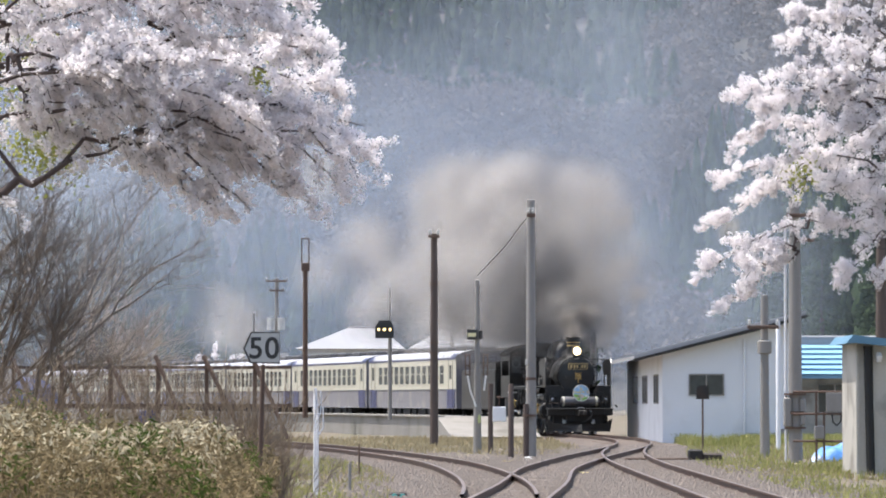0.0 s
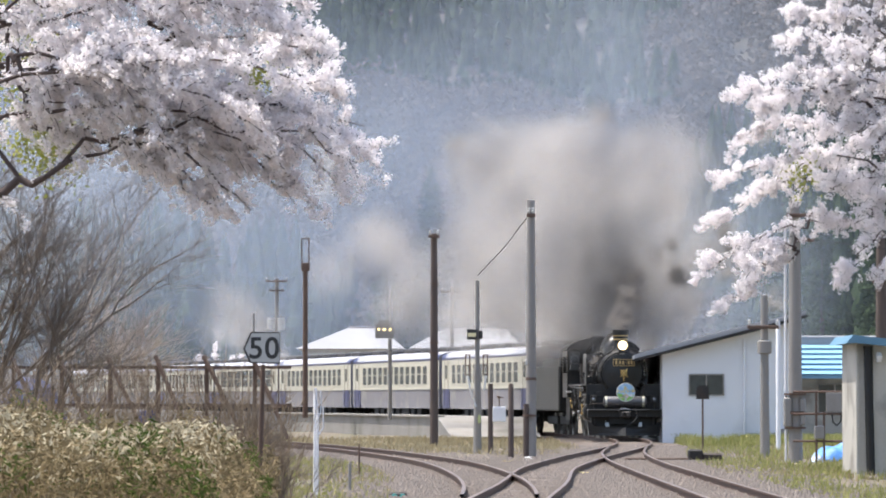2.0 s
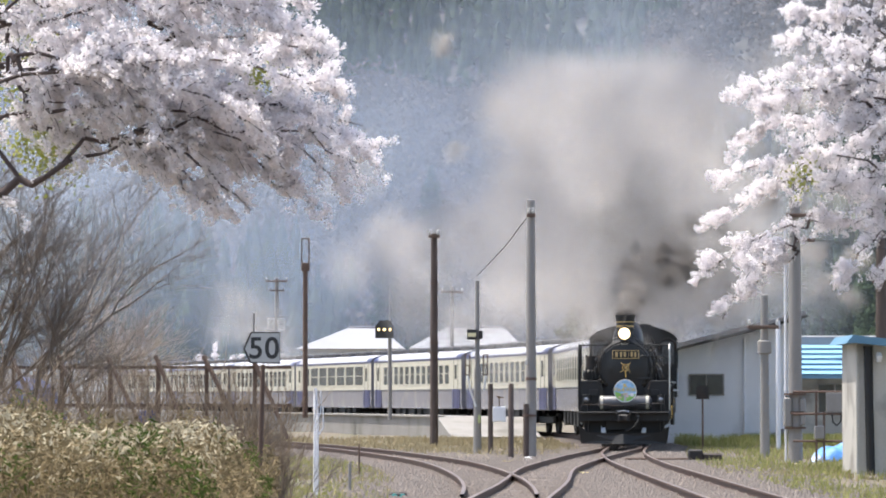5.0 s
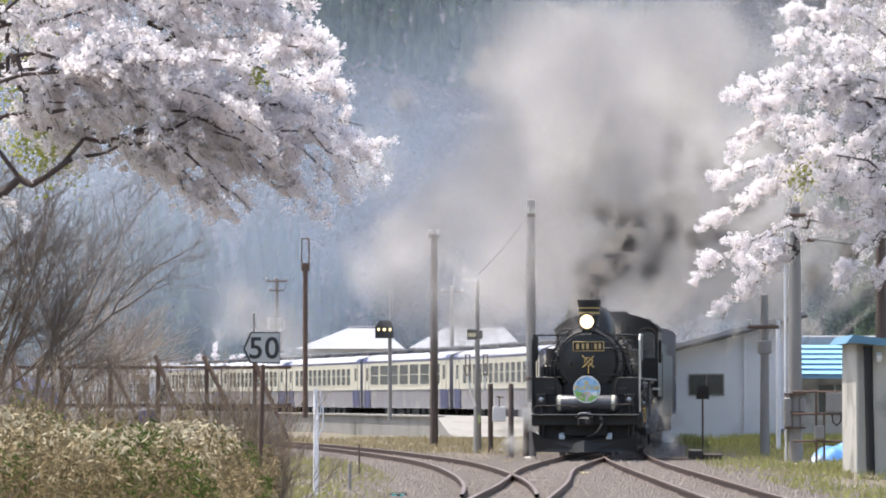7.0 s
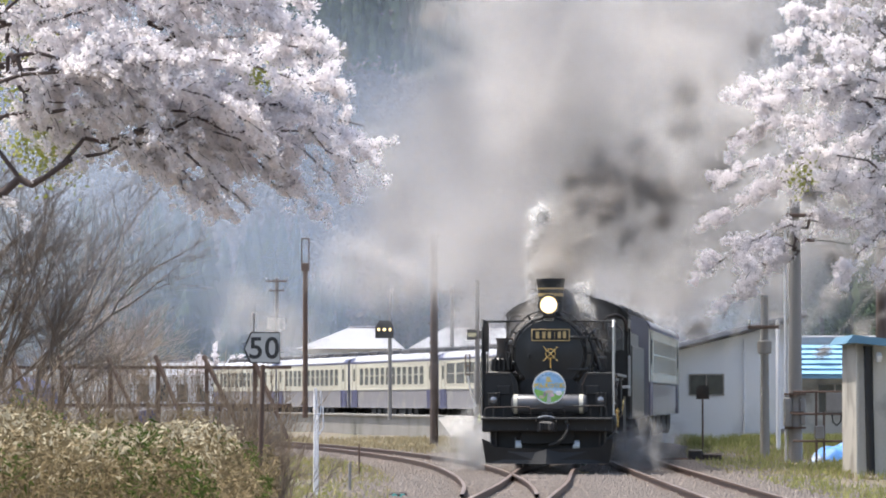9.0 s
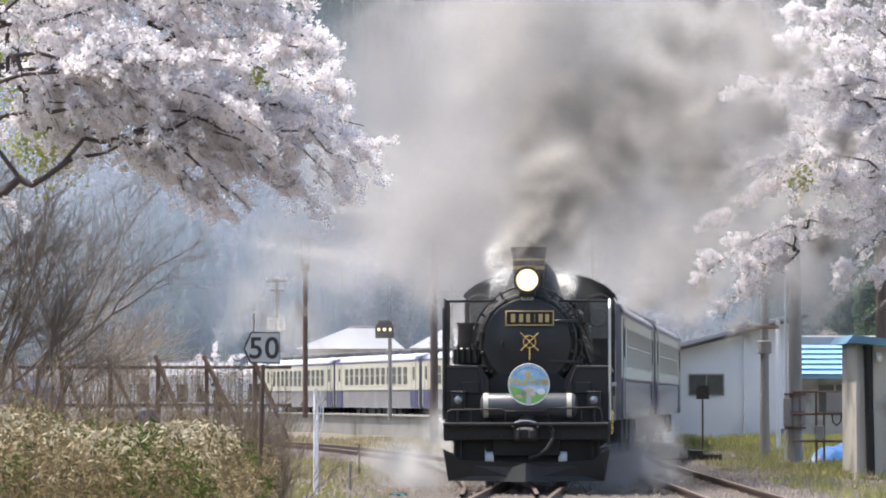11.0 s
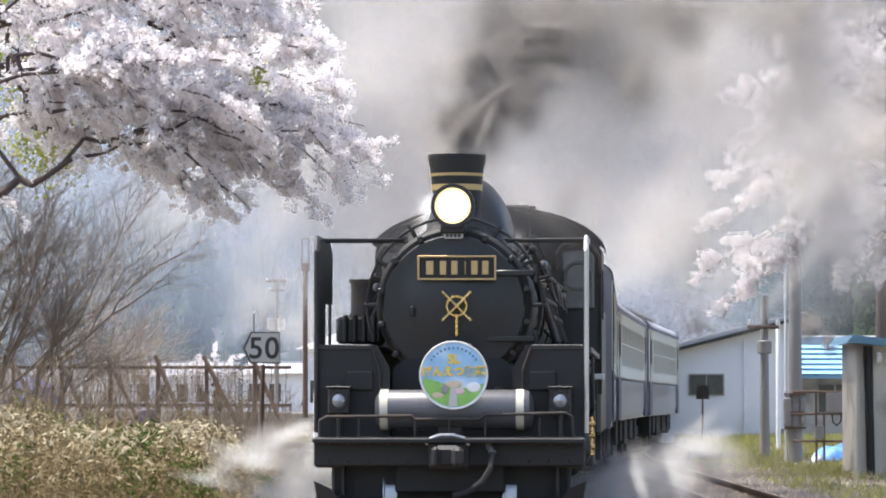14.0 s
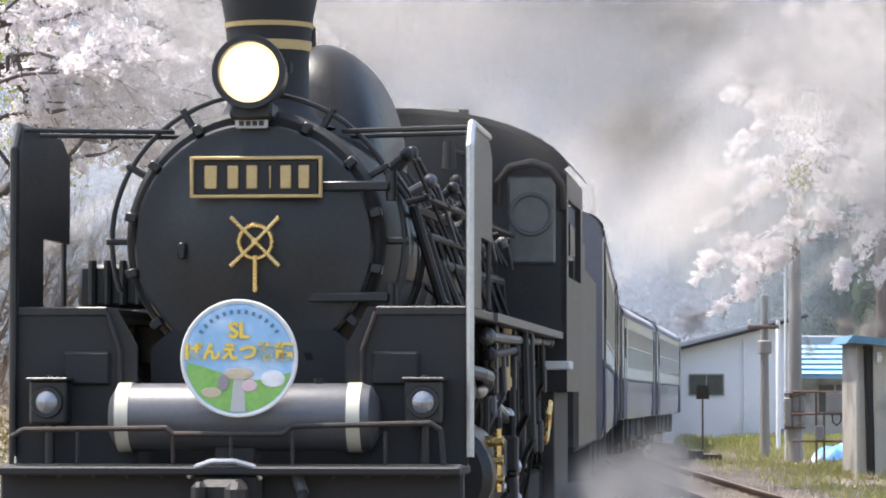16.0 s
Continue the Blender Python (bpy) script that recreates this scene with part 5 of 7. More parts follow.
def pale_house():
    th = thing("pale_house", "long pale rendered house with a sloping grey sheet roof", "house")
    y0, y1 = 136, 162
    bm = B()
    f = [(8.0, -0.3), (13.0, -0.3), (13.0, 4.3), (8.0, 3.05)]
    plate(bm, f, y1 - y0, pose(0, y0, 0))
    wl = part("wall", bm, M["wall_white"], th, "pale bluish white rendered wall", smooth=False)
    bm = B()
    plate(bm, [(6.95, 2.86), (13.2, 4.46), (13.2, 4.6), (6.95, 3.0)], y1 - y0 + 1.2, pose(0, y0 - 0.5, 0))
    rf = part("roof", bm, M["roof_pale"], th, "pale grey sheet roof", smooth=False)
    for k in range(30):
        y = y0 - 0.4 + k * 0.9
        bm = B()
        plate(bm, [(6.98, 3.005), (13.2, 4.605), (13.2, 4.645), (6.98, 3.045)], 0.05, pose(0, y, 0))
        part("standing_seam", bm, M["roof_pale"], rf, smooth=False)
    bm = B()
    plate(bm, [(6.9, 2.78), (13.25, 4.4), (13.25, 4.5), (6.9, 2.88)], 0.04, pose(0, y0 - 0.55, 0))
    part("verge_board", bm, M["dark_iron"], rf, "dark verge board", smooth=False)

    def win(name, a, b, z0, z1, face):
        bm = B()
        if face == "front":
            box(bm, a, b, y0 - 0.02, y0 + 0.1, z0, z1)
        else:
            box(bm, 7.98, 8.1, a, b, z0, z1)
        w = part("window", bm, M["glass"], wl, "dark window", smooth=False)
        bm = B()
        for p, q, r, s_ in ((a - 0.05, b + 0.05, z0 - 0.05, z0), (a - 0.05, b + 0.05, z1, z1 + 0.05), (a - 0.05, a, z0, z1), (b, b + 0.05, z0, z1), ((a + b) / 2 - 0.025, (a + b) / 2 + 0.025, z0, z1)):
            if face == "front":
                box(bm, p, q, y0 - 0.05, y0 + 0.02, r, s_)
            else:
                box(bm, 7.95, 8.02, p, q, r, s_)
        part("window_frame", bm, M["pole_grey"], w, smooth=False)
    win("w", 9.0, 10.2, 1.6, 2.3, "front")
    win("w", 138.5, 141, 1.3, 2.3, "side")
    win("w", 146, 149, 1.3, 2.3, "side")
    win("w", 153, 156, 1.3, 2.3, "side")
    bm = B()
    pipe(bm, [(10.98, y0 - 0.08, -0.2), (10.98, y0 - 0.08, 3.6)], 0.05, 8)
    part("downpipe", bm, M["wall_white"], th, "white downpipe")
    bm = B()
    box(bm, 12.2, 13.0, y0 - 0.6, y0 - 0.02, -0.25, 0.35, 0.03)
    part("gas_box", bm, M["pole_grey"], th, smooth=False)


def blue_roof_house():
    th = thing("blue_roofed_house", "low house with ribbed sky-blue sheet roof and beige wall", "house")
    bm = B()
    box(bm, 14.0, 24, 150, 158, -0.3, 2.4)
    wl = part("wall", bm, M["shed_wall"], th, "beige wall", smooth=False)
    bm = B()
    q = [(13.6, 149.2, 2.25), (25, 149.2, 2.25), (25, 154, 3.55), (13.6, 154, 3.55)]
    a = [bm.verts.new(p) for p in q]
    b = [bm.verts.new((p[0], p[1], p[2] + 0.12)) for p in q]
    bm.faces.new(a[::-1])
    bm.faces.new(b)
    for i in range(4):
        bm.faces.new((a[i], a[(i + 1) % 4], b[(i + 1) % 4], b[i]))
    rf = part("roof", bm, M["roof_blue"], th, "sky-blue sheet roof", smooth=False)
    for k in range(6):
        u = k / 6
        bm = B()
        box(bm, 13.6, 25, -0.05, 0.05, 0, 0.06, 0, pose(0, 149.2 + 4.8 * u, 2.38 + 1.3 * u))
        part("roof_rib", bm, M["roof_teal"], rf, smooth=False)
    bm = B()
    box(bm, 13.4, 25.2, 154, 158, 3.6, 4.05, 0.05)
    part("ridge", bm, M["roof_pale"], th, "pale upper roof", smooth=False)
    for x in (15.1, 17.5, 20):
        bm = B()
        box(bm, x, x + 1.3, 149.97, 150.05, 0.9, 2.0)
        w = part("window", bm, M["glass"], wl, smooth=False)
        bm = B()
        for p, q_, r, s_ in ((x - 0.05, x + 1.35, 0.85, 0.9), (x - 0.05, x + 1.35, 2.0, 2.05), (x + 0.62, x + 0.68, 0.9, 2.0)):
            box(bm, p, q_, 149.93, 150.0, r, s_)
        part("window_frame", bm, M["pole_grey"], w, smooth=False)


def track_shed():
    th = thing("trackside_shed", "small beige panelled shed with a blue sheet roof", "shed")
    bm = B()
    box(bm, 8.72, 11.4, 78.6, 81.5, -0.3, 2.62)
    wl = part("wall", bm, M["shed_wall"], th, "beige panel wall", smooth=False)
    src = None
    for k, x in enumerate((8.7, 9.06, 9.6, 10.2)):
        bm = B()
        box(bm, x, x + 0.05, 78.55, 78.6, -0.25, 2.6)
        part("batten", bm, M["shed_wall"], wl, smooth=False)
    bm = B()
    rod(bm, (9.0, 78.52, -0.25), (8.94, 78.52, 2.55), 0.09, 0.09, 10)
    part("drainpipe", bm, M["soot"], th, "thick black drainpipe")
    bm = B()
    plate(bm, [(8.45, 2.6), (8.6, 2.78), (11.6, 2.45), (11.6, 2.3), (8.6, 2.62)], 3.6, pose(0, 78.2, 0))
    part("roof", bm, M["roof_teal"], th, "blue sheet roof", smooth=False)
    bm = B()
    box(bm, 9.12, 9.22, 78.4, 78.56, 2.2, 2.42, 0.02)
    rod(bm, (9.17, 78.3, 2.3), (9.17, 78.45, 2.34), 0.05, 0.07, 10)
    part("wall_lamp", bm, M["white_edge"], th, "white wall lamp", smooth=False)
    bm = B()
    box(bm, 9.35, 10.2, 78.52, 78.6, -0.2, 1.4)
    part("blue_panel", bm, mat("blue_door_panel", (0.09, 0.13, 0.22), 0.6, 0, 0.15), th, "dark blue door panel", smooth=False)


def pipe_fence():
    th = thing("pipe_barrier", "rusty pipe barrier with hanging cable behind the pole", "barrier")
    for z in (0.35, 1.05, 1.62):
        bm = B()
        rod(bm, (9.0, 96, z), (10.6, 96, z), 0.03, 0.03, 8)
        part("pipe_rail", bm, M["rust"], th)
    for x in (9.6, 9.8, 10.4):
        bm = B()
        rod(bm, (x, 96, -0.25), (x, 96, 1.65 if x != 9.8 else 1.1), 0.03, 0.03, 8)
        part("pipe_post", bm, M["rust"], th)
    bm = B()
    box(bm, 9.85, 10.35, 95.95, 96.02, 1.1, 1.6, 0.01)
    part("sheet_panel", bm, M["pole_grey"], th, smooth=False)
    bm = B()
    pipe(bm, [(10.0, 95.95, 1.05), (10.02, 95.95, 0.85), (10.12, 95.95, 0.75), (10.22, 95.95, 0.85), (10.25, 95.95, 1.05)], 0.02)
    part("cable_loop", bm, M["rubber"], th)
    bm = B()
    box(bm, 9.55, 9.8, 95.9, 96.1, 0.4, 0.75, 0.03)
    part("junction_box", bm, M["pole_grey"], th, smooth=False)


def heap_sheet():
    th = thing("blue_tarpaulin", "crumpled bright blue sheet over a low heap", "tarpaulin")
    bm = B()
    bmesh.ops.create_grid(bm, x_segments=26, y_segments=16, size=1)
    for v in bm.verts:
        x, y = v.co.x, v.co.y
        h = max(0, 1 - (abs(x) ** 2.4 + abs(y) ** 2.4)) ** 0.5
        n_ = noise.noise((x * 2.3, y * 2.3, 0)) * 0.16 + abs(noise.noise((x * 5, y * 5, 3))) * 0.1
        v.co = Vector((10.45 + x * 0.75, 98.5 + y * 0.6, -0.22 + h * (0.42 + 0.1 * x + n_)))
    part("sheet", bm, M["tarp"], th)


def point_machine():
    th = thing("point_machine", "low black point machine beside the rails", "track equipment", m=pose(6.55, 96, -0.2))
    bm = B()
    box(bm, -0.25, 0.12, -0.25, 0.25, 0, 0.34, 0.04)
    part("motor_case", bm, M["dark_iron"], th, smooth=False)
    bm = B()
    box(bm, 0.1, 0.62, -0.22, 0.22, 0, 0.24, 0.04)
    part("gear_case", bm, M["dark_iron"], th, smooth=False)
    for y in (-0.1, 0.1):
        bm = B()
        rod(bm, (-1.9, y, 0.1), (-0.2, y, 0.1), 0.02, 0.02, 6)
        part("throw_rod", bm, M["rust"], th)
    th2 = thing("ground_signal", "small dark dwarf signal with a greenish lens", "railway signal", m=pose(-0.72, 60, -0.22))
    bm = B()
    box(bm, -0.14, 0.14, -0.1, 0.1, 0, 0.16, 0.03)
    box(bm, -0.24, 0.22, -0.08, 0.1, -0.02, 0.08, 0.02)
    hs = part("housing", bm, M["dark_iron"], th2, smooth=False)
    for x in (-0.06, 0.07):
        bm = B()
        lathe(bm, [(-0.1, 0.05), (-0.12, 0.045), (-0.125, 0.001)], 12, "Y", (x, 0, 0.09))
        part("lens", bm, mat("green_lens", (0.1, 0.4, 0.36), 0.2), hs)
    th3 = thing("track_board", "pale yellow board lying between the rails", "board", m=pose(2.9, 79.5, -0.16, 0, 0, 12))
    bm = B()
    box(bm, -0.1, 0.1, -0.45, 0.45, 0, 0.05, 0.01)
    part("plank", bm, mat("pale_yellow_board", (0.6, 0.5, 0.25), 0.7), th3, smooth=False)


def lineside_fence():
    th = thing("lineside_fence", "rusty angle-iron fence with slanted braces among dry brush", "fence")
    xs = np.arange(-9.6, -3.1, 0.97)
    for i, x in enumerate(xs):
        h = 2.22 + 0.04 * math.sin(i * 2.3)
        bm = B()
        box(bm, x - 0.04, x + 0.04, 74.96, 75.04, -0.25, h, 0.008)
        part("fence_post", bm, M["rust"], th, smooth=False)
        bm = B()
        rod(bm, (x - 0.06, 74.9, 2.3), (x + 0.68 + 0.1 * (i % 2), 74.55, 0.65), 0.05, 0.045, 6)
        part("brace", bm, M["rust"], th)
    for z in (2.07, 1.31):
        bm = B()
        box(bm, -9.8, -3.05, 74.93, 74.98, z - 0.03, z + 0.03)
        part("fence_rail", bm, M["rust"], th, smooth=False)
    bm = B()
    for k in range(46):
        x = -9.7 + k * 0.145
        rod(bm, (x, 75.0, 0.0), (x + 0.02, 75.0, 2.05), 0.006, 0.006, 4)
    for k in range(6):
        rod(bm, (-9.7, 75.0, 0.3 + 0.32 * k), (-3.1, 75.0, 0.3 + 0.32 * k), 0.006, 0.006, 4)
    tagged(part("wire_mesh", bm, M["rust"], th, "thin rusty wire mesh"), kind="stuff")


def brush_bin():
    th = thing("blue_cover", "faded blue sheet over stored goods behind the fence", "tarpaulin")
    bm = B()
    bmesh.ops.create_uvsphere(bm, u_segments=20, v_segments=12, radius=1)
    for v in bm.verts:
        n_ = 1 + 0.15 * noise.noise(v.co * 2.5)
        v.co = Vector((-8.6 + v.co.x * 0.75 * n_, 78 + v.co.y * 0.6, 0.75 + v.co.z * 1.1 * n_))
    part("cover", bm, mat("faded_blue_sheet", (0.06, 0.075, 0.16), 0.7, 0, 0.2, 2, 14, 0.02), th)
    th2 = thing("lineside_drum", "blue plastic drum behind the fence", "drum")
    bm = B()
    lathe(bm, [(-0.2, 0.001), (-0.2, 0.2), (0.1, 0.22), (0.14, 0.2), (0.5, 0.22), (0.6, 0.17), (0.6, 0.001)], 18, "Z", (-6.15, 78, 0.6))
    rod(bm, (-6.15, 78, -0.2), (-6.15, 78, 0.45), 0.2)
    part("shell", bm, M["blue"], th2)


pale_house()
blue_roof_house()
track_shed()
pipe_fence()
heap_sheet()
point_machine()
lineside_fence()
brush_bin()


def station_house(x0, x1, y, eave, ridge, label, hip=1.5):
    th = thing("station_building", label, "building")
    bm = B()
    box(bm, x0 + 0.4, x1 - 0.4, y, y + 8, -0.3, eave)
    wl = part("wall", bm, M["wall_white"], th, "pale wall", smooth=False)
    for k in range(int((x1 - x0 - 1.2) / 1.6)):
        x = x0 + 0.9 + 1.6 * k
        bm = B()
        box(bm, x, x + 0.9, y - 0.03, y + 0.05, 1.2, 2.6)
        part("window", bm, M["glass"], wl, smooth=False)
    bm = B()
    c = [bm.verts.new(p) for p in ((x0, y - 0.6, eave), (x1, y - 0.6, eave), (x1, y + 8.6, eave), (x0, y + 8.6, eave), (x0 + hip, y + 4, ridge), (x1 - hip * 0.5, y + 4, ridge))]
    for f in ((0, 1, 5, 4), (2, 3, 4, 5), (1, 2, 5), (3, 0, 4), (0, 3, 2, 1)):
        bm.faces.new([c[i] for i in f])
    rf = part("roof", bm, M["roof_pale"], th, "bright pale sheet roof", smooth=False)
    bm = B()
    rod(bm, (x0 + hip, y + 4, ridge), (x1 - hip * 0.5, y + 4, ridge), 0.1, 0.1, 6)
    part("ridge_cap", bm, M["coach_grey"], rf)
    return th


station_house(-9.3, -2.4, 236, 4.6, 6.0, "station building with bright pale hipped roof", 3.2)
station_house(-2.2, 5.2, 240, 4.7, 6.1, "second station building with bright pale roof", 2.4)
station_house(-25.5, -16.5, 300, 3.2, 4.4, "distant low house with pale roof", 1.5)
station_house(-16, -10, 290, 3.4, 4.3, "distant house with pale roof behind the platform", 1.2)

# wires
for pts in ([(2.43, 103, 6.6), (1.8, 108, 5.85), (1.05, 114, 5.2)], [(9.6, 97.8, 6.3), (12, 101, 6.1), (16, 108, 6.3)], [(9.1, 97.8, 5.7), (12, 101, 5.5), (16, 108, 5.7)]):
    th = thing("overhead_wire", "thin dark overhead wire strung between poles", "wire")
    bm = B()
    pipe(bm, pts, 0.012, 5)
    part("strand", bm, M["rubber"], th)


def marker_stone():
    th = thing("marker_stone", "small whitewashed stone beside the wooden pole", "stone", m=pose(2.29, 100, -0.2))
    bm = B()
    bmesh.ops.create_icosphere(bm, subdivisions=2, radius=0.16)
    for v in bm.verts:
        v.co = Vector((v.co.x, v.co.y * 0.8, max(v.co.z * 0.6, -0.03))) * (1 + 0.15 * noise.noise(v.co * 9))
    part("stone", bm, M["white_edge"], th)


marker_stone()


# ---- plants ----
def quads_to(name, centers, normals, w, h, material, bend=0.0):
    """Many small leaves as one mesh: centres, normals, half widths and half heights."""
    c, n = np.asarray(centers, float), np.asarray(normals, float)
    n /= np.linalg.norm(n, axis=1, keepdims=True) + 1e-9
    up = np.random.normal(size=n.shape)
    a = np.cross(n, up)
    a /= np.linalg.norm(a, axis=1, keepdims=True) + 1e-9
    b = np.cross(n, a)
    w, h = np.broadcast_to(w, len(c))[:, None], np.broadcast_to(h, len(c))[:, None]
    v = np.stack([c - a * w, c - b * h + n * bend, c + a * w, c + b * h + n * bend], 1).reshape(-1, 3)
    k = len(c)
    me = bpy.data.meshes.new(name)
    me.vertices.add(4 * k)
    me.vertices.foreach_set("co", v.astype(np.float32).ravel())
    me.loops.add(4 * k)
    me.loops.foreach_set("vertex_index", np.arange(4 * k, dtype=np.int32))
    me.polygons.add(k)
    me.polygons.foreach_set("loop_start", np.arange(0, 4 * k, 4, dtype=np.int32))
    me.polygons.foreach_set("loop_total", np.full(k, 4, dtype=np.int32))
    me.update(calc_edges=True)
    me.validate()
    me.materials.append(material)
    return new(name, me)


def tubes(name, segs, material, sides=5):
    """Tapered twigs as one mesh; segs: (a, b, ra, rb)."""
    verts, faces = [], []
    for a, b, ra, rb in segs:
        a, b = Vector(a), Vector(b)
        d = (b - a).normalized()
        u = d.orthogonal().normalized()
        v = d.cross(u)
        o = len(verts)
        for p, r in ((a, ra), (b, rb)):
            for i in range(sides):
                t = 2 * math.pi * i / sides
                verts.append(p + (u * math.cos(t) + v * math.sin(t)) * r)
        for i in range(sides):
            j = (i + 1) % sides
            faces.append((o + i, o + j, o + sides + j, o + sides + i))
    return raw(name, verts, faces, material, True)


def limb(start, end, r0, r1, sag, steps, wob, rng):
    """Points and radii of a crooked limb."""
    a, b = Vector(start), Vector(end)
    out = []
    for i in range(steps + 1):
        u = i / steps
        p = a.lerp(b, u) + Vector((0, 0, sag * math.sin(math.pi * u)))
        if 0 < i < steps:
            p += Vector((rng.gauss(0, wob), rng.gauss(0, wob), rng.gauss(0, wob)))
        out.append((p, r0 + (r1 - r0) * u))
    return out


def cherry(label, trunk, trunk_top, limbs, unit, per_twig, seed, leaves=None, boost=1.0):
    """A cherry tree in bloom: trunk, limbs with drooping sprays, blossom in small clumps. unit scales sprays and clumps."""
    rng = random.Random(seed)
    th = thing("cherry_tree", label, "tree")
    segs, clumps = [], []
    base, top = Vector(trunk), Vector(trunk_top)
    tr = limb(base, top, 0.28 * unit ** 0.3, 0.18 * unit ** 0.3, 0, 5, 0.06, rng)
    segs += [(p, q, r, s_) for (p, r), (q, s_) in zip(tr, tr[1:])]
    nodes = [top]
    for root, tip, sag, dens in limbs:
        root, tip = Vector(root), Vector(tip)
        fork = min(nodes, key=lambda q: (q - root).length)
        thick = 0.055 if len(nodes) == 1 else 0.022
        pts = limb(fork, root, thick * 1.25 * unit ** 0.4, thick * unit ** 0.4, 0.06, 4, 0.05 * unit, rng)[:-1] + limb(root, tip, thick * unit ** 0.4, 0.006 * unit, sag, 9, 0.05 * unit, rng)
        nodes += [p for p, _ in pts[4:9]]
        segs += [(p, q, r, s_) for (p, r), (q, s_) in zip(pts, pts[1:])]
        line = pts[4:]
        length = (tip - root).length
        for k in range(int(length / (0.088 * unit) * dens)):
            u = rng.uniform(0.05, 1)
            f = u * (len(line) - 1)
            i = min(int(f), len(line) - 2)
            p = line[i][0].lerp(line[i + 1][0], f - i)
            d = (tip - root).normalized()
            side = Vector((d.x * rng.uniform(0.1, 1.0), rng.uniform(-1, 1), rng.uniform(-0.75, 0.55)))
            side = side.normalized() * unit * rng.uniform(0.2, 0.62) * (1.15 - 0.55 * u)
            q = p + side + Vector((0, 0, -0.12 * unit * rng.random()))
            mid = p.lerp(q, 0.5) + Vector((0, 0, 0.05 * unit))
            segs.append((p, mid, 0.006 * unit, 0.004 * unit))
            segs.append((mid, q, 0.004 * unit, 0.002 * unit))
            for j in range(per_twig):
                w = rng.random() ** 0.8
                c = (p.lerp(mid, 2 * w) if w < 0.5 else mid.lerp(q, 2 * w - 1))
                clumps.append(c + Vector((rng.gauss(0, 1), rng.gauss(0, 1), rng.gauss(0, 1))) * 0.036 * unit)
    wood = tubes("branchwork", segs, M["bark"], 6)
    wood.parent = th
    tagged(wood, "dark crooked branches")
    c = np.array(clumps)
    k = int(17 * boost)
    n = np.random.normal(size=(len(c) * k, 3))
    n /= np.linalg.norm(n, axis=1, keepdims=True)
    pos = np.repeat(c, k, 0) + n * unit * np.random.uniform(0.02, 0.05, (len(n), 1))
    bl = quads_to("blossom", pos, n + np.random.normal(size=n.shape) * 0.35, unit ** 0.6 * np.random.uniform(0.009, 0.018, len(n)), unit ** 0.6 * np.random.uniform(0.009, 0.018, len(n)), M["blossom"], 0.006 * unit)
    bl.parent = th
    tagged(bl, "dense pale pink blossom", kind="stuff")
    if leaves:
        pts = []
        for centre, r, cnt in leaves:
            pts.append(np.array(centre) + np.random.normal(size=(cnt, 3)) * np.array(r))
        pts = np.concatenate(pts)
        lf = quads_to("young_leaves", pts, np.random.normal(size=pts.shape), unit * 0.035, unit * 0.018, M["young_leaf"])
        lf.parent = th
        tagged(lf, "yellow-green young leaves", kind="stuff")
    return th


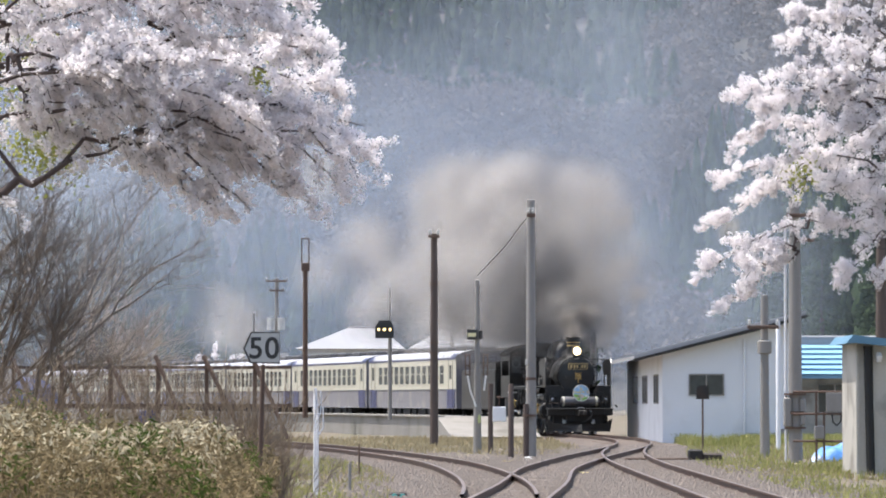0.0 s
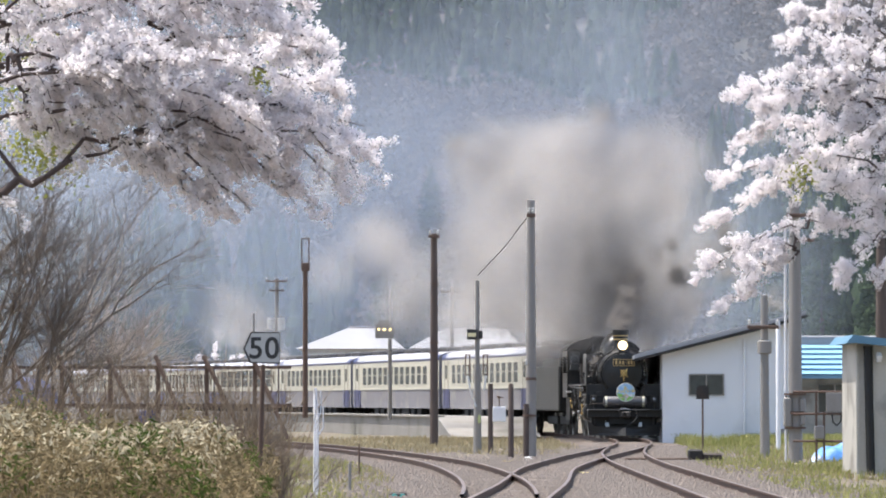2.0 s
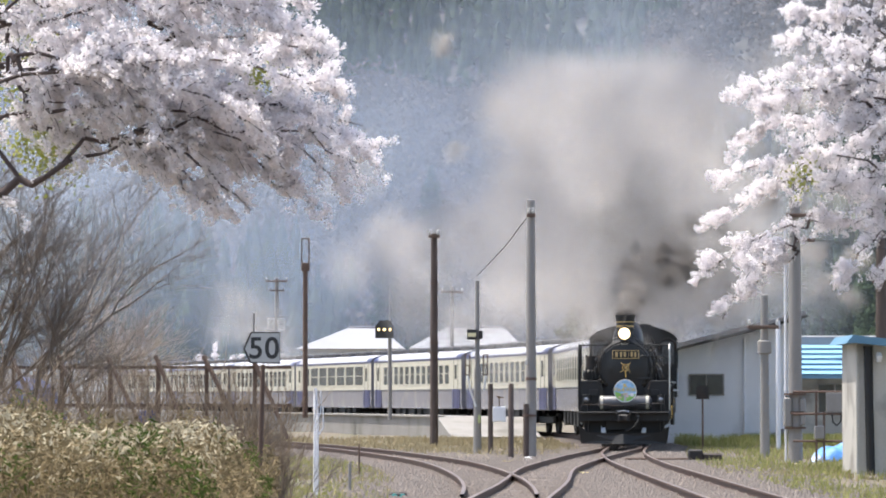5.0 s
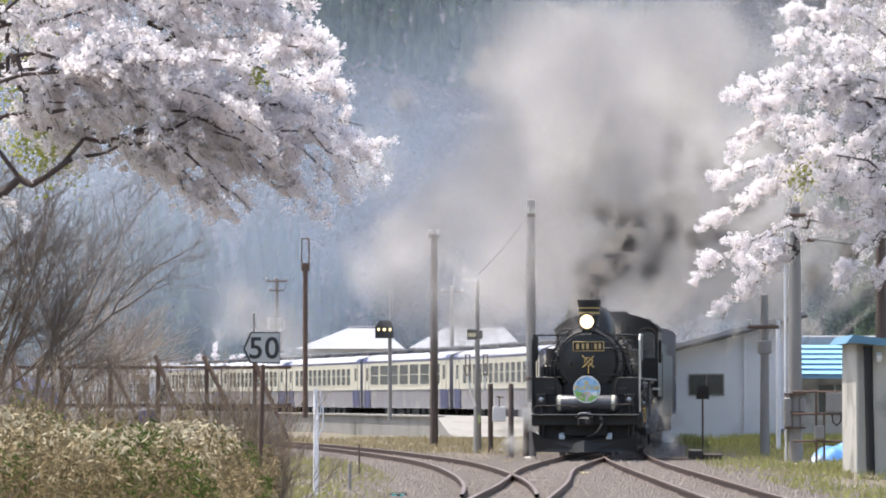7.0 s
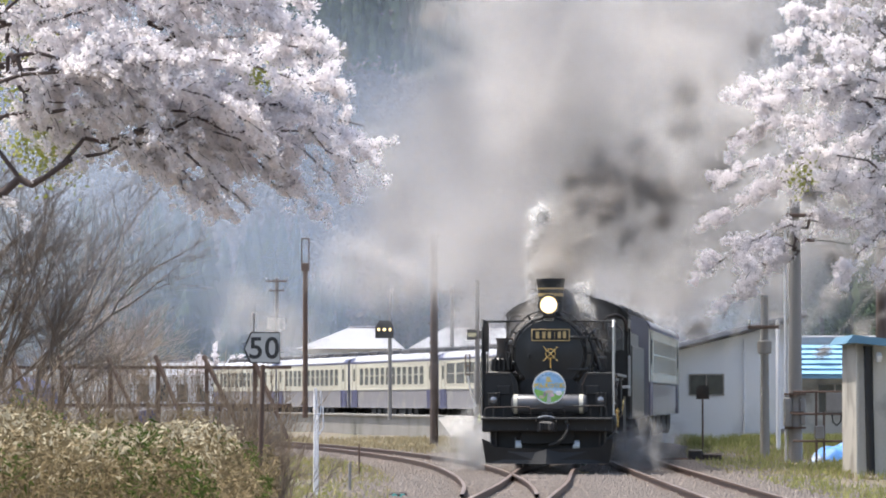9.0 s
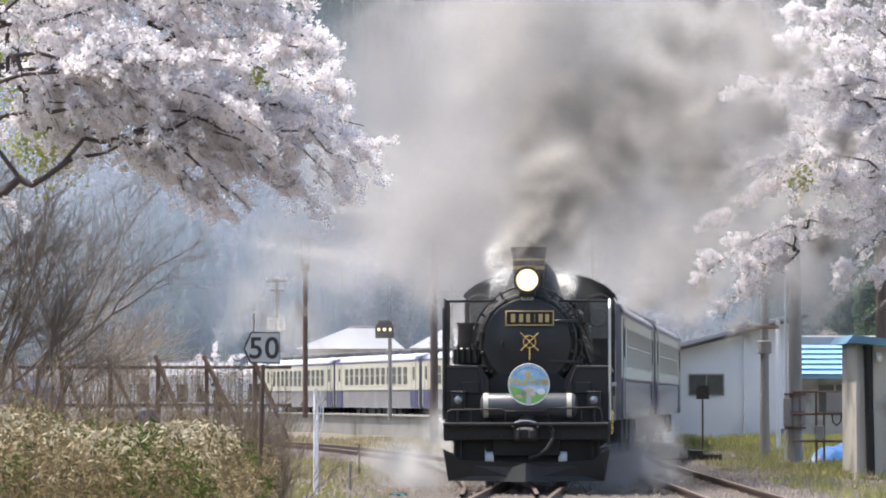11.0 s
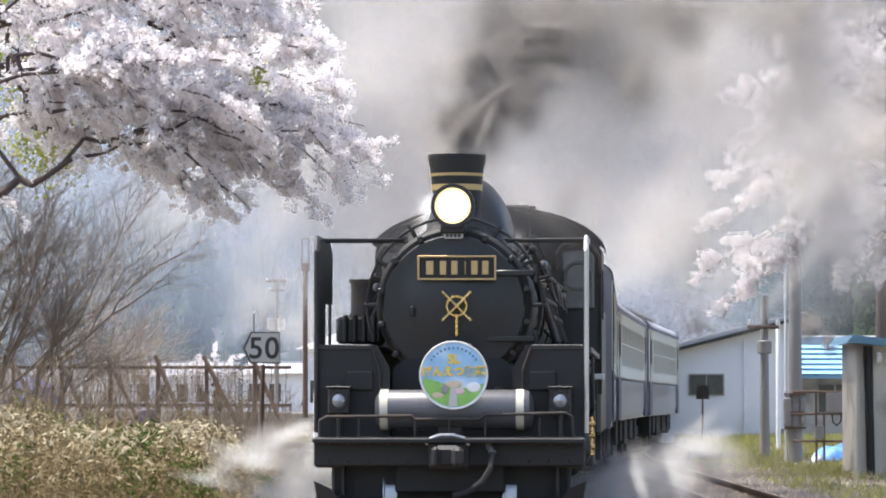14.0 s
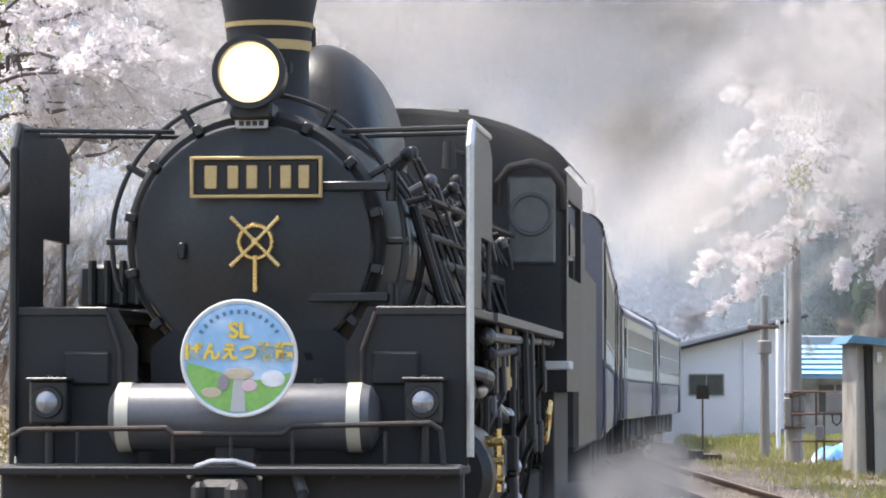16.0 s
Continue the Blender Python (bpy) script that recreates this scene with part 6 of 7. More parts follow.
cherry("large cherry tree in full bloom with spreading drooping branches", (-7.6, 40.5, -0.3), (-6.6, 40.5, 3.4), [
    ((-4.9, 40.2, 3.66), (-3.4, 40.0, 4.2), 0.0, 0.25), ((-5.1, 40.1, 4.9), (-3.7, 39.9, 4.4), 0.05, 0.5), ((-3.5, 40.0, 4.25), (-0.92, 39.6, 3.95), 0.22, 1.1), ((-3.4, 40.3, 4.2), (-1.35, 40.4, 3.5), 0.25, 1.0),
    ((-3.6, 40.2, 4.15), (-2.25, 40.2, 3.42), 0.15, 0.9), ((-4.9, 40.5, 4.5), (-0.86, 40.4, 4.4), 0.35, 1.1), ((-4.9, 39.6, 4.75), (-1.08, 39.2, 4.75), 0.3, 1.1),
    ((-5.0, 40.8, 5.0), (-1.45, 40.8, 5.1), 0.3, 1.2), ((-5.0, 40.0, 5.3), (-1.75, 39.8, 5.5), 0.3, 1.2), ((-4.9, 40.6, 5.6), (-1.85, 40.8, 5.8), 0.3, 1.1),
    ((-5.0, 40.3, 4.9), (-3.0, 40.1, 4.95), 0.1, 1.0), ((-5.0, 40.0, 5.9), (-2.0, 40.0, 6.2), 0.3, 1.0), ((-5.2, 40.2, 4.3), (-3.7, 40.0, 4.85), 0.0, 0.6),
    ((-4.6, 40.6, 4.4), (-2.6, 40.8, 3.75), 0.2, 0.9), ((-5.2, 41, 5.5), (-3.4, 41, 5.3), 0.1, 1.0), ((-4.6, 39.7, 5.1), (-1.9, 39.2, 4.25), 0.3, 1.1), ((-4.4, 40.9, 5.2), (-1.6, 41.1, 4.7), 0.3, 1.1),
    ((-4.6, 40.4, 4.8), (-2.4, 40.3, 4.4), 0.25, 1.3), ((-4.2, 39.8, 4.5), (-1.7, 39.9, 3.9), 0.3, 1.2), ((-4.8, 40.7, 5.1), (-2.8, 40.9, 4.6), 0.2, 1.3), ((-4.4, 40.5, 4.4), (-2.2, 40.6, 3.9), 0.25, 1.2),
    ((-3.2, 40.2, 4.7), (-1.1, 40.0, 3.68), 0.3, 1.1), ((-3.0, 40.4, 4.4), (-1.45, 40.3, 3.55), 0.25, 1.0), ((-3.3, 39.8, 4.3), (-2.05, 39.8, 3.45), 0.15, 1.0), ((-3.5, 40.2, 4.2), (-2.5, 40.1, 3.5), 0.1, 1.0),
    ((-3.0, 40.3, 4.6), (-0.82, 40.1, 4.1), 0.3, 1.2), ((-3.2, 40.5, 5.2), (-1.2, 40.4, 5.0), 0.3, 1.2), ((-3.2, 40.2, 5.5), (-1.35, 40.0, 5.3), 0.3, 1.2), ((-3.4, 39.8, 5.8), (-1.5, 39.7, 5.65), 0.3, 1.2),
    ((-4.0, 40.1, 6.1), (-1.75, 40.2, 6.1), 0.2, 1.2), ((-4.8, 39.7, 5.5), (-3.0, 39.6, 5.6), 0.2, 1.2), ((-4.9, 39.9, 6.0), (-3.2, 39.7, 6.0), 0.2, 1.2), ((-4.6, 39.8, 4.9), (-3.0, 39.6, 4.6), 0.2, 1.1)],
    1.0, 16, 3, leaves=[((-4.35, 41.2, 4.3), (0.2, 0.2, 0.22), 900), ((-4.7, 41.2, 5.2), (0.15, 0.2, 0.5), 500), ((-1.9, 40.2, 4.9), (0.12, 0.2, 0.08), 120)])
cherry("cherry tree in full bloom overhanging a concrete pole", (12.6, 85.68, -0.3), (11.93, 85.68, 4.85), [
    ((10.58, 84.84, 7.45), (6.64, 84.42, 8.42), 0.5, 1.1), ((10.5, 85.68, 6.95), (6.55, 85.68, 7.45), 0.6, 1.1), ((10.58, 85.26, 6.45), (6.38, 84.84, 6.45), 0.6, 1.1), ((10.58, 86.52, 5.94), (6.3, 86.52, 5.52), 0.8, 1.0),
    ((10.25, 86.1, 5.19), (6.05, 85.68, 4.35), 0.75, 1.0), ((8.06, 85.68, 4.93), (6.38, 85.26, 3.25), 0.4, 1.3), ((8.23, 86.02, 4.85), (6.97, 85.68, 3.76), 0.3, 1.0), ((10.84, 84.84, 8.63), (7.9, 84.5, 9.64), 0.3, 1.2), ((10.92, 85.68, 9.3), (8.06, 85.68, 10.48), 0.3, 1.2),
    ((11.09, 84.84, 7.96), (7.73, 84, 8.88), 0.4, 1.2), ((11.17, 85.68, 6.61), (8.9, 84.84, 6.19), 0.2, 1.0), ((11.26, 85.68, 5.61), (9.07, 84.84, 4.22), 0.3, 1.2), ((11.26, 85.68, 5.27), (10, 84.84, 4.35), 0.2, 1.0),
    ((11.26, 84.84, 7.45), (9.07, 84.42, 7.62), 0.2, 1.1), ((11.26, 85.68, 9.97), (9.24, 85.68, 10.81), 0.2, 1.1), ((11.17, 85.68, 6.11), (9.41, 85.26, 5.44), 0.2, 1.0), ((10.5, 84.84, 8.13), (7.22, 84, 7.96), 0.5, 1.1), ((10.08, 86.52, 6.78), (7.22, 86.52, 6.11), 0.5, 1.1)],
    1.6, 18, 5, leaves=[((8.15, 84.8, 6.53), (0.2, 0.25, 0.25), 160)], boost=1.3)


def bare_bush(label, stems, height, seed, material, r=0.05, spread=0.5, depth_most=4):
    rng = random.Random(seed)
    th = thing("bare_tree", label, "tree")
    segs = []

    def grow(p, d, length, rad, depth):
        q = p
        for i in range(3):
            d = (d + Vector((rng.gauss(0, 0.09), rng.gauss(0, 0.09), rng.gauss(0, 0.05) + 0.02))).normalized()
            n_ = q + d * length / 3
            segs.append((q, n_, rad * (1 - i * 0.13), rad * (1 - (i + 1) * 0.13)))
            q = n_
            if depth > 0 and (i > 0 or rng.random() < 0.6):
                for _ in range(rng.choice((1, 2)) if depth > 1 else 2):
                    e = (d + Vector((rng.gauss(0.03, spread), rng.gauss(0, spread), rng.gauss(0, 0.25)))).normalized()
                    grow(q, e, length * rng.uniform(0.55, 0.8), rad * 0.55, depth - 1)
    for x, y, dx, dz, l in stems:
        grow(Vector((x, y, -0.3)), Vector((dx, 0, dz)).normalized(), l * height, r, depth_most)
    w = tubes("branchwork", segs, material, 4)
    w.parent = th
    tagged(w, "fine leafless branches", kind="stuff")
    return th


bare_bush("leafless brown shrub with many upright stems behind the fence", [(-8.2, 62, 0.1, 1, 0.55), (-7.9, 62.4, 0.25, 1, 0.6), (-7.5, 61.6, 0.1, 1, 0.5), (-7.0, 62, 0.3, 1, 0.5), (-6.9, 62.5, 0.45, 1, 0.4), (-8.8, 62, 0.1, 1, 0.55)], 4.4, 11, M["twig"], 0.056, 0.42, 5)
bare_bush("pale leafless thicket beyond the fence", [(-11.5, 90, 0.1, 1, 0.5), (-10.6, 91, 0.2, 1, 0.5), (-9.8, 90, 0.3, 1, 0.45), (-9.0, 91, 0.3, 1, 0.4), (-8.2, 90, 0.2, 1, 0.33), (-7.4, 90, 0.15, 1, 0.26), (-12.2, 90, 0, 1, 0.5), (-11.0, 94, 0.1, 1, 0.48), (-10.0, 95, 0.1, 1, 0.44), (-9.0, 94, 0.2, 1, 0.4), (-8.0, 95, 0.2, 1, 0.3)], 5.4, 17, leaf_mat("pale_twigs", (0.36, 0.3, 0.26), (0.5, 0.43, 0.37), 0.1), 0.035, 0.4)
bare_bush("thin dry brambles around the sign post", [(-2.5, 54, 0.3, 1, 0.3), (-2.3, 54.5, -0.1, 1, 0.4), (-2.7, 54, 0.1, 1, 0.5), (-2.2, 54, 0.8, 0.9, 0.3), (-2.9, 55, 0, 1, 0.5), (-3.3, 56, 0.1, 1, 0.5), (-3.9, 57, 0.2, 1, 0.5)], 1.5, 23, M["twig"], 0.014, 0.35)


def dry_stems():
    """Thin dead stalks that stand as a loose screen along the fence."""
    rng = random.Random(77)
    th = thing("dry_stalks", "loose brown screen of thin dead stalks along the fence", "dry weeds", kind="stuff")
    segs = []
    for _ in range(640):
        x, y = rng.uniform(-6.9, -2.3), rng.uniform(53.5, 58.5)
        h = rng.uniform(0.7, 2.05) * (1.0 if x < -2.9 else 0.75)
        p, d = Vector((x, y, -0.25)), Vector((rng.gauss(0, 0.14), rng.gauss(0, 0.1), 1)).normalized()
        for k in range(4):
            q = p + d * (h + 0.25) / 4
            segs.append((p, q, 0.009 - 0.0014 * k, 0.0076 - 0.0014 * k))
            if k > 0:
                for _ in range(2):
                    e = (d + Vector((rng.gauss(0, 0.6), rng.gauss(0, 0.5), rng.gauss(0, 0.2)))).normalized()
                    segs.append((q, q + e * rng.uniform(0.12, 0.45), 0.0048, 0.002))
            d = (d + Vector((rng.gauss(0, 0.12), rng.gauss(0, 0.1), 0))).normalized()
            p = q
    ob = tubes("stalks", segs, leaf_mat("dead_stalks", (0.16, 0.12, 0.09), (0.3, 0.24, 0.175), 0.1), 3)
    ob.parent = th
    tagged(ob, kind="stuff")


dry_stems()


def undergrowth():
    """Dry bamboo grass: long narrow leaves in tufts over a bank."""
    th = thing("undergrowth", "dense dry bamboo grass and weeds on the bank", "undergrowth", kind="stuff")
    rng = np.random.default_rng(4)
    k = 24000
    x, y = rng.uniform(-6.6, -2.25, k), rng.uniform(43.5, 52, k)
    top = 1.2 - 0.75 * np.clip((x + 3.6) / 1.35, 0, 1) + 0.16 * np.sin(x * 2.1 + 1) + 0.12 * np.sin(x * 5.3 + y) - 0.03 * (52 - y) + 0.1 * np.sin(x * 11 + 3 * np.sin(y * 3)) + 0.07 * np.sin(x * 19 - y * 4)
    z = -0.25 + (top + 0.25) * rng.uniform(0.02, 1, k) ** 0.45
    c = np.c_[x, y, z]
    green = (np.sin(x * 2.7 + y * 0.8) + np.sin(x * 6.1 - y) * 0.7 + rng.normal(0, 0.35, k)) > 0.75
    for name, sel, m_ in (("dry_leaves", ~green, M["dry_leaf"]), ("green_leaves", green, M["green_leaf"])):
        s_ = c[sel]
        n = rng.normal(size=s_.shape) * (1, 1, 0.6) + (0, -0.4, 0.7)
        ob = quads_to(name, s_, n, rng.uniform(0.03, 0.085, len(s_)), rng.uniform(0.008, 0.018, len(s_)), m_)
        ob.parent = th
        tagged(ob, kind="stuff")
    k = 2400
    x, y = rng.uniform(-6.4, -2.65, k), rng.uniform(43.5, 50, k)
    top = 1.16 - 0.42 * np.clip((x + 3.6) / 1.3, 0, 1) + 0.16 * np.sin(x * 2.1 + 1)
    z = -0.2 + (top + 0.25) * rng.uniform(0.25, 1, k) ** 0.5
    ob = quads_to("pale_blades", np.c_[x, y, z], rng.normal(size=(k, 3)) + (0, -0.5, 0.5), rng.uniform(0.03, 0.07, k), rng.uniform(0.009, 0.02, k), M["pale_leaf"])
    ob.parent = th
    tagged(ob, kind="stuff")


def blades(name, label, count, area, hgt, material, seed, clear=()):
    """Standing grass blades in an area (x0, x1, y0, y1) away from the tracks."""
    rng = np.random.default_rng(seed)
    x, y = rng.uniform(area[0], area[1], count), rng.uniform(area[2], area[3], count)
    keep = np.ones(count, bool)
    for line in (MAIN, SIDE, EAST):
        o = np.argsort(line[:, 1])
        keep &= np.abs(x - np.interp(y, line[o, 1], line[o, 0])) > 1.75
    patch = np.sin(x * 0.9 + y * 0.21 + seed) + np.sin(x * 2.3 - y * 0.37) * 0.6 + rng.normal(0, 0.5, count)
    keep &= patch > -0.5
    x, y = x[keep], y[keep]
    h = rng.uniform(0.4, 1, len(x)) * hgt
    lean = rng.normal(0, 0.3, (len(x), 2)) * h[:, None]
    w = rng.uniform(0.008, 0.02, len(x)) * (1 + y / 120)
    a = rng.uniform(0, 2 * np.pi, len(x))
    z0 = np.full(len(x), -0.22)
    v = np.stack([np.c_[x - w * np.cos(a), y - w * np.sin(a), z0], np.c_[x + w * np.cos(a), y + w * np.sin(a), z0], np.c_[x + lean[:, 0], y + lean[:, 1], z0 + h]], 1).reshape(-1, 3)
    f = np.arange(len(v)).reshape(-1, 3)
    tagged(raw(name, v.tolist(), f.tolist(), material), label, "grass", kind="stuff")


undergrowth()
blades("grass_east", "fresh green grass beside the straight siding", 26000, (5.8, 15, 55, 135), 0.22, M["grass"], 1)
blades("dry_grass_east", "dead straw-coloured grass along the siding", 9000, (5.5, 15, 60, 135), 0.2, M["straw"], 2)
blades("dry_grass_platform", "pale dead grass below the platform", 16000, (-9, 6, 112, 152), 0.24, M["straw"], 3)
blades("grass_west", "thin green grass between siding and bank", 9000, (-6, -0.6, 52, 100), 0.2, M["grass"], 4)
blades("dry_grass_west", "dry grass between siding and bank", 9000, (-7, -0.4, 50, 112), 0.22, M["straw"], 5)
blades("grass_house", "tall green grass below the pale house", 12000, (7, 15, 124, 136), 0.5, M["grass"], 6)
blades("dry_grass_middle", "sparse dry grass between the tracks", 4000, (1.5, 5, 84, 112), 0.16, M["straw"], 7)


def loose_stones():
    """Loose ballast around the rails."""
    rng = np.random.default_rng(8)
    vs, fs = [], []
    for line, lo, hi, cnt in ((MAIN, 50, 125, 19000), (SIDE, 50, 120, 17000), (EAST, 50, 115, 13000)):
        o = np.argsort(line[:, 1])
        y = lo + (hi - lo) * rng.random(cnt) ** 1.5
        x = np.interp(y, line[o, 1], line[o, 0]) + rng.normal(0, 1.5, cnt)
        for a, b in zip(x, y):
            r = rng.uniform(0.02, 0.055)
            k = len(vs)
            t = rng.uniform(0, 6.28)
            c, s_ = math.cos(t) * r, math.sin(t) * r
            z = -0.165 + 0.04 * rng.random()
            vs += [(a + c, b + s_, z - r * 0.3), (a - s_, b + c, z - r * 0.4), (a - c, b - s_, z - r * 0.3), (a + s_, b - c, z - r * 0.35), (a + c * 0.2, b, z + r * rng.uniform(0.5, 1))]
            fs += [(k, k + 1, k + 4), (k + 1, k + 2, k + 4), (k + 2, k + 3, k + 4), (k + 3, k, k + 4)]
    tagged(raw("ballast_stones", vs, fs, M["stone"]), "loose grey-brown ballast stones", "ballast", kind="stuff")


loose_stones()


# ---- wooded mountain ----
def hill_height(x, y):
    b = max(0, y - 520)
    ridge = 0.26 * b * (1 - 0.12 * math.sin(x * 0.006 + 0.8)) + 9 * math.sin(x * 0.017 + y * 0.006) * min(1, b / 150)
    return -1 + ridge + 7 * noise.noise((x * 0.012, y * 0.012, 2)) * min(1, b / 80)


def mountain():
    xs, ys = np.linspace(-420, 420, 85), np.linspace(480, 1400, 75)
    verts = [(x, y, hill_height(x, y)) for y in ys for x in xs]
    w = len(xs)
    faces = [(j * w + i, j * w + i + 1, (j + 1) * w + i + 1, (j + 1) * w + i) for j in range(len(ys) - 1) for i in range(w - 1)]
    tagged(raw("mountain", verts, faces, M["hill"], True), "wooded mountainside behind the station", "mountain", kind="structure")
    rng = random.Random(6)
    cones, tufts = [], []
    for _ in range(5200):
        y = rng.uniform(540, 1150)
        x = rng.uniform(-0.16, 0.16) * y
        cover = math.sin(x * 0.03 + y * 0.008) + math.sin(x * 0.011 - y * 0.013 + 2) + noise.noise((x * 0.02, y * 0.02, 7))
        p = (x, y, hill_height(x, y))
        if cover > 0.2:
            cones.append((p, rng.uniform(9, 17)))
        else:
            tufts.append((p, rng.uniform(4, 7)))
    vs, fs = [], []
    for p, h in cones:
        for k in range(5):
            z0, z1, r = h * (0.08 + 0.17 * k), h * (0.38 + 0.16 * k), h * 0.2 * (1 - 0.17 * k)
            o = len(vs)
            n = 9
            for i in range(n):
                a = 2 * math.pi * i / n + k
                q = r * rng.uniform(0.6, 1.15)
                vs.append((p[0] + q * math.cos(a), p[1] + q * math.sin(a), p[2] + z0 + rng.uniform(-0.05, 0.03) * h))
            vs.append((p[0], p[1], p[2] + min(z1, h)))
            fs += [(o + i, o + (i + 1) % n, o + n) for i in range(n)]
    tagged(raw("conifer_wood", vs, fs, M["cedar"]), "dark conifer stands on the mountainside", "forest", kind="stuff")
    c = []
    for p, h in tufts:
        d = np.random.normal(size=(80, 3)) * np.array((0.34, 0.34, 0.3)) * h + np.array((p[0], p[1], p[2] + h * 0.75))
        c.append(d)
    c = np.concatenate(c)
    ob = quads_to("bare_wood", c, np.random.normal(size=c.shape), np.random.uniform(0.4, 0.95, len(c)), np.random.uniform(0.3, 0.75, len(c)), M["wood_far"])
    tagged(ob, "bare brown woodland on the mountainside", "forest", kind="stuff")


def cedar_tree(x, y, h, w, label):
    th = thing("cedar_tree", label, "tree", m=pose(x, y, -0.3))
    bm = B()
    rod(bm, (0, 0, 0), (0, 0, h * 0.96), 0.018 * h, 0.02, 8)
    part("trunk", bm, M["bark"], th)
    pts, nor = [], []
    rng = random.Random(int(x * 13 + y))
    for k in range(int(h * 150)):
        u = rng.random() ** 0.8
        z = h * (0.1 + 0.9 * u)
        r = w * 0.62 * (1 - u) ** 0.7 * (0.78 + 0.22 * math.sin(z * 3.1 + 2 * math.sin(z))) * rng.uniform(0.45, 1.08)
        a = rng.uniform(0, 6.283)
        pts.append((r * math.cos(a), r * math.sin(a), z - 0.25 * r))
        nor.append((math.cos(a) * 0.6, math.sin(a) * 0.6, 0.8))
    ob = quads_to("crown", pts, np.array(nor) + np.random.normal(size=(len(nor), 3)) * 0.4, np.random.uniform(0.2, 0.5, len(pts)), np.random.uniform(0.1, 0.22, len(pts)), M["cedar"])
    ob.parent = th
    tagged(ob, "dark layered needles", kind="stuff")


mountain()
cedar_tree(-1.3, 430, 28.5, 10.0, "tall dark cedar behind the station")
cedar_tree(-5.9, 400, 19.0, 7.0, "slender dark cedar beside the station")
cedar_tree(-18.5, 385, 10.5, 6.0, "short dark conifer behind the platform")
cedar_tree(-20.6, 388, 8.6, 5.0, "small dark conifer behind the platform")
cedar_tree(11.5, 320, 12, 5.5, "dark cedar beyond the pale house")
for i, (x, y, h) in enumerate(((21, 230, 11), (24, 236, 12.5), (27, 232, 10.5), (18.5, 240, 9), (30, 236, 12))):
    cedar_tree(x * 2.15, y * 2.15, h * 2.15, 11, "dark green conifer in the row behind the sheds")
cherry("small distant cherry tree in white bloom", (-15.4, 255, -0.3), (-15.4, 255, 2.0), [
    ((-15.6, 255, 2.6), (-17.6, 255, 3.6), 0.3, 1.2), ((-15.3, 255, 2.6), (-13.3, 255, 3.3), 0.3, 1.2), ((-15.4, 255, 2.8), (-15.6, 255, 4.9), 0, 1.3), ((-15.4, 255, 2.8), (-16.6, 255, 4.5), 0.2, 1.2), ((-15.4, 255, 2.8), (-14.2, 255, 4.2), 0.2, 1.2)], 2.2, 26, 9)


# ---- smoke, steam and stand-in haze: rigid tufts of soft flakes ----
def tuft_mesh(name, material, radius, flakes, size, seed, squash=1.0):
    rng = np.random.default_rng(seed)
    verts, faces, uvs = [], [], []
    n = 10
    for _ in range(flakes):
        d = rng.normal(size=3)
        d /= np.linalg.norm(d)
        c = d * radius * rng.random() ** 0.6 * np.array((1, 1, squash))
        q = rng.normal(size=3) * np.array((0.6, 1.25, 0.5))
        q /= np.linalg.norm(q)
        a = np.cross(q, (0.3, 0.5, 0.8))
        a /= np.linalg.norm(a)
        b = np.cross(q, a)
        s_ = size * rng.uniform(0.7, 1.15)
        o = len(verts)
        ring = [(math.cos(2 * math.pi * i / n), math.sin(2 * math.pi * i / n)) for i in range(n)]
        verts += [tuple(c + (a * u + b * v) * s_) for u, v in ring]
        faces.append(tuple(range(o, o + n)))
        uvs += ring
    ob = raw(name, verts, faces, material, uvs=uvs)
    me = ob.data
    bpy.data.objects.remove(ob)
    return me


CHIMNEY = Vector((0, -1.8, 4.0))
INSIDE = Vector((0, -4.6, 2.4))


def loco_pose(t):
    return vehicle_pose(front_arc(t), 9.5)


def stack_at(t):
    """World place of the chimney mouth, also before the clip begins."""
    if t >= 0:
        return loco_pose(t) @ CHIMNEY
    p = vehicle_pose(front_arc(0) - 8.1 * t, 9.5)
    return p @ CHIMNEY


PUFFS = []


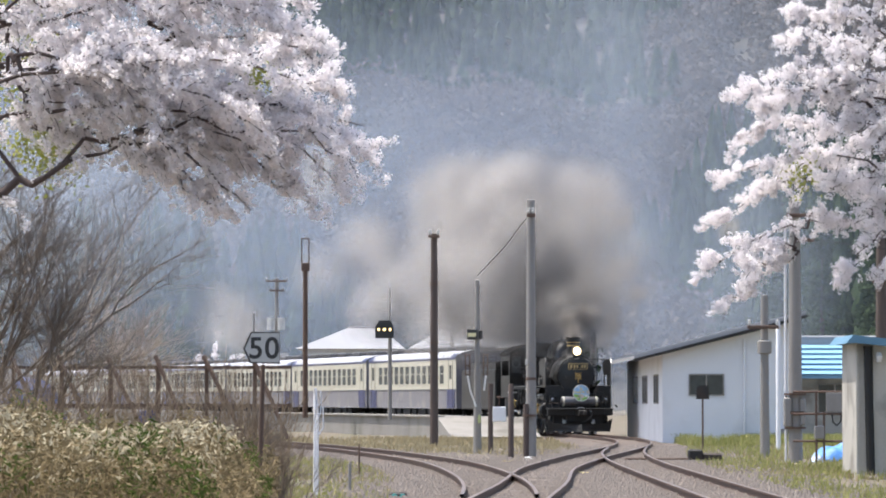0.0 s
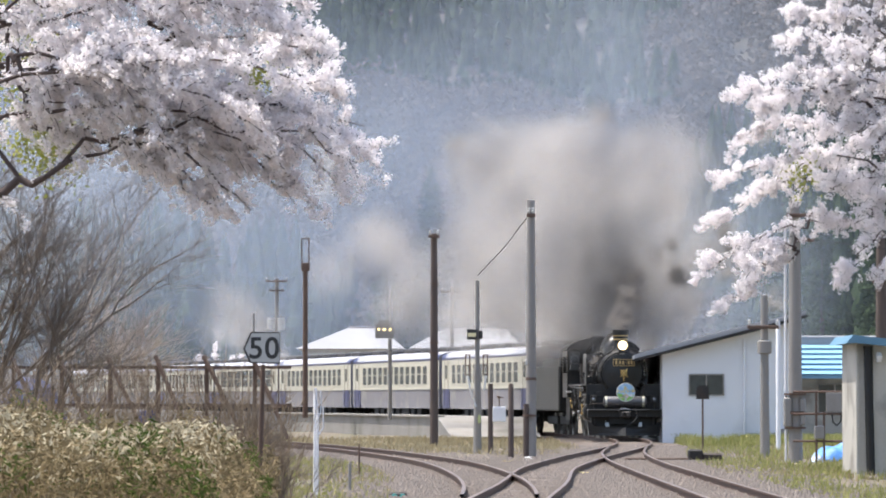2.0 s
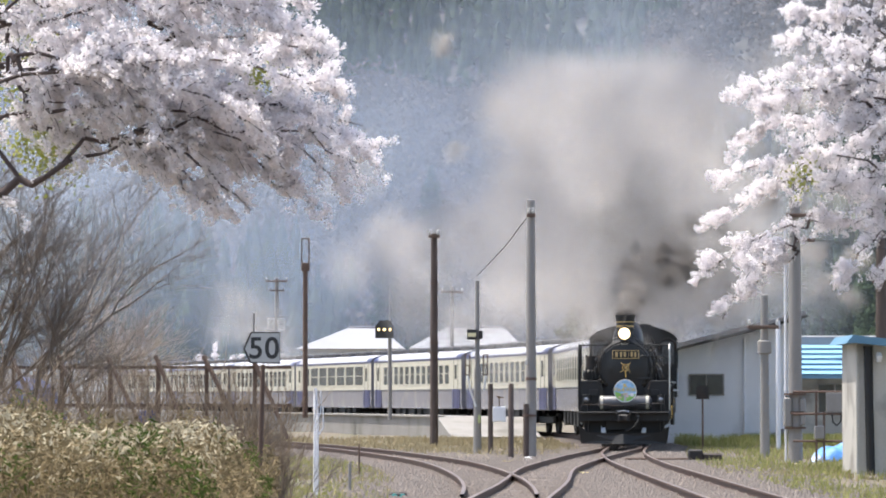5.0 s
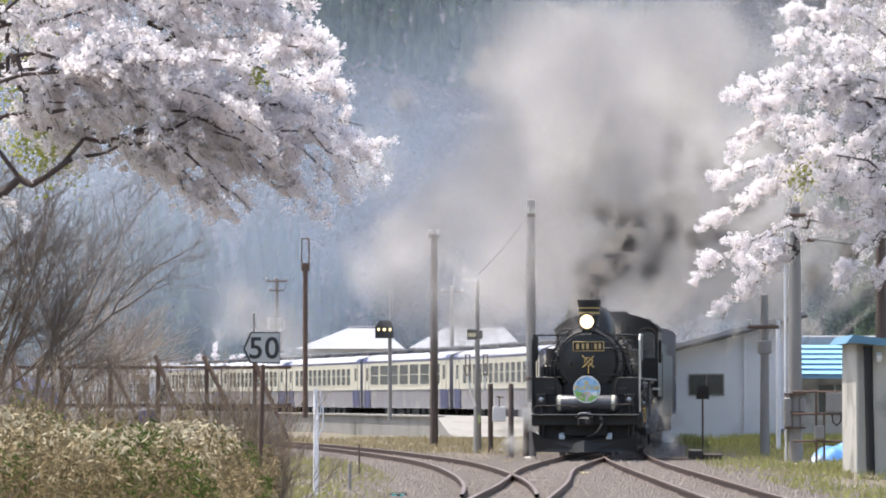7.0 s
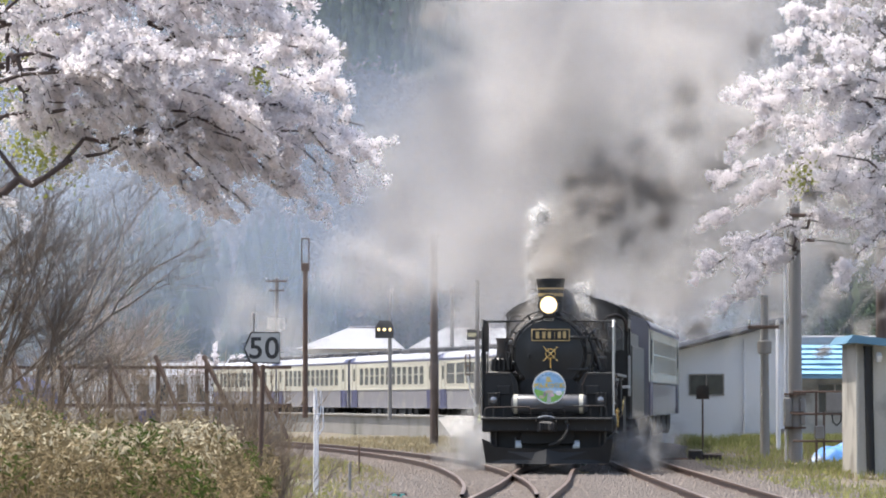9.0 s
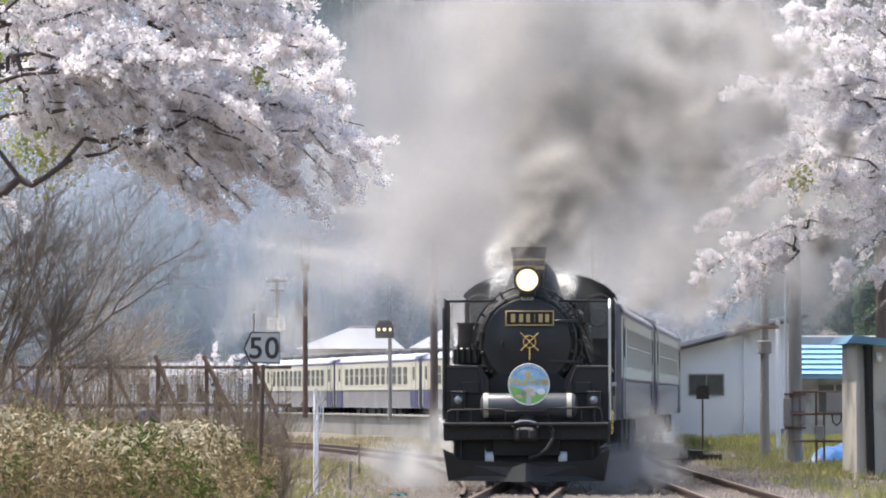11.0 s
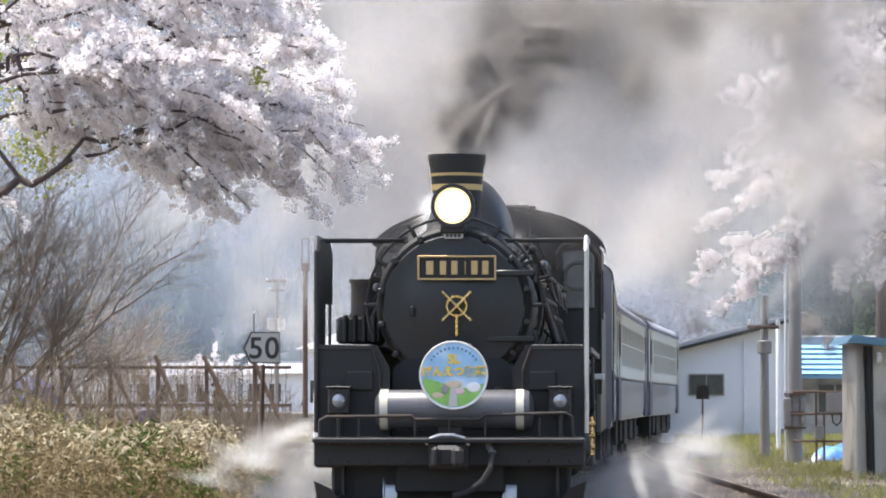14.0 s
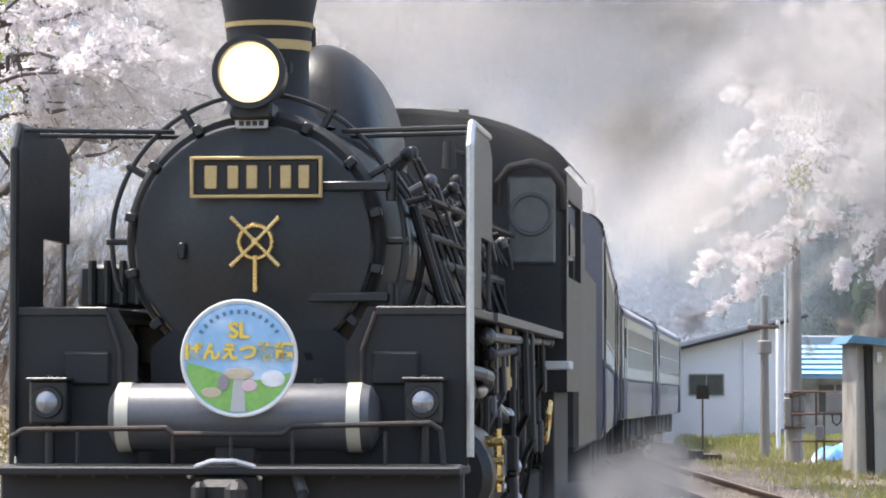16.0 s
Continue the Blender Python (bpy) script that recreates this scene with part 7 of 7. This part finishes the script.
def smoke_things():
    rng = random.Random(12)
    dark = [tuft_mesh("smoke_puff", M["smoke"], 0.36, 8, 0.54, 20 + i) for i in range(5)]
    pale = [tuft_mesh("smoke_puff", M["smoke_pale"], 0.55, 7, 0.85, 30 + i) for i in range(4)]
    thin = [tuft_mesh("smoke_bank", M["smoke_thin"], 1.9, 6, 2.4, 40 + i, 0.8) for i in range(5)]
    white = [tuft_mesh("steam_puff", M["steam"], 0.4, 8, 0.45, 60 + i) for i in range(4)]
    grid = [k * 0.5 for k in range(33)]
    # puffs leaving the chimney
    te = -5.0
    while te < 15.95:
        if -0.4 < te < 8.6 or te > 13.2:
            ob = tagged(new("smoke_puff", rng.choice(dark)), "dark grey puff of coal smoke from the chimney", "smoke", "smoke puffs")
        else:
            ob = tagged(new("smoke_puff", rng.choice(pale)), "pale brownish puff of coal smoke from the chimney", "smoke", "smoke puffs")
        g = (rng.gauss(0, 1), rng.gauss(0, 1), rng.gauss(0, 1))
        spin = (rng.uniform(-25, 25), rng.uniform(-25, 25))
        rows = []
        start = stack_at(te)
        ahead = stack_at(te + 0.1) - start
        vel = ahead / 0.1
        times = sorted(set(grid + [round(max(0, te - 0.15), 2), round(max(0, te), 2), round(max(0, te) + 0.2, 2)]))
        for t in times:
            if t > 16:
                continue
            tau = t - te if abs(t - te) > 0.011 else 0.0
            if tau < -0.01:
                p = loco_pose(t) @ (INSIDE if tau < -0.2 else Vector((0, -1.8, 3.0)))
            else:
                carry = 0.62 * (1 - math.exp(-tau / 0.9)) * 0.9
                up = 2.6 * (1 - math.exp(-tau / 1.1)) + 0.5 * tau
                gx = 0.05 + 0.13 * tau + 0.33 * tau ** 1.5
                p = start + vel * carry + Vector((1.0 * tau ** 1.2 + g[0] * gx, g[1] * gx, up + g[2] * gx * 0.7))
                p.z = max(p.z, 3.4)
            rows.append((t, pose(p.x, p.y, p.z, spin[0] * t, spin[1] * t, 0)))
        PUFFS.append((ob, rows))
        te += 0.11 if te < 3 else 0.07
    # the spreading bank of older smoke that follows the train
    for k in range(112):
        ob = tagged(new("smoke_bank", rng.choice(thin)), "thin pale grey bank of drifting smoke", "smoke", "smoke banks")
        u, gx, gz, gy = rng.random(), rng.gauss(0, 1), rng.random(), rng.gauss(0, 1)
        rows = []
        for t in grid:
            lag = 4.5 + u * (9 + 4.2 * t)
            age = lag / 8.1
            p = stack_at(t - age) if t - age < 16 else stack_at(16)
            wide = 1.4 + 0.62 * age
            x = p.x + 0.72 * age ** 1.1 + gx * wide - 0.8
            z = 4.6 + gz * (5.0 + 0.9 * age) + 0.12 * t * gz
            rows.append((t, pose(x, p.y + gy * 1.5, z, 4 * t * gy, 5 * t * gx, 0)))
        PUFFS.append((ob, rows))
    # smoke left hanging over the station
    for k in range(7):
        ob = tagged(new("smoke_bank", rng.choice(thin)), "thin pale smoke lingering over the station", "smoke", "smoke banks")
        x, y, z, w = rng.uniform(-13, 5), rng.uniform(185, 228), rng.uniform(4, 13), rng.uniform(0.1, 0.45)
        PUFFS.append((ob, [(t, pose(x + w * t, y - 2.2 * w * t, z + 0.1 * w * t, 3 * w * t, 0, 5 * t * w)) for t in (0.0, 4.0, 8.0, 12.0, 16.0)]))
    # steam low beside the cylinders
    for k in range(34):
        ob = tagged(new("steam_puff", rng.choice(white)), "white puff of steam beside the cylinders", "steam", "steam puffs")
        side = 1 if k % 2 else -1
        t0 = 5.6 + 6.0 * rng.random() ** 1.5
        a, b, c, ph = rng.uniform(1.4, 2.2), rng.uniform(-6.5, -1.2), rng.uniform(0.15, 0.8), rng.uniform(0, 6)
        rows = []
        for t in grid:
            g = min(max((t - t0) / 1.0, 0), 1)
            out = Vector((side * (a + 0.35 * math.sin(t * 1.3 + ph)), b - 1.7 * max(0, t - 13.9) + 0.7 * math.sin(t * 0.9 + ph), c + 0.15 * math.sin(t * 1.7 + ph)))
            p = loco_pose(t) @ INSIDE.lerp(out, g)
            rows.append((t, pose(p.x, p.y, p.z, 20 * t, 15 * t, ph * 20)))
        PUFFS.append((ob, rows))
    # jet from the safety valve
    jet = [tuft_mesh("steam_puff", M["jet"], 0.2, 8, 0.36, 70 + i, 1.5) for i in range(3)]
    for k in range(22):
        ob = tagged(new("steam_puff", rng.choice(jet)), "white jet of steam above the boiler", "steam", "steam puffs")
        side = 1 if k < 15 else -1
        t0 = 7.2 + 0.04 * k
        f = rng.random()
        rows = []
        for t in grid:
            g = min(max((t - t0) / 0.8, 0), 1) * min(max((15.0 - t) / 1.5, 0), 1)
            h = 3.3 + (2.4 if side > 0 else 0.7) * f * (1.0 if t < 9.4 else max(0.35, 1 - (t - 9.4) / 2))
            out = Vector((side * (0.45 + 0.1 * math.sin(t * 2 + k)), -4.6 - f, h))
            p = loco_pose(t) @ INSIDE.lerp(out, g)
            rows.append((t, pose(p.x, p.y, p.z, 30 * t, 20 * t, 0)))
        PUFFS.append((ob, rows))


smoke_things()


def haze_flakes():
    """Added blue-grey flakes that imitate the air's distance haze in front of the mountain."""
    me = [tuft_mesh("haze_flakes", M["haze"], 28, 4, 42, 80 + i, 0.6) for i in range(3)]
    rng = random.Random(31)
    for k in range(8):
        ob = tagged(new("haze_flakes", me[k % 3]), "blue-grey flakes standing in for distance haze before the mountain", "haze", kind="stuff")
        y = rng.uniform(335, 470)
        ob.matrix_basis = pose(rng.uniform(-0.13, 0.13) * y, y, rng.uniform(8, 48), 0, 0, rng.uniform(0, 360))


haze_flakes()


# ---- what moves ----
def motions():
    ts = [k * 0.5 for k in range(33)]
    walk(LOCO, [(t, vehicle_pose(front_arc(t), 9.5)) for t in ts])
    walk(TENDER, [(t, vehicle_pose(front_arc(t) + 12.5, 6.0)) for t in ts])
    for i, c in enumerate(COACHES):
        walk(c, [(t, vehicle_pose(front_arc(t) + 20.6 + 20.0 * i, 17.0)) for t in ts])
    for ob, rows in PUFFS:
        walk(ob, rows)
    start = front_arc(0)
    fine = [k / 6 for k in range(97)]
    for k, w in enumerate(DRIVERS):
        home = w.matrix_basis.translation.copy()
        lead = 90 if home.x > 0 else 0
        walk(w, [(t, pose(home.x, home.y, home.z, -math.degrees((start - front_arc(t)) / 0.875) + lead)) for t in fine])
    for sx, r in RODS:
        lead = 90 if sx > 0 else 0
        rows = []
        for t in fine:
            a = radians(-math.degrees((start - front_arc(t)) / 0.875) + lead)
            rows.append((t, pose(sx * 0.84, AXLES[0] - 0.33 * math.sin(a), 0.875 + 0.33 * math.cos(a))))
        walk(r, rows)


motions()
